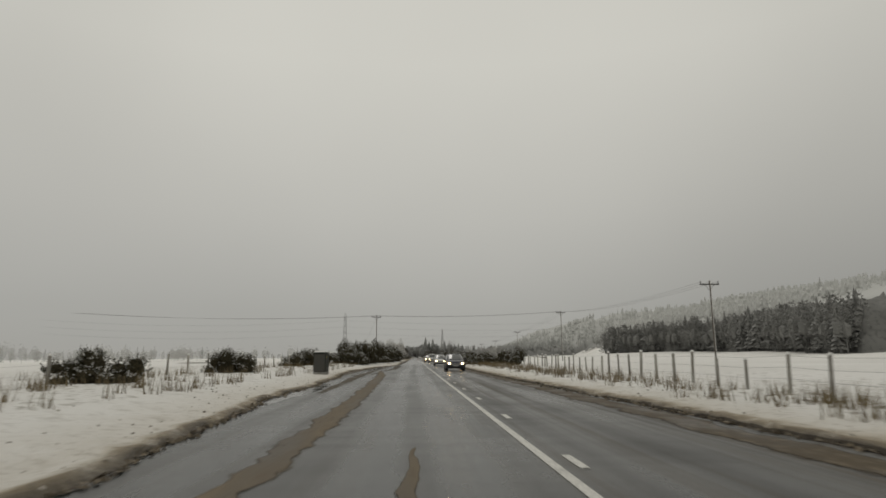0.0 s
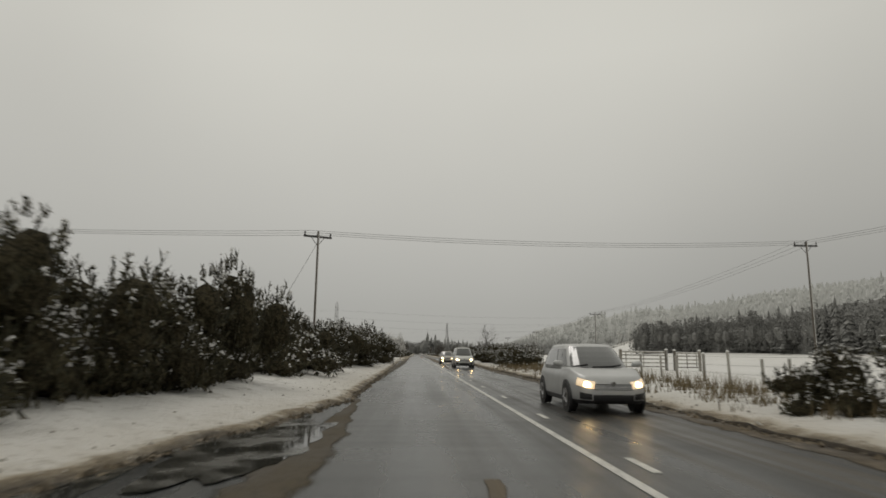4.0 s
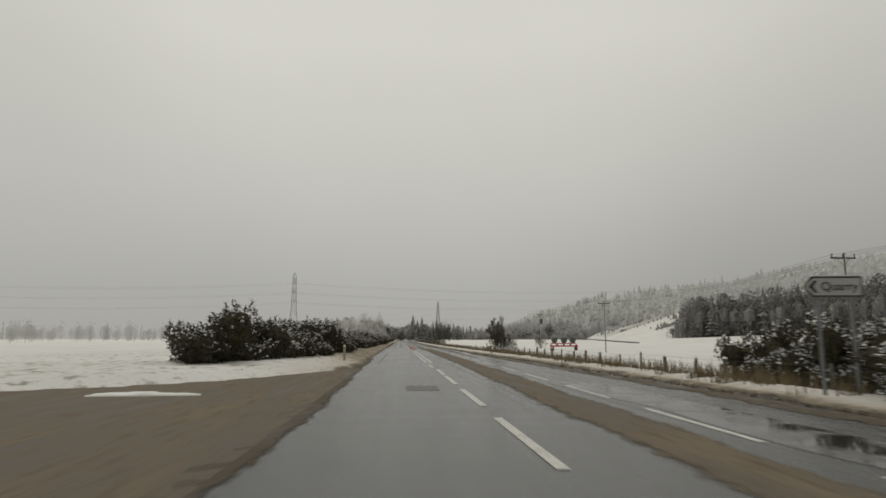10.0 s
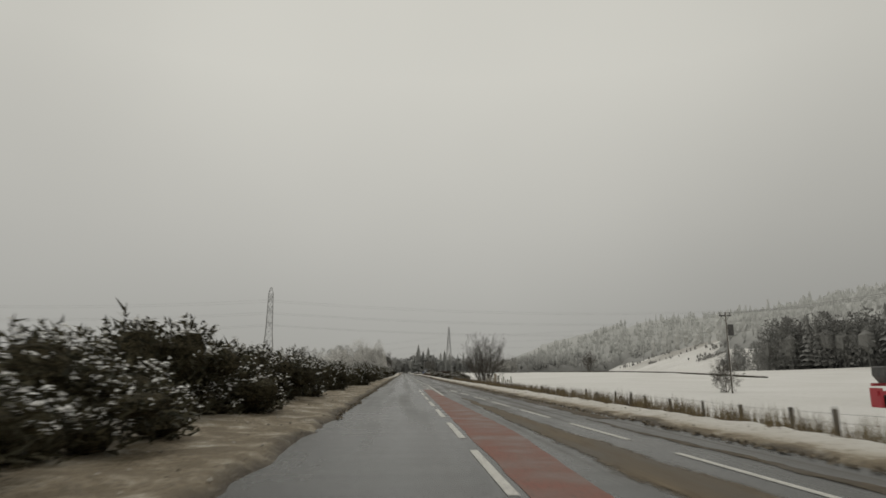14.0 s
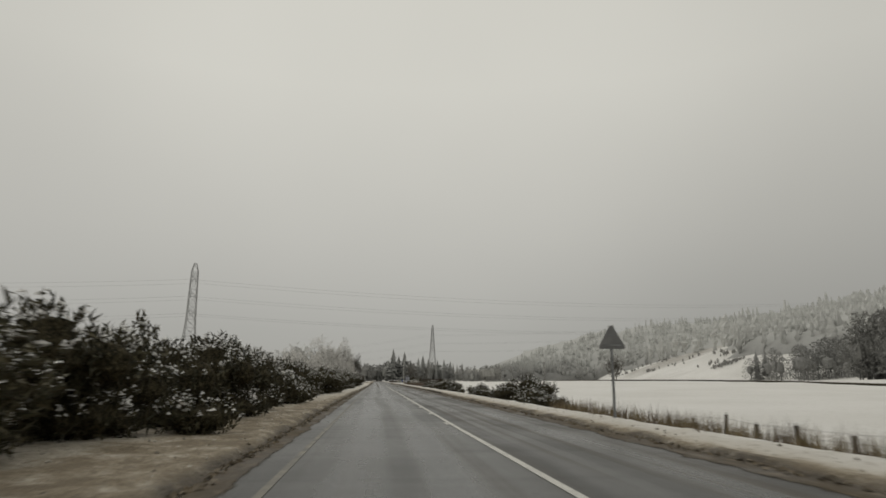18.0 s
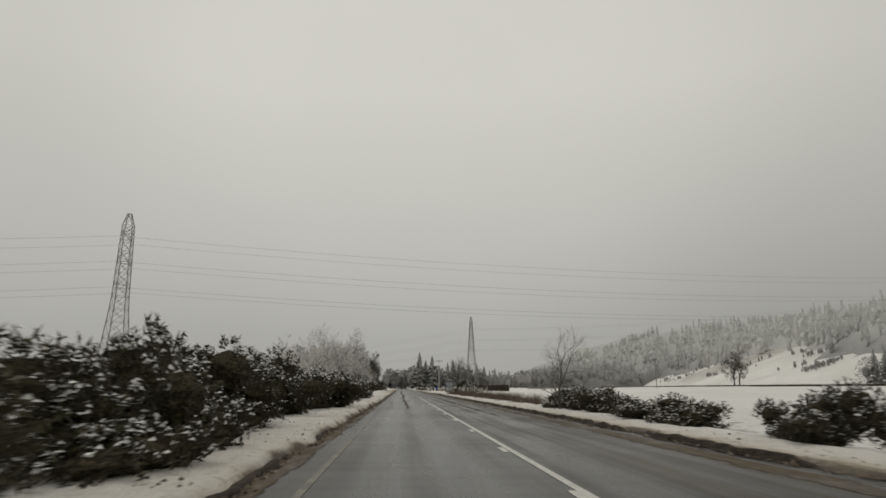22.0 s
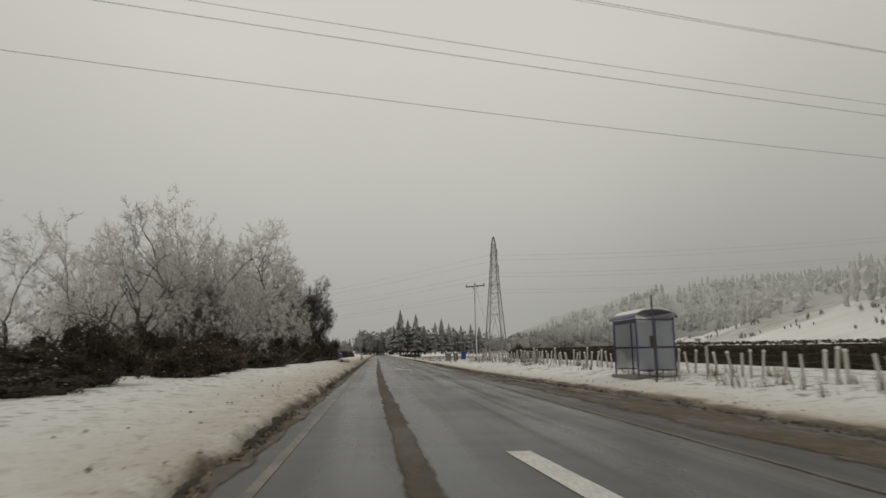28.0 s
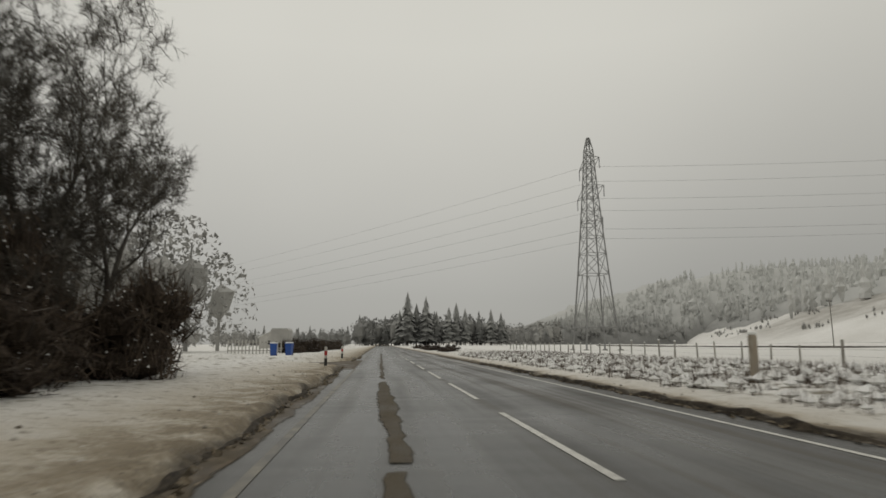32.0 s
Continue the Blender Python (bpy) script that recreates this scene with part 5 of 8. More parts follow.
def bare_tree(name, label, rng, height, trunk_r, depth=5, bark=BARK, twig=TWIG, trunk_share=0.28, kids=2, spread=0.55, shrink=0.74, per=4, bend=0.13, up=0.06, stems=1, group="", width=0.014, fine=0.048):
    root = thing(name, label, "tree", group)
    b, tw = Build(), []
    for k in range(stems):
        a = 2 * math.pi * k / stems + rng.uniform(0, 1)
        lean = 0.0 if stems == 1 else rng.uniform(0.25, 0.62)
        d = Vector((math.cos(a) * lean, math.sin(a) * lean, 1)).normalized()
        p = Vector((math.cos(a) * 0.12 * (stems > 1), math.sin(a) * 0.12 * (stems > 1), -0.3))
        grow(b, tw, rng, p, d, trunk_r * (1 if stems == 1 else rng.uniform(0.7, 1.0)), height * trunk_share * rng.uniform(0.9, 1.1), depth, bend, up, shrink, kids, 0.5, 6, spread)
    top = max(max(v[2] for v in b.v), 0.1)
    k = height / top
    b.v = [(x * k, y * k, z * k) for x, y, z in b.v]
    tw = [(p * k, q * k, rr * k) for p, q, rr in tw]
    part("trunk", b, bark, root, smooth=True)
    part("crown", twig_mesh(tw, rng, height * fine, twig, per, width), None, root, kind="stuff")
    return root


rng = np.random.default_rng(23)
BIRCH = "pale-barked bare birch with frosted twigs at the wood's edge"
grown = np.random.default_rng
birch_big = [bare_tree("birch_tree", BIRCH, grown(k), 12.0, 0.24, 6, PALE_BARK, TWIG, 0.22, group="roadside wood", per=5, width=0.014, spread=0.66, fine=0.028) for k in (5, 2)]
birch_slim = [bare_tree("birch_tree", BIRCH, grown(6), 12.0, 0.18, 6, PALE_BARK, TWIG, 0.22, group="roadside wood", per=5, width=0.013, spread=0.6, fine=0.03)]
birch = [bare_tree("birch_tree", BIRCH, grown(k), 12.0, 0.2, 5, PALE_BARK, TWIG, 0.27, group="roadside wood", per=7, width=0.017, spread=0.62, fine=0.04) for k in (5, 2, 10, 14)]
dark_big = [bare_tree("broadleaf_tree", "dark bare broadleaf tree with dense fine twigs", grown(k), 11.0, 0.2, 6, BARK, DARK_TWIG, 0.2, spread=0.46, up=0.1, group="roadside wood", per=6, width=0.011, fine=0.04) for k in (5, 10)]
dark_tree = [bare_tree("broadleaf_tree", "dark bare broadleaf tree with dense fine twigs", rng, 11.0, 0.2, 5, BARK, DARK_TWIG, 0.22, spread=0.62, group="roadside wood", per=5, width=0.02) for i in range(2)]
r = random.Random(9)
for x, y, h, k, kind in ((-20.5, 634, 19.5, 0, 0), (-16.0, 636, 17.0, 1, 0), (-24, 640, 19.0, 1, 0), (-14.0, 646, 19.5, 0, 2), (-12.5, 640, 10.5, 2, 0), (-19, 650, 15, 2, 0),
                         (-10.6, 653, 12.6, 0, 1), (-9.2, 648.5, 10.6, 1, 1), (-12.8, 650, 12.0, 1, 1), (-9.4, 655.5, 10.0, 0, 1),
                         (-13, 626, 10.5, 3, 0), (-21, 622, 13.5, 0, 0), (-9.8, 620, 7.0, 1, 0), (-16.5, 616, 11.5, 0, 0), (-11.5, 610, 7.2, 2, 0), (-21, 610, 10.5, 3, 0), (-10.6, 601, 6.0, 3, 0),
                         (-15, 598, 8.0, 1, 0), (-19, 603, 9.2, 2, 0), (-11.8, 589, 6.8, 0, 0), (-17, 586, 7.4, 3, 0), (-12.2, 575, 6.0, 2, 0),
                         (-18, 572, 8.2, 0, 0), (-13, 562, 5.4, 1, 0), (-20, 558, 7.0, 2, 0), (-15, 656, 12.0, 0, 1), (-20, 658, 13.0, 1, 1), (-15, 606, 12.0, 0, 0),
                         (-15.5, 613, 8.0, 1, 1), (-12.2, 643, 8.6, 1, 1)):
    src = birch_slim[0] if kind == 2 else dark_big[k % 2] if kind else birch_big[k % 2] if (y > 625 and x > -19) or h > 16 else birch[k % 4]
    s = h / (11.0 if kind == 1 else 12.0)
    place(src, x, y, r.uniform(0, 360), s * (0.9 if not kind else 0.85), s, 0.1)
for i in range(10):
    x, y, h = r.uniform(-54, -25), r.uniform(626, 690), r.uniform(13, 18)
    place(birch[i % 4], x, y, r.uniform(0, 360), h / 12.0, h / 12.0, 0.1)
# scattered behind the gorse
for x, y, h, k in ((-10.0, 510, 6.0, 1), (-9.0, 531, 4.8, 2), (-12, 545, 6.0, 0)):
    place(birch[k], x, y, r.uniform(0, 360), h / 12.0, h / 12.0, 0.1)
for x, y, h, k in ((105.2, 631, 11.5, 0), (106.4, 633, 10.6, 1), (105.8, 629, 9.8, 1)):
    place(dark_tree[k], x, y, r.uniform(0, 360), h / 11.0 * 0.72, h / 11.0, 0.1)
retire(*birch, *birch_big, *birch_slim, *dark_tree, *dark_big)

lone = [bare_tree("bare_tree", "leafless roadside tree with upright forking limbs", rng, 8.0, 0.13, 5, BARK, DARK_TWIG, 0.24, per=4, group="bare roadside trees", spread=0.5, width=0.005) for i in range(2)]
for x, y, h, k in ((10.6, 172, 5.6, 0), (10.4, 177, 3.6, 1), (11.2, 557.0, 6.7, 0), (12.8, 560, 6.0, 1), (11.4, 553, 5.2, 0), (8.9, 475, 4.4, 1), (13.5, 205, 3.4, 1)):
    place(lone[k], x, y, y * 91 % 360, h / 8.0 * (0.9 if h > 5 else 0.75), h / 8.0, 0.1)
retire(*lone)
shrub = bare_tree("willow_shrub", "many-stemmed leafless willow shrub by the fence", rng, 6.6, 0.06, 4, BARK, DARK_TWIG, 0.34, stems=26, per=3, kids=2, spread=0.22, bend=0.055, up=0.075, width=0.007, fine=0.04)
small_shrub = bare_tree("willow_shrub", "small many-stemmed leafless shrub in the snow", rng, 6.6, 0.06, 4, BARK, DARK_TWIG, 0.34, stems=9, per=6, kids=2, spread=0.34, bend=0.1, up=0.07, width=0.010)
place(shrub, 10.9, 365, 0, 1.0, 1.0, 0.1)
place(small_shrub, 15.0, 286, 200, 0.5, 0.4, 0.1)
place(small_shrub, 33, 344, 60, 0.5, 0.5, 0.1)
pointed = bare_tree("thorn_tree", "small pointed thorn tree dense with dark twigs", rng, 4.7, 0.07, 5, BARK, DARK_TWIG, 0.2, stems=5, per=7, kids=2, spread=0.3, bend=0.07, up=0.14, width=0.010, fine=0.06)
place(pointed, 12.8, 282, 120, 0.7, 1.02, 0.1)
retire(shrub, small_shrub, pointed)


def fir(rng, height, b, at=(0, 0, 0), layers=9, wide=0.26):
    """Drooping tiers of boughs round a leader."""
    for i in range(layers):
        t = i / layers
        z = height * (0.12 + 0.86 * t)
        w = height * wide * (1 - t) ** 0.85 + 0.15
        n = 10
        off = rng.uniform(0, 6.28)
        for j in range(n):
            a = off + 2 * math.pi * j / n + rng.uniform(-0.2, 0.2)
            ww = w * rng.uniform(0.4, 1.2)
            c, s = math.cos(a), math.sin(a)
            px, py = -s * ww * 0.3, c * ww * 0.3
            b.add([(at[0], at[1], at[2] + z + height * 0.09), (at[0] + c * ww * 0.7 + px, at[1] + s * ww * 0.7 + py, at[2] + z - height * 0.01),
                   (at[0] + c * ww, at[1] + s * ww, at[2] + z - height * 0.035), (at[0] + c * ww * 0.7 - px, at[1] + s * ww * 0.7 - py, at[2] + z - height * 0.01)],
                  [(0, 1, 2), (0, 2, 3)])


FIR_LABEL = "tall fir by the road's end, paled by haze"
pattern = []
for i in range(3):
    root = thing("fir_tree", FIR_LABEL, "tree", "firs")
    b = Build()
    b.tube((0, 0, -0.5), (0, 0, 15), 0.25, 0.05, 6)
    part("trunk", b, BARK, root)
    b = Build()
    fir(rng, 16.0, b, layers=21, wide=0.24)
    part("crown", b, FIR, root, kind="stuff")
    pattern.append(root)
for x, y, h, k in ((18, 1030, 34, 0), (30, 1032, 31.5, 1), (24, 1034, 27, 2), (13, 1034, 23, 1), (37, 1033, 22, 0), (45, 1032, 25, 1), (50, 1033, 27.5, 2), (56, 1034, 24, 0), (73, 1033, 23.5, 1), (80, 1034, 21.5, 2), (66, 1036, 18, 0)):
    place(pattern[k], x, y, k * 77 + x, h / 16.0 * 1.1, h / 16.0, 0.2)
retire(*pattern)


def crown_blob(rng, b, x, y, z, h, w, clumps=46, small=1.0):
    """A distant bare tree: a rounded, ragged crown of small clumps round a stem."""
    core = 0.62 if small > 0.5 else 0.36
    blob(rng, (0, 0, h * 0.5), (w * core, w * core, h * core * 0.53), b, 3, 6, 0.3)
    b.v[-24:] = [(px + x, py + y, pz + z) for px, py, pz in b.v[-24:]]
    for i in range(clumps):
        t = rng.uniform(0.1, 1.0)
        rr = w * math.sin(math.pi * min(0.97, 0.18 + 0.8 * t)) ** 0.7 * rng.uniform(0.45, 1.0)
        a = rng.uniform(0, 6.28)
        c = np.array((x + rr * math.cos(a), y + rr * math.sin(a), z + h * t))
        q = c + rng.uniform(-1, 1, (4, 3)) * w * rng.uniform(0.12, 0.26) * small
        b.add([tuple(p) for p in q], [(0, 1, 2), (0, 2, 3)])
    b.tube((x, y, z - 0.5), (x, y, z + h * 0.8), w * 0.06, w * 0.02, 3, caps=False)


def far_wood(name, label, mat, spots, rng, conifer=0.3, clumps=46, small=1.0):
    b = Build()
    for x, y, h in spots:
        z = level(x, y) - 0.3
        if rng.uniform() < conifer:
            fir(rng, h * 1.12, b, (x, y, z), 11, 0.22)
        else:
            crown_blob(rng, b, x, y, z, h, h * rng.uniform(0.26, 0.4), clumps, small)
    ob = new(name, b.mesh(name, mat))
    tagged(ob, label, "trees", kind="stuff")


rng = np.random.default_rng(31)


def scatter(n, x0, x1, y0, y1, h0, h1):
    return [(rng.uniform(x0, x1), rng.uniform(y0, y1), rng.uniform(h0, h1)) for i in range(n)]


def canopy(name, label, mat, x0, x1, y0, y1, step, tall, crown, seed, relief=1.0):
    """A wood on a hillside as one lumpy skin of crowns; tall(x, y) gives its height, nought outside it."""
    xs, ys = np.arange(x0, x1, step), np.arange(y0, y1, step)
    rg = np.random.default_rng(seed)
    verts, alive = [], []
    for y in ys:
        for x in xs:
            h = tall(x, y)
            d = noise.voronoi((x / crown, y / crown, seed), distance_metric="DISTANCE", exponent=2.5)[0][0]
            bump = 0.85 + relief * (0.36 * max(0.0, 1 - (d / 0.75) ** 2) - 0.18 + rg.uniform(-0.07, 0.07) + (0.28 if rg.uniform() < 0.02 else 0))
            verts.append((x + rg.uniform(-0.3, 0.3) * step, y + rg.uniform(-0.3, 0.3) * step, level(x, y) - 0.5 + h * bump))
            alive.append(h > 0.2)
    c = len(xs)
    faces = [(j * c + i, j * c + i + 1, (j + 1) * c + i + 1, (j + 1) * c + i) for j in range(len(ys) - 1) for i in range(c - 1)
             if alive[j * c + i] or alive[j * c + i + 1] or alive[(j + 1) * c + i + 1] or alive[(j + 1) * c + i]]
    tagged(new(name, mesh_of(name, verts, faces, mat, True)), label, "trees", kind="stuff")


def mist_firs(name, label, mat, spots, rng, spires=0.5):
    """Single trees far up the slope: jagged spires, and larches fuller in the middle."""
    b = Build()
    for x, y, h in spots:
        z = level(x, y) - 0.3
        wide, spire = rng.uniform(0.09, 0.18), rng.uniform() < spires
        rings = []
        for i in range(9):
            t = i / 8
            w = h * wide * ((1 - t) ** 0.7 if spire else math.sin(math.pi * (0.12 + 0.85 * t)) ** 0.8 * 0.8) * rng.uniform(0.4, 1.2) + 0.1
            rings.append([(x + w * rng.uniform(0.3, 1.7) * math.cos(k * 1.2566), y + w * rng.uniform(0.3, 1.7) * math.sin(k * 1.2566), z + h * (0.04 + 0.96 * t)) for k in range(5)])
        b.loft(rings)
    tagged(new(name, b.mesh(name, mat)), label, "trees", kind="stuff")


# the dark plantation above the fields on the far side
EDGE = [(240, 172), (300, 194), (360, 208), (440, 214), (520, 196), (564, 183), (580, 181), (592, 214)]
canopy("plantation", "dense dark plantation at the far side of the fields", PLANTATION, 160, 330, 232, 600, 3.0,
       lambda x, y: smooth(0, 6, x - 5 - along(EDGE, y) - 3 * noise.noise((y * 0.05, 2.0, 0))) * smooth(236, 246, y) * (1 - smooth(578, 588, y + 3 * noise.noise((x * 0.06, 1.0, 3))))
       * (23.5 + 3 * noise.noise((x * 0.02, y * 0.02, 5))) * along([(564, 1.0), (592, 0.88)], y), 6.5, 1, 0.5)
far_wood("plantation_edge", "dark trees crowded along the front of the plantation", PLANTATION_LEAF,
         [(along(EDGE, y) + rng.uniform(-2, 12), y, rng.uniform(18, 27)) for y in np.concatenate([rng.uniform(240, 455, 120), rng.uniform(455, 590, 130)])] + [(x, 588 + rng.uniform(-5, 3), rng.uniform(15, 23)) for x in rng.uniform(186, 260, 40)], rng, 0.2, 280, 0.38)
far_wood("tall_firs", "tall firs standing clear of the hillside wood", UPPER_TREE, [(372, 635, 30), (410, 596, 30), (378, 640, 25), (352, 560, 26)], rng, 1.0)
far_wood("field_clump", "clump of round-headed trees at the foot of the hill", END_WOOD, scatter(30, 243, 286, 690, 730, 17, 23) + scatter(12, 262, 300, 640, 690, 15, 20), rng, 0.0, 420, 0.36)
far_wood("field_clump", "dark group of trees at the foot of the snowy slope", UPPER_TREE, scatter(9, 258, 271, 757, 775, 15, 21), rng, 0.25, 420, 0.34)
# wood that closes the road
far_wood("roadend_wood", "grey hazy wood where the road ends", END_WOOD,
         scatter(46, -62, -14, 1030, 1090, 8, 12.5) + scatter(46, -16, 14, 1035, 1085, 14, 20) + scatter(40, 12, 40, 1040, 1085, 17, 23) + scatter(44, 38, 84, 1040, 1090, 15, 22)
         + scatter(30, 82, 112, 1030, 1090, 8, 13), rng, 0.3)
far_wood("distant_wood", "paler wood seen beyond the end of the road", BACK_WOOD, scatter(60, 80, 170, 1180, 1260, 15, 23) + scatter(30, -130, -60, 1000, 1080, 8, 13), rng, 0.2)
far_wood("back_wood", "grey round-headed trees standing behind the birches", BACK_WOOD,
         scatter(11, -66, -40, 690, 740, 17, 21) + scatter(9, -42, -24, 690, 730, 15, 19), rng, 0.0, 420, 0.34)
far_wood("field_trees", "hazy tree line across the snowy fields", HAZE_WOOD,
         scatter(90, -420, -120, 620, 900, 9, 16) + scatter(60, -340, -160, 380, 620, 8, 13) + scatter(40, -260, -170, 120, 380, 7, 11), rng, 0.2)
# the hill beyond the fields: wood on its shoulder, firs and scrub between the upper fields
RIDGE_EDGE = [(1230, 300), (1310, 395), (1600, 470)]


def ridge_tall(x, y):
    return (smooth(0, 14, along(RIDGE_EDGE, y) + 16 * noise.noise((y * 0.02, x * 0.01, 4)) - x) * smooth(0, 10, x - 182 - 14 * noise.noise((y * 0.03, 1.0, 0)))
            * smooth(1240, 1262, y + 8 * noise.noise((x * 0.04, 1.0, 6))) * (15 + 4 * noise.noise((x * 0.02, y * 0.02, 5))))


def upper_tall(x, y):
    k = smooth(-5, 5, level(x, y) - along([(820, 26), (880, 25), (950, 37), (1000, 47), (1080, 47), (1150, 40), (1240, 24), (1320, 8)], y) + 11 * noise.noise((x * 0.022, y * 0.016, 9)))
    return k * 14 * (1 - smooth(1180, 1260, y) * (1 - smooth(-20, 50, x - along(RIDGE_EDGE, y))))


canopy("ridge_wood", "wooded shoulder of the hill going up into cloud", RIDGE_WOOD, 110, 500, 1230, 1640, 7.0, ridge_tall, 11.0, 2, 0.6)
canopy("upper_wood", "pale wood on the upper hillside fading into haze", UPPER_WOOD, 290, 860, 300, 1720, 8.0, upper_tall, 12.0, 3, 0.6)
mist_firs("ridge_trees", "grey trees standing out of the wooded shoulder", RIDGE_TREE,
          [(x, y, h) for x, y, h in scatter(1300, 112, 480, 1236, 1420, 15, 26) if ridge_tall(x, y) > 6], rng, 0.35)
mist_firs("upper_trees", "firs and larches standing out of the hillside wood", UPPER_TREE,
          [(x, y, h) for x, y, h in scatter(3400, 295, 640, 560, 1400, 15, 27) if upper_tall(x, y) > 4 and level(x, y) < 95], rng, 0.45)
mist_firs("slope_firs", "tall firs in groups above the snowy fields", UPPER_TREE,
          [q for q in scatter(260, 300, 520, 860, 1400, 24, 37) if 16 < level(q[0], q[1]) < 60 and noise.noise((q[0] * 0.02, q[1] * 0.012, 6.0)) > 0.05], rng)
far_wood("slope_scrub", "strips of scrub between the snowy upper fields", SCRUB_LINE,
         [(along([(780, 322), (1000, 345), (1300, 392)], y) + rng.normal(0, 5), y, rng.uniform(3, 6)) for y in rng.uniform(790, 1290, 110) if noise.noise((y * 0.02, 3.1, 0)) > 0.0]
         + [(along([(780, 290), (1000, 312), (1300, 360)], y) + rng.normal(0, 4), y, rng.uniform(2.5, 5)) for y in rng.uniform(860, 1290, 80) if noise.noise((y * 0.025, 7.1, 0)) > 0.05]
         + [(277 + 26 * t + rng.normal(0, 2.2), 850 + rng.normal(0, 4), rng.uniform(1.8, 3.8)) for t in rng.uniform(0, 1, 80)], rng, 0.0)


# ---------------------------------------------------------------- poles, pylons and cables
def cable(b, p, q, sag, r, n=14):
    p, q = Vector(p), Vector(q)
    side = (q - p).cross(Vector((0, 0, 1))).normalized() * r
    rise = Vector((0, 0, r))
    rings = []
    for i in range(n + 1):
        t = i / n
        c = p.lerp(q, t) - Vector((0, 0, 4 * sag * t * (1 - t)))
        rings.append([c + side, c + rise, c - side, c - rise])
    b.loft(rings)


def power_pole(x, y, h, turn, label, arm=1.9, lean=0.0, sink=0.0):
    z = level(x, y) - sink
    root = thing("power_pole", label, "utility pole", "power poles", at=(x, y, z), turn=turn)
    h = h - z
    b = Build()
    b.tube((0, 0, -0.4), (lean, 0, h), 0.088, 0.065, 10)
    part("shaft", b, POLE_WOOD, root, smooth=False)
    b = Build()
    half = lambda r, q: [(r * math.cos(math.pi * (-0.4 + 0.7 * i / 7)), r * math.sin(math.pi * (-0.4 + 0.7 * i / 7)), q) for i in range(8)]
    b.loft([[(px + lean * max(0.0, q) / h, py, q) for px, py, q in half(0.012 + 0.088 - 0.023 * max(0, q) / h, q) + half(0.03, q)[::-1]] for q in (0.2, h * 0.3, h * 0.6, h - 0.1)])
    part("blown_snow", b, SNOW, root, "wet snow plastered down one side")
    b = Build()
    b.box(lean, 0.12, h - 0.35, arm, 0.1, 0.13)
    part("crossarm", b, DARK_STEEL, root)
    b = Build()
    b.tube((lean - 0.45, 0.12, h - 0.4), (lean, 0.1, h - 0.95), 0.02, 0.02, 4)
    b.tube((lean + 0.45, 0.12, h - 0.4), (lean, 0.1, h - 0.95), 0.02, 0.02, 4)
    part("brace", b, DARK_STEEL, root)
    for k in (-arm / 2 + 0.08, 0.0, arm / 2 - 0.08):
        b = Build()
        for j in range(3):
            b.tube((lean + k, 0.12, h - 0.28 + 0.09 * j), (lean + k, 0.12, h - 0.21 + 0.09 * j), 0.07, 0.04, 8)
        part("insulator", b, DARK_STEEL, root)
    return root


POLE = "wooden power pole with a steel crossarm"
poles = [(29.0, 57.5, 8.4), (30.4, 124.4, 10.4), (31.6, 186.1, 8.9), (32.2, 243, 7.6), (32.6, 297, 7.4), (32.4, 341.6, 7.3)]
for x, y, h in poles[:5]:
    power_pole(x, y, h, 0, POLE + " in the snowy field")
p5 = power_pole(32.4, 341.6, 7.3, 0, "wooden pole carrying a dark transformer can", arm=1.2)
b = Build()
b.tube((0.35, 0, 5.6), (0.35, 0, 6.7), 0.32, 0.32, 12)
part("transformer", b, DARK_STEEL, p5, "dark grey transformer can")
power_pole(-6.9, 118.6, 9.3, 25, "stayed wooden power pole rising from the gorse")
power_pole(11.7, 628.7, 9.5, -44, POLE + " beside the fence", arm=2.7, lean=-0.1)
power_pole(83, 739, 9.3, 20, POLE + " on the snowy hillside", arm=1.6)
power_pole(62, 588, 8.2, 20, POLE + " on the snowy hillside", arm=1.2)
lines = thing("power_line", "thin overhead power cables between wooden poles", "cables")
for i in range(len(poles) - 1):
    for k in (-0.8, 0, 0.8):
        b = Build()
        cable(b, (poles[i][0] + k, poles[i][1] + 0.1, poles[i][2] - 0.1), (poles[i + 1][0] + k, poles[i + 1][1] + 0.1, poles[i + 1][2] - 0.1), 0.8, 0.012, 8)
        part("cable", b, CABLE, lines)
for k in (-0.8, 0, 0.8):
    b = Build()
    cable(b, (-6.9 + k * 0.4, 118.6 + k, 9.2), (30.4 + k * 0.4, 124.4 + k, 10.3), 0.5, 0.012, 10)
    part("cable", b, CABLE, lines)
    b = Build()
    cable(b, (-6.9 + k * 0.4, 118.6 + k, 9.2), (-60 + k, 112, 9.5), 0.8, 0.012, 10)
    part("cable", b, CABLE, lines)
for a, bb in (((-6.9, 118.6, 8.6), (-10.6, 116.2, 0.4)), ((11.7, 628.7, 9.0), (14.8, 632.5, 0.6))):
    b = Build()
    b.tube(a, bb, 0.012, 0.012, 4)
    part("stay_wire", b, CABLE, lines)


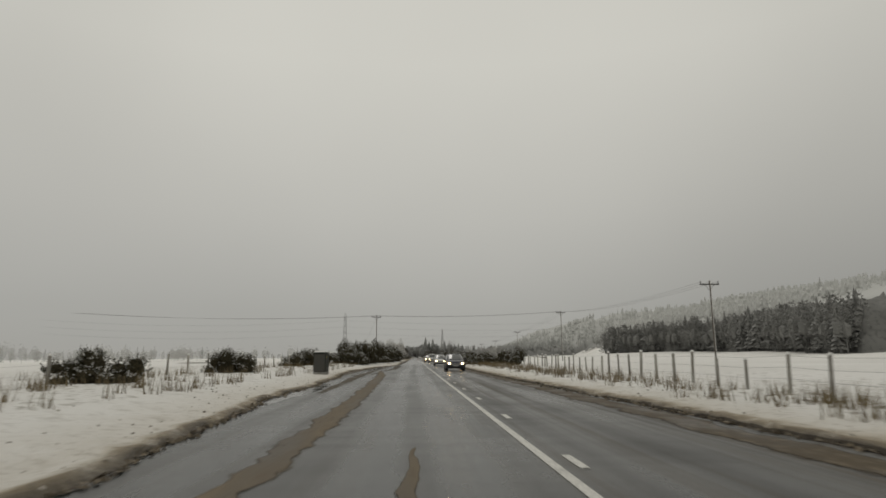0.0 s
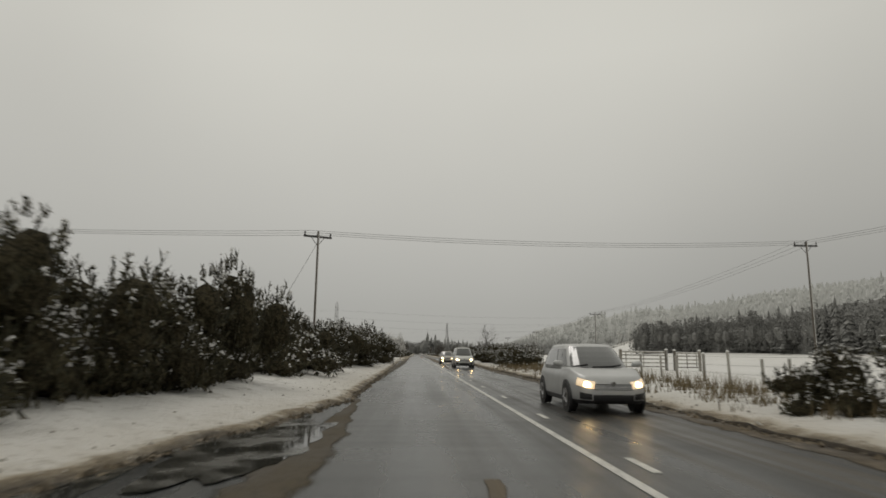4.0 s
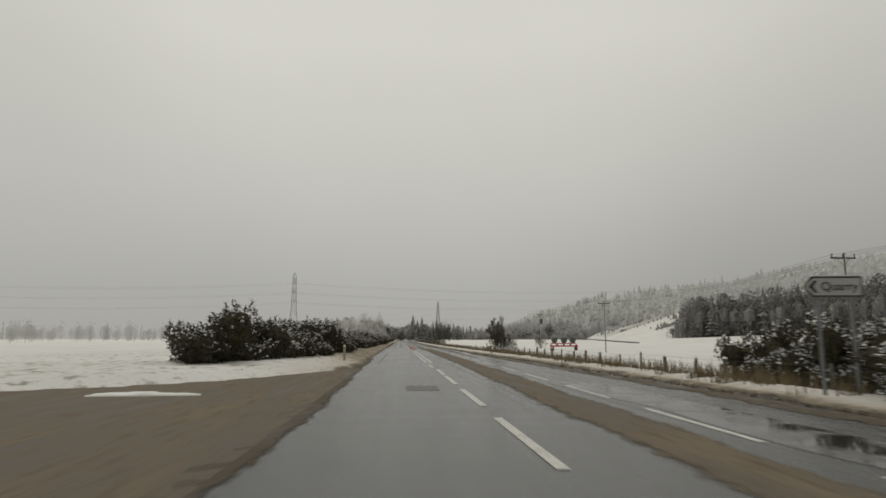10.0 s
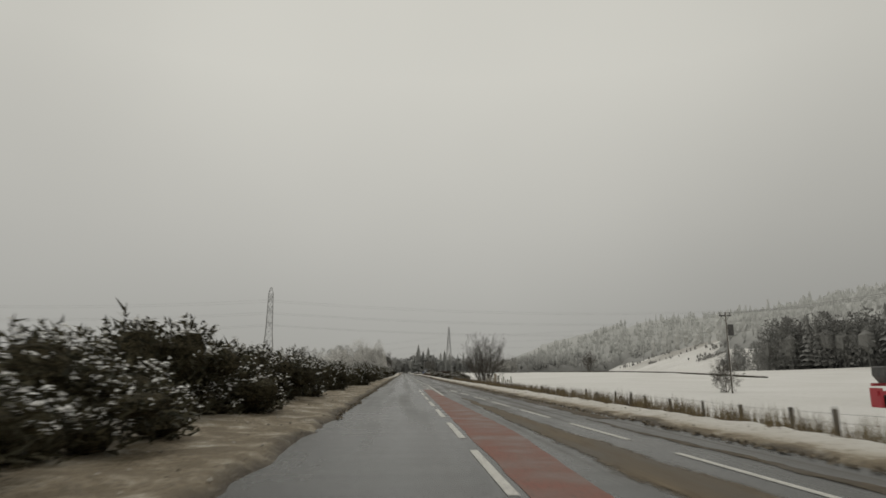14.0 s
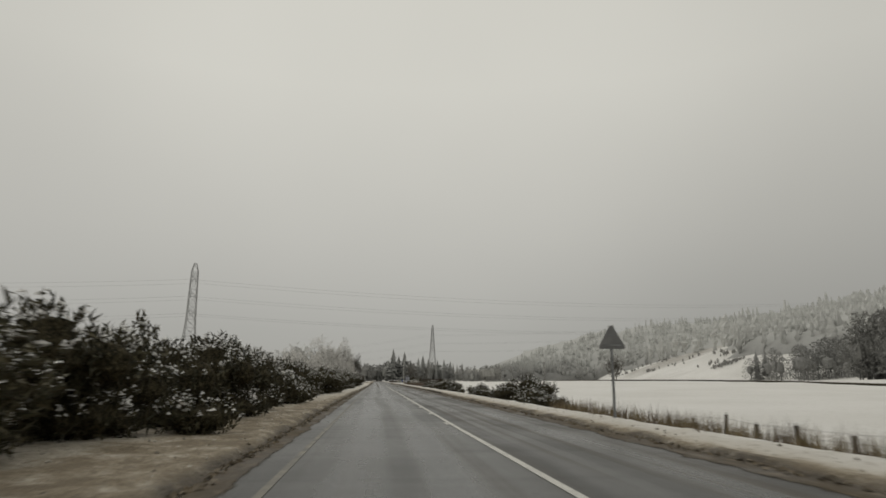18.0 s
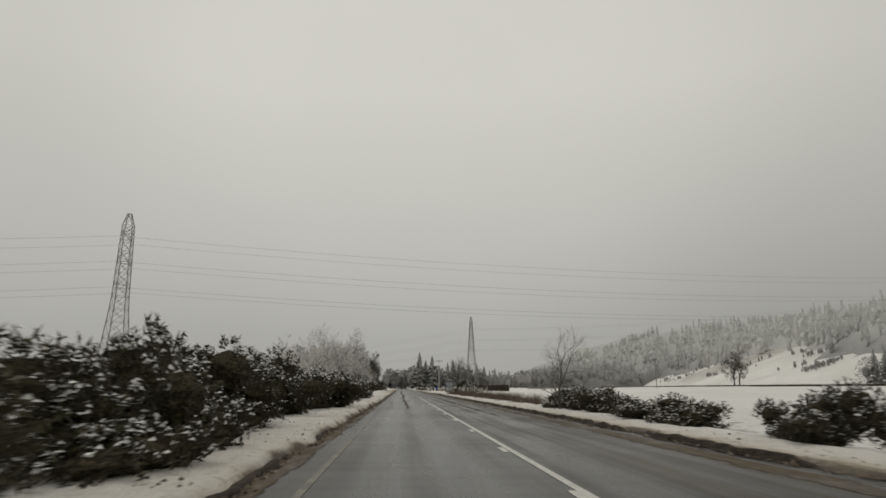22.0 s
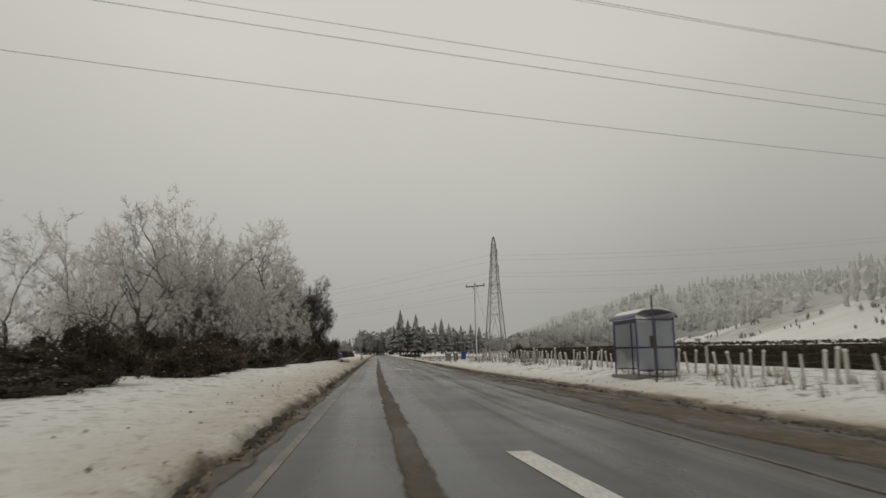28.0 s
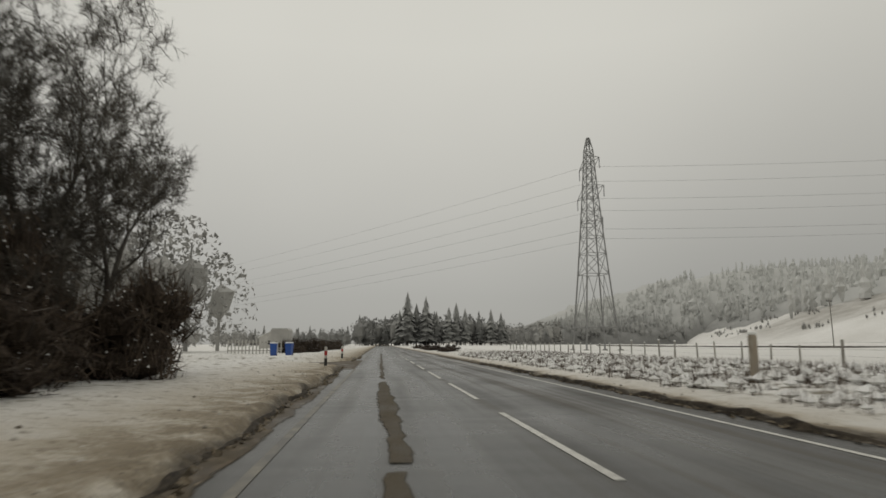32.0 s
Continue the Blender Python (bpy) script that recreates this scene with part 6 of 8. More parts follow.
def pylon(x, y, height, base, turn, label, taper, bays):
    """A lattice tower with three pairs of arms; taper gives its width against its height, bays the heights of its ties."""
    z = level(x, y)
    root = thing("pylon", label, "pylon", "pylons", at=(x, y, z - 0.2), turn=turn)
    half = lambda t: base / 2 * along(taper, t)
    cor = lambda t, i: Vector((half(t) * (1, -1, -1, 1)[i], half(t) * (1, 1, -1, -1)[i], t * height))
    for i in range(4):
        b = Build()
        b.loft([[cor(a, i) + Vector((dx, dy, 0)) * (0.15 - 0.07 * a) for dx, dy in ((1, 0), (0, 1), (-1, 0), (0, -1))] for a in bays])
        part("leg", b, PYLON_STEEL, root)
        b = Build()
        b.box(cor(0, i).x, cor(0, i).y, 0.15, 0.7, 0.7, 0.6, taper=0.8)
        part("footing", b, FOOTING, root, "concrete footing")
    for i in range(4):
        j = (i + 1) % 4
        for n, (a, c) in enumerate(zip(bays[:-1], bays[1:])):
            b = Build()
            if n == 1:
                m = (cor(c, i) + cor(c, j)) / 2
                b.tube(cor(a, i), m, 0.05, 0.05, 4, caps=False)
                b.tube(cor(a, j), m, 0.05, 0.05, 4, caps=False)
            elif n:
                b.tube(cor(a, i), cor(c, j), 0.048, 0.048, 4, caps=False)
                b.tube(cor(a, j), cor(c, i), 0.048, 0.048, 4, caps=False)
            b.tube(cor(c, i), cor(c, j), 0.05, 0.05, 4, caps=False)
            part("lattice", b, PYLON_STEEL, root)
    b = Build()
    w = half(bays[1]) + 0.35
    for k in range(4):
        p, q = Vector(((w, w), (-w, w), (-w, -w), (w, -w))[k]), Vector(((-w, w), (-w, -w), (w, -w), (w, w))[k])
        b.tube((p.x, p.y, bays[1] * height), (q.x, q.y, bays[1] * height), 0.05, 0.05, 4)
    part("climbing_guard", b, PYLON_STEEL, root)
    for t, reach in ((0.58, 4.2), (0.72, 5.0), (0.86, 3.8)):
        for s in (-1, 1):
            b = Build()
            tip = Vector((0, s * reach, t * height + 0.4))
            w = half(t)
            for k in (-1, 1):
                b.tube((k * w, s * w, t * height), tip, 0.06, 0.05, 4)
                b.tube((k * w * 0.7, s * w * 0.7, (t + 0.05) * height), tip, 0.05, 0.05, 4)
            part("crossarm", b, PYLON_STEEL, root)
            b = Build()
            for q in range(6):
                b.tube(tip - Vector((0, 0, 0.1 + 0.28 * q)), tip - Vector((0, 0, 0.3 + 0.28 * q)), 0.1, 0.05, 6)
            part("insulator", b, GALV, root)
    return root


FOOTING = material("footing_concrete", (0.3, 0.29, 0.27), 0.85, second=(0.2, 0.19, 0.18), scale=2)
pylon(-66, 588, 43.0, 6.6, 8, "tall grey lattice steel pylon beyond the gorse", [(0, 1.0), (0.5, 0.46), (0.93, 0.33), (1.0, 0.12)],
      [0, 0.08, 0.2, 0.3, 0.39, 0.46, 0.53, 0.6, 0.66, 0.72, 0.78, 0.84, 0.89, 0.93, 1.0])
pylon(32.5, 723.6, 33.4, 5.3, 4, "grey lattice steel pylon standing in the snowy field", [(0, 1.0), (0.37, 0.64), (0.73, 0.34), (0.94, 0.2), (1.0, 0.06)],
      [0, 0.11, 0.35, 0.445, 0.525, 0.595, 0.655, 0.71, 0.76, 0.805, 0.845, 0.88, 0.91, 0.94, 1.0])
span = thing("pylon_cables", "high-voltage cables strung across the road", "cables")
for zz, hi in ((24.0, 3.0), (30.0, 3.5), (36.0, 3.0)):
    for s in (-4.5, 4.5):
        b = Build()
        cable(b, (-66, 588 + s, zz), (240, 640 + s, zz + 4), 5.0, 0.022, 26)
        part("cable", b, CABLE, span)
        b = Build()
        cable(b, (-66, 588 + s, zz), (-330, 560 + s, zz), 5.0, 0.022, 16)
        part("cable", b, CABLE, span)
for zz in (18.0, 22.6, 27.5):
    for s in (-4, 4):
        b = Build()
        cable(b, (32.5 + s * 0.5, 723.6 + s, zz), (260, 690 + s, zz + 18), 5.0, 0.016, 22)
        part("cable", b, CABLE, span)
        b = Build()
        cable(b, (32.5 + s * 0.5, 723.6 + s, zz), (-220, 1010 + s, zz), 7.0, 0.016, 22)
        part("cable", b, CABLE, span)


# ---------------------------------------------------------------- fences
def fence(label, line_pts, spacing, h, seed, wires=3, snow=True, thick=0.06, jitter=0.04, tall_every=0, wood=POST_WOOD):
    root = thing("fence", label, "fence")
    r = random.Random(seed)
    posts = []
    for (xa, ya), (xb, yb) in zip(line_pts, line_pts[1:]):
        n = max(1, int(math.hypot(xb - xa, yb - ya) / spacing))
        for i in range(n):
            t = i / n
            posts.append((xa + (xb - xa) * t + r.uniform(-0.08, 0.08), ya + (yb - ya) * t + r.uniform(-0.3, 0.3)))
    shapes = []
    for k in range(4):
        b = Build()
        w = thick * r.uniform(0.8, 1.25)
        b.loft([[(w * c * (1 - 0.1 * j / 3), w * s * (1 - 0.1 * j / 3), -0.25 + (h + 0.25) * j / 3) for c, s in rod_profile(1, 7)] for j in range(4)])
        cap = Build()
        cap.loft([[(w * q * c, w * q * s, zz) for c, s in rod_profile(1, 7)] for q, zz in ((1.0, h), (1.2, h + 0.02), (0.9, h + 0.06), (0.2, h + 0.08))])
        shapes.append((b.mesh("post", wood), cap.mesh("snow_cap", SNOW)))
    tops = []
    for i, (x, y) in enumerate(posts):
        me, cap = shapes[r.randrange(4)]
        z = level(x, y)
        k = r.uniform(0.85, 1.12) * (1.3 if tall_every and i % tall_every == 0 else 1)
        m = Matrix.Translation((x, y, z)) @ Euler((r.uniform(-jitter, jitter), r.uniform(-jitter, jitter), r.uniform(0, 6))).to_matrix().to_4x4() @ Matrix.Diagonal((1, 1, k, 1))
        ob = part("post", me, None, root)
        ob.matrix_basis = m
        if snow and r.random() < 0.75:
            part("snow_cap", cap, None, ob)
        tops.append((x, y, z + h))
    for k in range(wires):
        b = Build()
        for p, q in zip(tops, tops[1:]):
            o = h * (0.06 + 0.3 * k)
            b.tube((p[0], p[1], p[2] - o), (q[0], q[1], q[2] - o), 0.004, 0.004, 3, caps=False)
        part("wire", b, GALV, root)
    return root


fence("weathered round-post stock fence along the snowy field", [(10.6, -20), (11.0, 25), (12.9, 62), (12.8, 82), (11.4, 112)], 1.9, 1.05, 1)
fence("post-and-wire fence beyond the lay-by", [(-13, -10), (-12.5, 40), (-12.2, 84)], 3.2, 1.1, 2)
fence("short dark fence posts above the ditch grass", [(11.2, 214), (10.2, 240), (9.9, 300), (10.3, 356)], 2.2, 0.66, 3, jitter=0.09, wood=DARK_POST)
fence("close-set leaning fence posts by the willow", [(10.6, 342), (10.3, 352), (10.6, 361)], 0.9, 1.15, 4, jitter=0.1, tall_every=7)
fence("broken fence posts beyond the willow", [(10.8, 368), (10.6, 384)], 1.6, 0.7, 5, jitter=0.1, wood=DARK_POST)
fence("weedy post fence along the far verge", [(10.4, 515), (10.0, 552)], 1.3, 0.92, 6, jitter=0.12, tall_every=9, thick=0.042, wood=PALE_POST)
fence("close-set snow-capped fence posts in front of the hedge", [(12.2, 566), (12.4, 600), (12.6, 626)], 0.72, 0.78, 7, jitter=0.15, tall_every=9, thick=0.05, wood=PALE_POST)
fence("stock fence running off round the pylon field", [(21.0, 646.8), (21.2, 660), (21.5, 700), (22.5, 740)], 2.6, 1.05, 8, jitter=0.03)


def field_gate(x, y, turn, width, label, posts=2, tall=1.0):
    root = thing("field_gate", label, "gate", at=(x, y, level(x, y)), turn=turn)
    root.matrix_world = root.matrix_world @ Matrix.Diagonal((1, 1, tall, 1))
    for k in range(posts):
        b = Build()
        w = width * k / (posts - 1)
        b.loft([[(w + c * 0.1, s * 0.1, zz) for c, s in rod_profile(1, 8)] for zz in (-0.3, 0.6, 1.35)])
        part("gatepost", b, POST_WOOD, root)
        b = Build()
        b.loft([[(w + c * 0.11 * q, s * 0.11 * q, zz) for c, s in rod_profile(1, 8)] for q, zz in ((1, 1.35), (1.05, 1.4), (0.3, 1.45))])
        part("snow_cap", b, SNOW, root)
    for k, zz in enumerate((0.25, 0.5, 0.75, 1.0, 1.2)):
        b = Build()
        b.box(width / 2, 0, zz, width - 0.2, 0.03, 0.07)
        part("rail", b, POST_WOOD, root)
    for k in (0.12, 0.5, 0.88):
        b = Build()
        b.box(width * k, 0.025, 0.72, 0.06, 0.03, 1.1)
        part("stile", b, POST_WOOD, root)
    b = Build()
    b.box(width / 2, 0, 1.255, width - 0.24, 0.05, 0.04)
    part("snow_line", b, SNOW, root)


field_gate(13.2, 118.5, 16, 3.6, "grey five-bar field gate between round posts")
field_gate(17.2, 119.4, 10, 1.9, "short rail panel beside the field gate")
field_gate(12.2, 608.4, -88, 4.6, "weathered field gate in the roadside fence", tall=0.7)


def grass_tufts(name, label, spots, rng, blades=14, h=0.45, mat=GRASS):
    v, f = [], []
    for x, y in spots:
        z = level(x, y) - 0.03
        for i in range(blades):
            a = rng.uniform(0, 6.28)
            o = Vector((x + rng.normal(0, 0.14), y + rng.normal(0, 0.14), z))
            e = Vector((math.cos(a) * 0.35, math.sin(a) * 0.35, 1)).normalized() * h * rng.uniform(0.3, 1.5)
            s = Vector((-math.sin(a), math.cos(a), 0)) * 0.014
            k = len(v)
            v += [tuple(o - s), tuple(o + s), tuple(o + e)]
            f.append((k, k + 1, k + 2))
    tagged(new(name, mesh_of(name, v, f, mat)), label, "grass", kind="stuff")


rng = np.random.default_rng(41)
spots = [(along([(85, 9.5), (140, 9.0)], y) + rng.normal(0, 1.0), y) for y in rng.uniform(85, 140, 420)]
spots += [(along([(214, 10.2), (300, 9.3), (345, 9.6), (395, 9.6)], y) + rng.normal(0, 0.55), y) for y in rng.uniform(214, 395, 1500)]
spots += [(along([(40, 9.6), (85, 9.6)], y) + rng.normal(0, 0.8), y) for y in rng.uniform(-10, 85, 420)]
spots += [(rng.uniform(10.5, 13), y) for y in rng.uniform(556, 628, 70)]
spots += [(min(-7.2, -10 + rng.normal(0, 2.5)), y) for y in rng.uniform(0, 85, 300)]
spots += [(rng.normal(-4.0, 0.35), rng.normal(634.6, 0.9)) for k in range(22)]
grass_tufts("dead_grass", "tufts of dead winter grass poking through snow", spots, rng)

spots = [(along([(484, 10.0), (552, 9.6)], y) + rng.normal(0, 0.42), y) for y in rng.uniform(484, 556, 850) if noise.noise((y * 0.35, 2.0, 0)) > -0.25]
spots += [(along([(330, 9.9), (345, 9.9), (395, 9.9)], y) + rng.normal(0, 0.35), y) for y in rng.uniform(300, 395, 700) if noise.noise((y * 0.3, 5.0, 0)) > -0.1]
spots += [(rng.normal(11.2, 0.5), y) for y in rng.uniform(556, 628, 50)]
grass_tufts("dead_weeds", "dense dark red-brown dead weeds along the fence", spots, rng, 12, 0.6, WEED)

# ---------------------------------------------------------------- ragged slush ridges along both edges
RIDGE = foliage_material("dirty_slush_ridge", (0.045, 0.037, 0.027), (0.16, 0.13, 0.09), 0.5)
pts = []
for y in np.concatenate([rng.uniform(-20, 125, 3000), rng.uniform(300, 700, 8000)]):
    le = along(LEFT_EDGE, y) + 0.22 * noise.noise((y * 0.55, 1.7, 0)) + 0.12 * noise.noise((y * 1.9, 4.2, 0))
    if not 198 < y < 226 and not 670 < y < 682:
        pts.append((le - 0.02 + rng.normal(0, 0.06), y, 0.015))
for y in rng.uniform(-20, 700, 11000):
    re = along(RIGHT_EDGE, y) + 0.22 * noise.noise((y * 0.5, 8.1, 0)) + 0.12 * noise.noise((y * 1.7, 2.2, 0))
    if not 629 < y < 639:
        pts.append((re + 0.02 + rng.normal(0, 0.09), y, 0.02))
ridge = new("slush_ridge", flecks(rng, [np.array(p) for p in pts], 0.06).mesh("slush_ridge", RIDGE))


def soil_bank(y0, y1, side, seed, tall=0.2, gap=-0.55):
    """A broken lip of black soil between the road and the verge snow."""
    table = LEFT_EDGE if side < 0 else RIGHT_EDGE
    verts, faces = [], []
    ys = np.arange(y0, y1, 0.22)
    for y in ys:
        y = float(y)
        if side < 0:
            e = along(table, y) + 0.22 * noise.noise((y * 0.55, 1.7, 0)) + 0.12 * noise.noise((y * 1.9, 4.2, 0))
        else:
            e = along(table, y) + 0.22 * noise.noise((y * 0.5, 8.1, 0)) + 0.12 * noise.noise((y * 1.7, 2.2, 0))
        k = smooth(gap, gap + 0.4, noise.noise((y * 0.21, seed, 0))) * smooth(y0, y0 + 3, y) * (1 - smooth(y1 - 3, y1, y))
        k *= 0.75 + 0.5 * noise.noise((y * 1.4, seed, 4))
        for o, h in ((-0.04, -0.02), (0.02, 0.06), (0.05, 0.16), (0.10, 0.19), (0.2, 0.15), (0.3, -0.05)):
            w = 0.05 * noise.noise((y * 2.6, o * 9, seed))
            verts.append((e + side * (o + w), y, -0.03 + (h * tall / 0.19 + 0.03) * k + 0.025 * noise.noise((y * 3.1, o * 7, seed + 2)) * k))
    for a in range(len(ys) - 1):
        for c in range(5):
            q = a * 6 + c
            faces.append((q, q + 1, q + 7, q + 6) if side > 0 else (q, q + 6, q + 7, q + 1))
    ob = new("soil_bank", mesh_of("soil_bank", verts, faces, PEAT, True))
    tagged(ob, "broken edge of black soil under the verge snow", "soil", kind="structure")


soil_bank(425, 566, 1, 3.0, 0.22)
soil_bank(600, 629, 1, 4.0, 0.13)
soil_bank(640, 676, 1, 5.0, 0.18)
soil_bank(-10, 130, 1, 6.0, 0.1)
soil_bank(440, 668, -1, 7.0, 0.14, -0.2)
tagged(ridge, "ragged ridge of dirty slush along the road edges", "slush", kind="stuff")

# snowed-over tussocks on the rough verge by the pylon field, and clods on the verges
rng = np.random.default_rng(51)
pts = []
for i in range(6000):
    y = rng.uniform(-10, 690)
    o = abs(rng.normal(0.3, 1.4)) + 0.15
    x = along(LEFT_EDGE, y) - o if i % 2 else along(RIGHT_EDGE, y) + o
    if (x < 0 and mouth(o, y) < 0.05) or (x > 0 and drive(o, y) < 0.05):
        pts.append(np.array((x, y, level(x, y))))
clods = new("snow_clods", lumps(rng, pts, 0.034, 0.7).mesh("snow_clods", SNOW_CLOD))
tagged(clods, "thrown clods of gritty snow on the verges", "snow", kind="stuff")
pts, leaf = [], []
for i in range(1500):
    x, y = rng.uniform(8.4, 17.5), rng.uniform(643, 700)
    pts.append(np.array((x, y, level(x, y) + 0.08)))
tuss = new("snowy_tussocks", lumps(rng, pts, 0.2, 0.55).mesh("snowy_tussocks", SNOW))
tagged(tuss, "low tussocks buried in wet snow", "snow", kind="stuff")
grass_tufts("rough_grass", "dark rough grass between snowy tussocks", [(p[0] + rng.normal(0, 0.2), p[1] + rng.normal(0, 0.2)) for p in pts], rng, 15, 0.3, WEED)


# ---------------------------------------------------------------- signs, posts, bins and shelter
def triangle_sign(x, y):
    z = level(x, y)
    root = thing("warning_sign", "triangular warning sign seen from its grey back", "road sign", at=(x, y, z))
    b = Build()
    b.tube((0, 0, -0.3), (0, 0, 2.95), 0.045, 0.045, 10)
    part("post", b, GALV, root)
    b = Build()
    pts = [(-0.43, 2.32), (0.43, 2.32), (0.47, 2.4), (0.05, 3.12), (-0.05, 3.12), (-0.47, 2.4)]
    b.loft([[(px, -0.055, pz) for px, pz in pts], [(px, -0.075, pz) for px, pz in pts]])
    part("plate", b, SIGN_BACK, root)
    for zz, w in ((2.45, 0.62), (2.8, 0.3)):
        b = Build()
        b.box(0, -0.085, zz, w, 0.02, 0.05)
        part("channel", b, GALV, root)


triangle_sign(8.1, 383.1)


SIGN_FACE = paint_material("grey_white_sign_face", (0.40, 0.40, 0.385), 0.45)
SIGN_BLACK = paint_material("black_sign_lettering", (0.02, 0.02, 0.02), 0.5)


def lettering(word, size, mat, parent):
    """A word as a flat mesh, upright, facing -y."""
    cu = bpy.data.curves.new("lettering", "FONT")
    cu.body, cu.size, cu.align_x, cu.align_y, cu.extrude, cu.offset = word, size, "CENTER", "CENTER", 0.002, 0.004
    tmp = bpy.data.objects.new("lettering_source", cu)
    me = bpy.data.meshes.new_from_object(tmp)
    bpy.data.objects.remove(tmp)
    me.materials.clear()
    me.materials.append(mat)
    me.transform(Euler((radians(90), 0, 0)).to_matrix().to_4x4())
    return part("lettering", me, None, parent, "black lettering reading Quarry")


def board_sign(x, y, top):
    z = level(x, y)
    root = thing("direction_sign", "white black-bordered Quarry arrow sign on two grey posts", "road sign", at=(x, y, z), turn=-8)
    mid, w, h = top - z - 0.24, 1.3, 0.48
    for k in (-0.34, 0.40):
        b = Build()
        b.tube((k, 0, -0.3), (k, 0, mid + 0.2), 0.045, 0.045, 10)
        part("post", b, GALV, root)

    def outline(inset):
        """A board that comes to a blunt point on one side."""
        a, c = w / 2 - inset, h / 2 - inset
        r = 0.05 - inset * 0.5
        pts = [(-a + 0.17, -c), (a - r, -c)] + [(a - r + r * math.sin(q), -c + r - r * math.cos(q)) for q in (0.5, 1.1, 1.57)]
        pts += [(a, c - r)] + [(a - r + r * math.cos(q), c - r + r * math.sin(q)) for q in (0.5, 1.1, 1.57)]
        return pts + [(-a + 0.17, c), (-a + 0.02, 0.06), (-a, 0.0), (-a + 0.02, -0.06)]

    b = Build()
    b.loft([[(px, yy, mid + pz) for px, pz in outline(0)] for yy in (-0.046, -0.07)])
    plate = part("plate", b, SIGN_FACE, root)
    outer, inner = outline(0.006), outline(0.046)
    n = len(outer)
    b = Build()
    b.add([(px, -0.074, mid + pz) for px, pz in outer + inner] + [(px, -0.069, mid + pz) for px, pz in outer + inner],
          [(i, (i + 1) % n, n + (i + 1) % n, n + i) for i in range(n)] + [((i + 1) % n, i, 2 * n + i, 2 * n + (i + 1) % n) for i in range(n)])
    part("border", b, SIGN_BLACK, plate, "black border line")
    b = Build()
    b.loft([[(px, yy, mid + pz) for px, pz in ((-0.54, 0.0), (-0.42, 0.14), (-0.34, 0.14), (-0.43, 0.0), (-0.34, -0.14), (-0.42, -0.14))] for yy in (-0.069, -0.075)])
    part("chevron", b, SIGN_BLACK, plate, "black chevron pointing along the turning")
    text = lettering("Quarry", 0.27, SIGN_BLACK, plate)
    text.matrix_basis = pose(0.13, -0.075, mid)
    for zz in (mid - 0.13, mid + 0.13):
        b = Build()
        b.box(0.03, -0.04, zz, 1.05, 0.02, 0.05)
        part("channel", b, GALV, root)
    b = Build()
    b.loft([[(px, -0.056 + yy, mid + 0.242 + pz) for px, pz in ((-0.44, 0), (0.58, 0), (0.5, 0.03), (-0.41, 0.025))] for yy in (-0.02, 0.02)])
    part("snow_line", b, SNOW, root)


board_sign(9.7, 214.3, 2.77)
MARKER_WHITE = paint_material("dirty_white_plastic", (0.55, 0.54, 0.50), 0.5)
MARKER_RED = paint_material("red_reflector", (0.45, 0.03, 0.03), 0.3)
MARKER_BLACK = paint_material("black_plastic", (0.02, 0.02, 0.02), 0.5)
FADED_WOOD = material("faded_post", (0.36, 0.31, 0.24), 0.8, second=(0.24, 0.21, 0.17), scale=5, stretch=(1, 1, 0.2), third=(0.45, 0.42, 0.37), fine=9)


def marker(x, y, h, label, w=0.075, mat=FADED_WOOD, banded=False, snow=True):
    z = level(x, y)
    root = thing("marker_post", label, "bollard", "marker posts", at=(x, y, z))
    b = Build()
    b.loft([[(w * c, w * s * 0.8, zz) for c, s in rod_profile(1, 8)] for zz in (-0.25, 0.3, h - 0.04)] + [[(w * 0.8 * c, w * 0.64 * s, h) for c, s in rod_profile(1, 8)]])
    part("shaft", b, mat, root)
    if banded:
        b = Build()
        b.loft([[(w * 1.06 * c, w * 0.86 * s, zz) for c, s in rod_profile(1, 8)] for zz in (h * 0.55, h * 0.78)])
        part("band", b, MARKER_RED, root, "red reflective band")
        b = Build()
        b.loft([[(w * 1.08 * c, w * 0.9 * s, zz) for c, s in rod_profile(1, 8)] for zz in (0.02, h * 0.4)])
        part("base", b, MARKER_BLACK, root, "black lower half")
    if snow:
        b = Build()
        b.loft([[(w * q * c, w * q * s * 0.8, zz) for c, s in rod_profile(1, 8)] for q, zz in ((0.8, h), (1.05, h + 0.03), (0.8, h + 0.08), (0.2, h + 0.1))])
        part("snow_cap", b, SNOW, root)


marker(-3.05, 193.0, 0.72, "stubby pale marker post in snow at the junction")
marker(-3.2, 236.5, 0.75, "stubby pale marker post in snow at the junction")
marker(-8.5, 201.0, 0.5, "short marker post beside the side road")
marker(9.4, 630.0, 1.05, "round faded wooden post with a snow cap by the drive", 0.09)
marker(10.5, 650.0, 1.3, "round faded wooden post with a snow cap by the verge", 0.13)
marker(8.6, 628.2, 0.5, "small leaning peg in the snowy verge", 0.04, snow=False)
marker(-2.6, 666.5, 1.0, "black and white marker bollard with a red band", 0.075, MARKER_WHITE, True, False)
marker(-2.8, 684.0, 1.0, "black and white marker bollard with a red band", 0.075, MARKER_WHITE, True, False)
marker(-10.9, 508.5, 0.8, "short pale post in the snowy verge", 0.05)
marker(10.0, 349.0, 1.5, "tall square gatepost with a thick snow cap", 0.13)


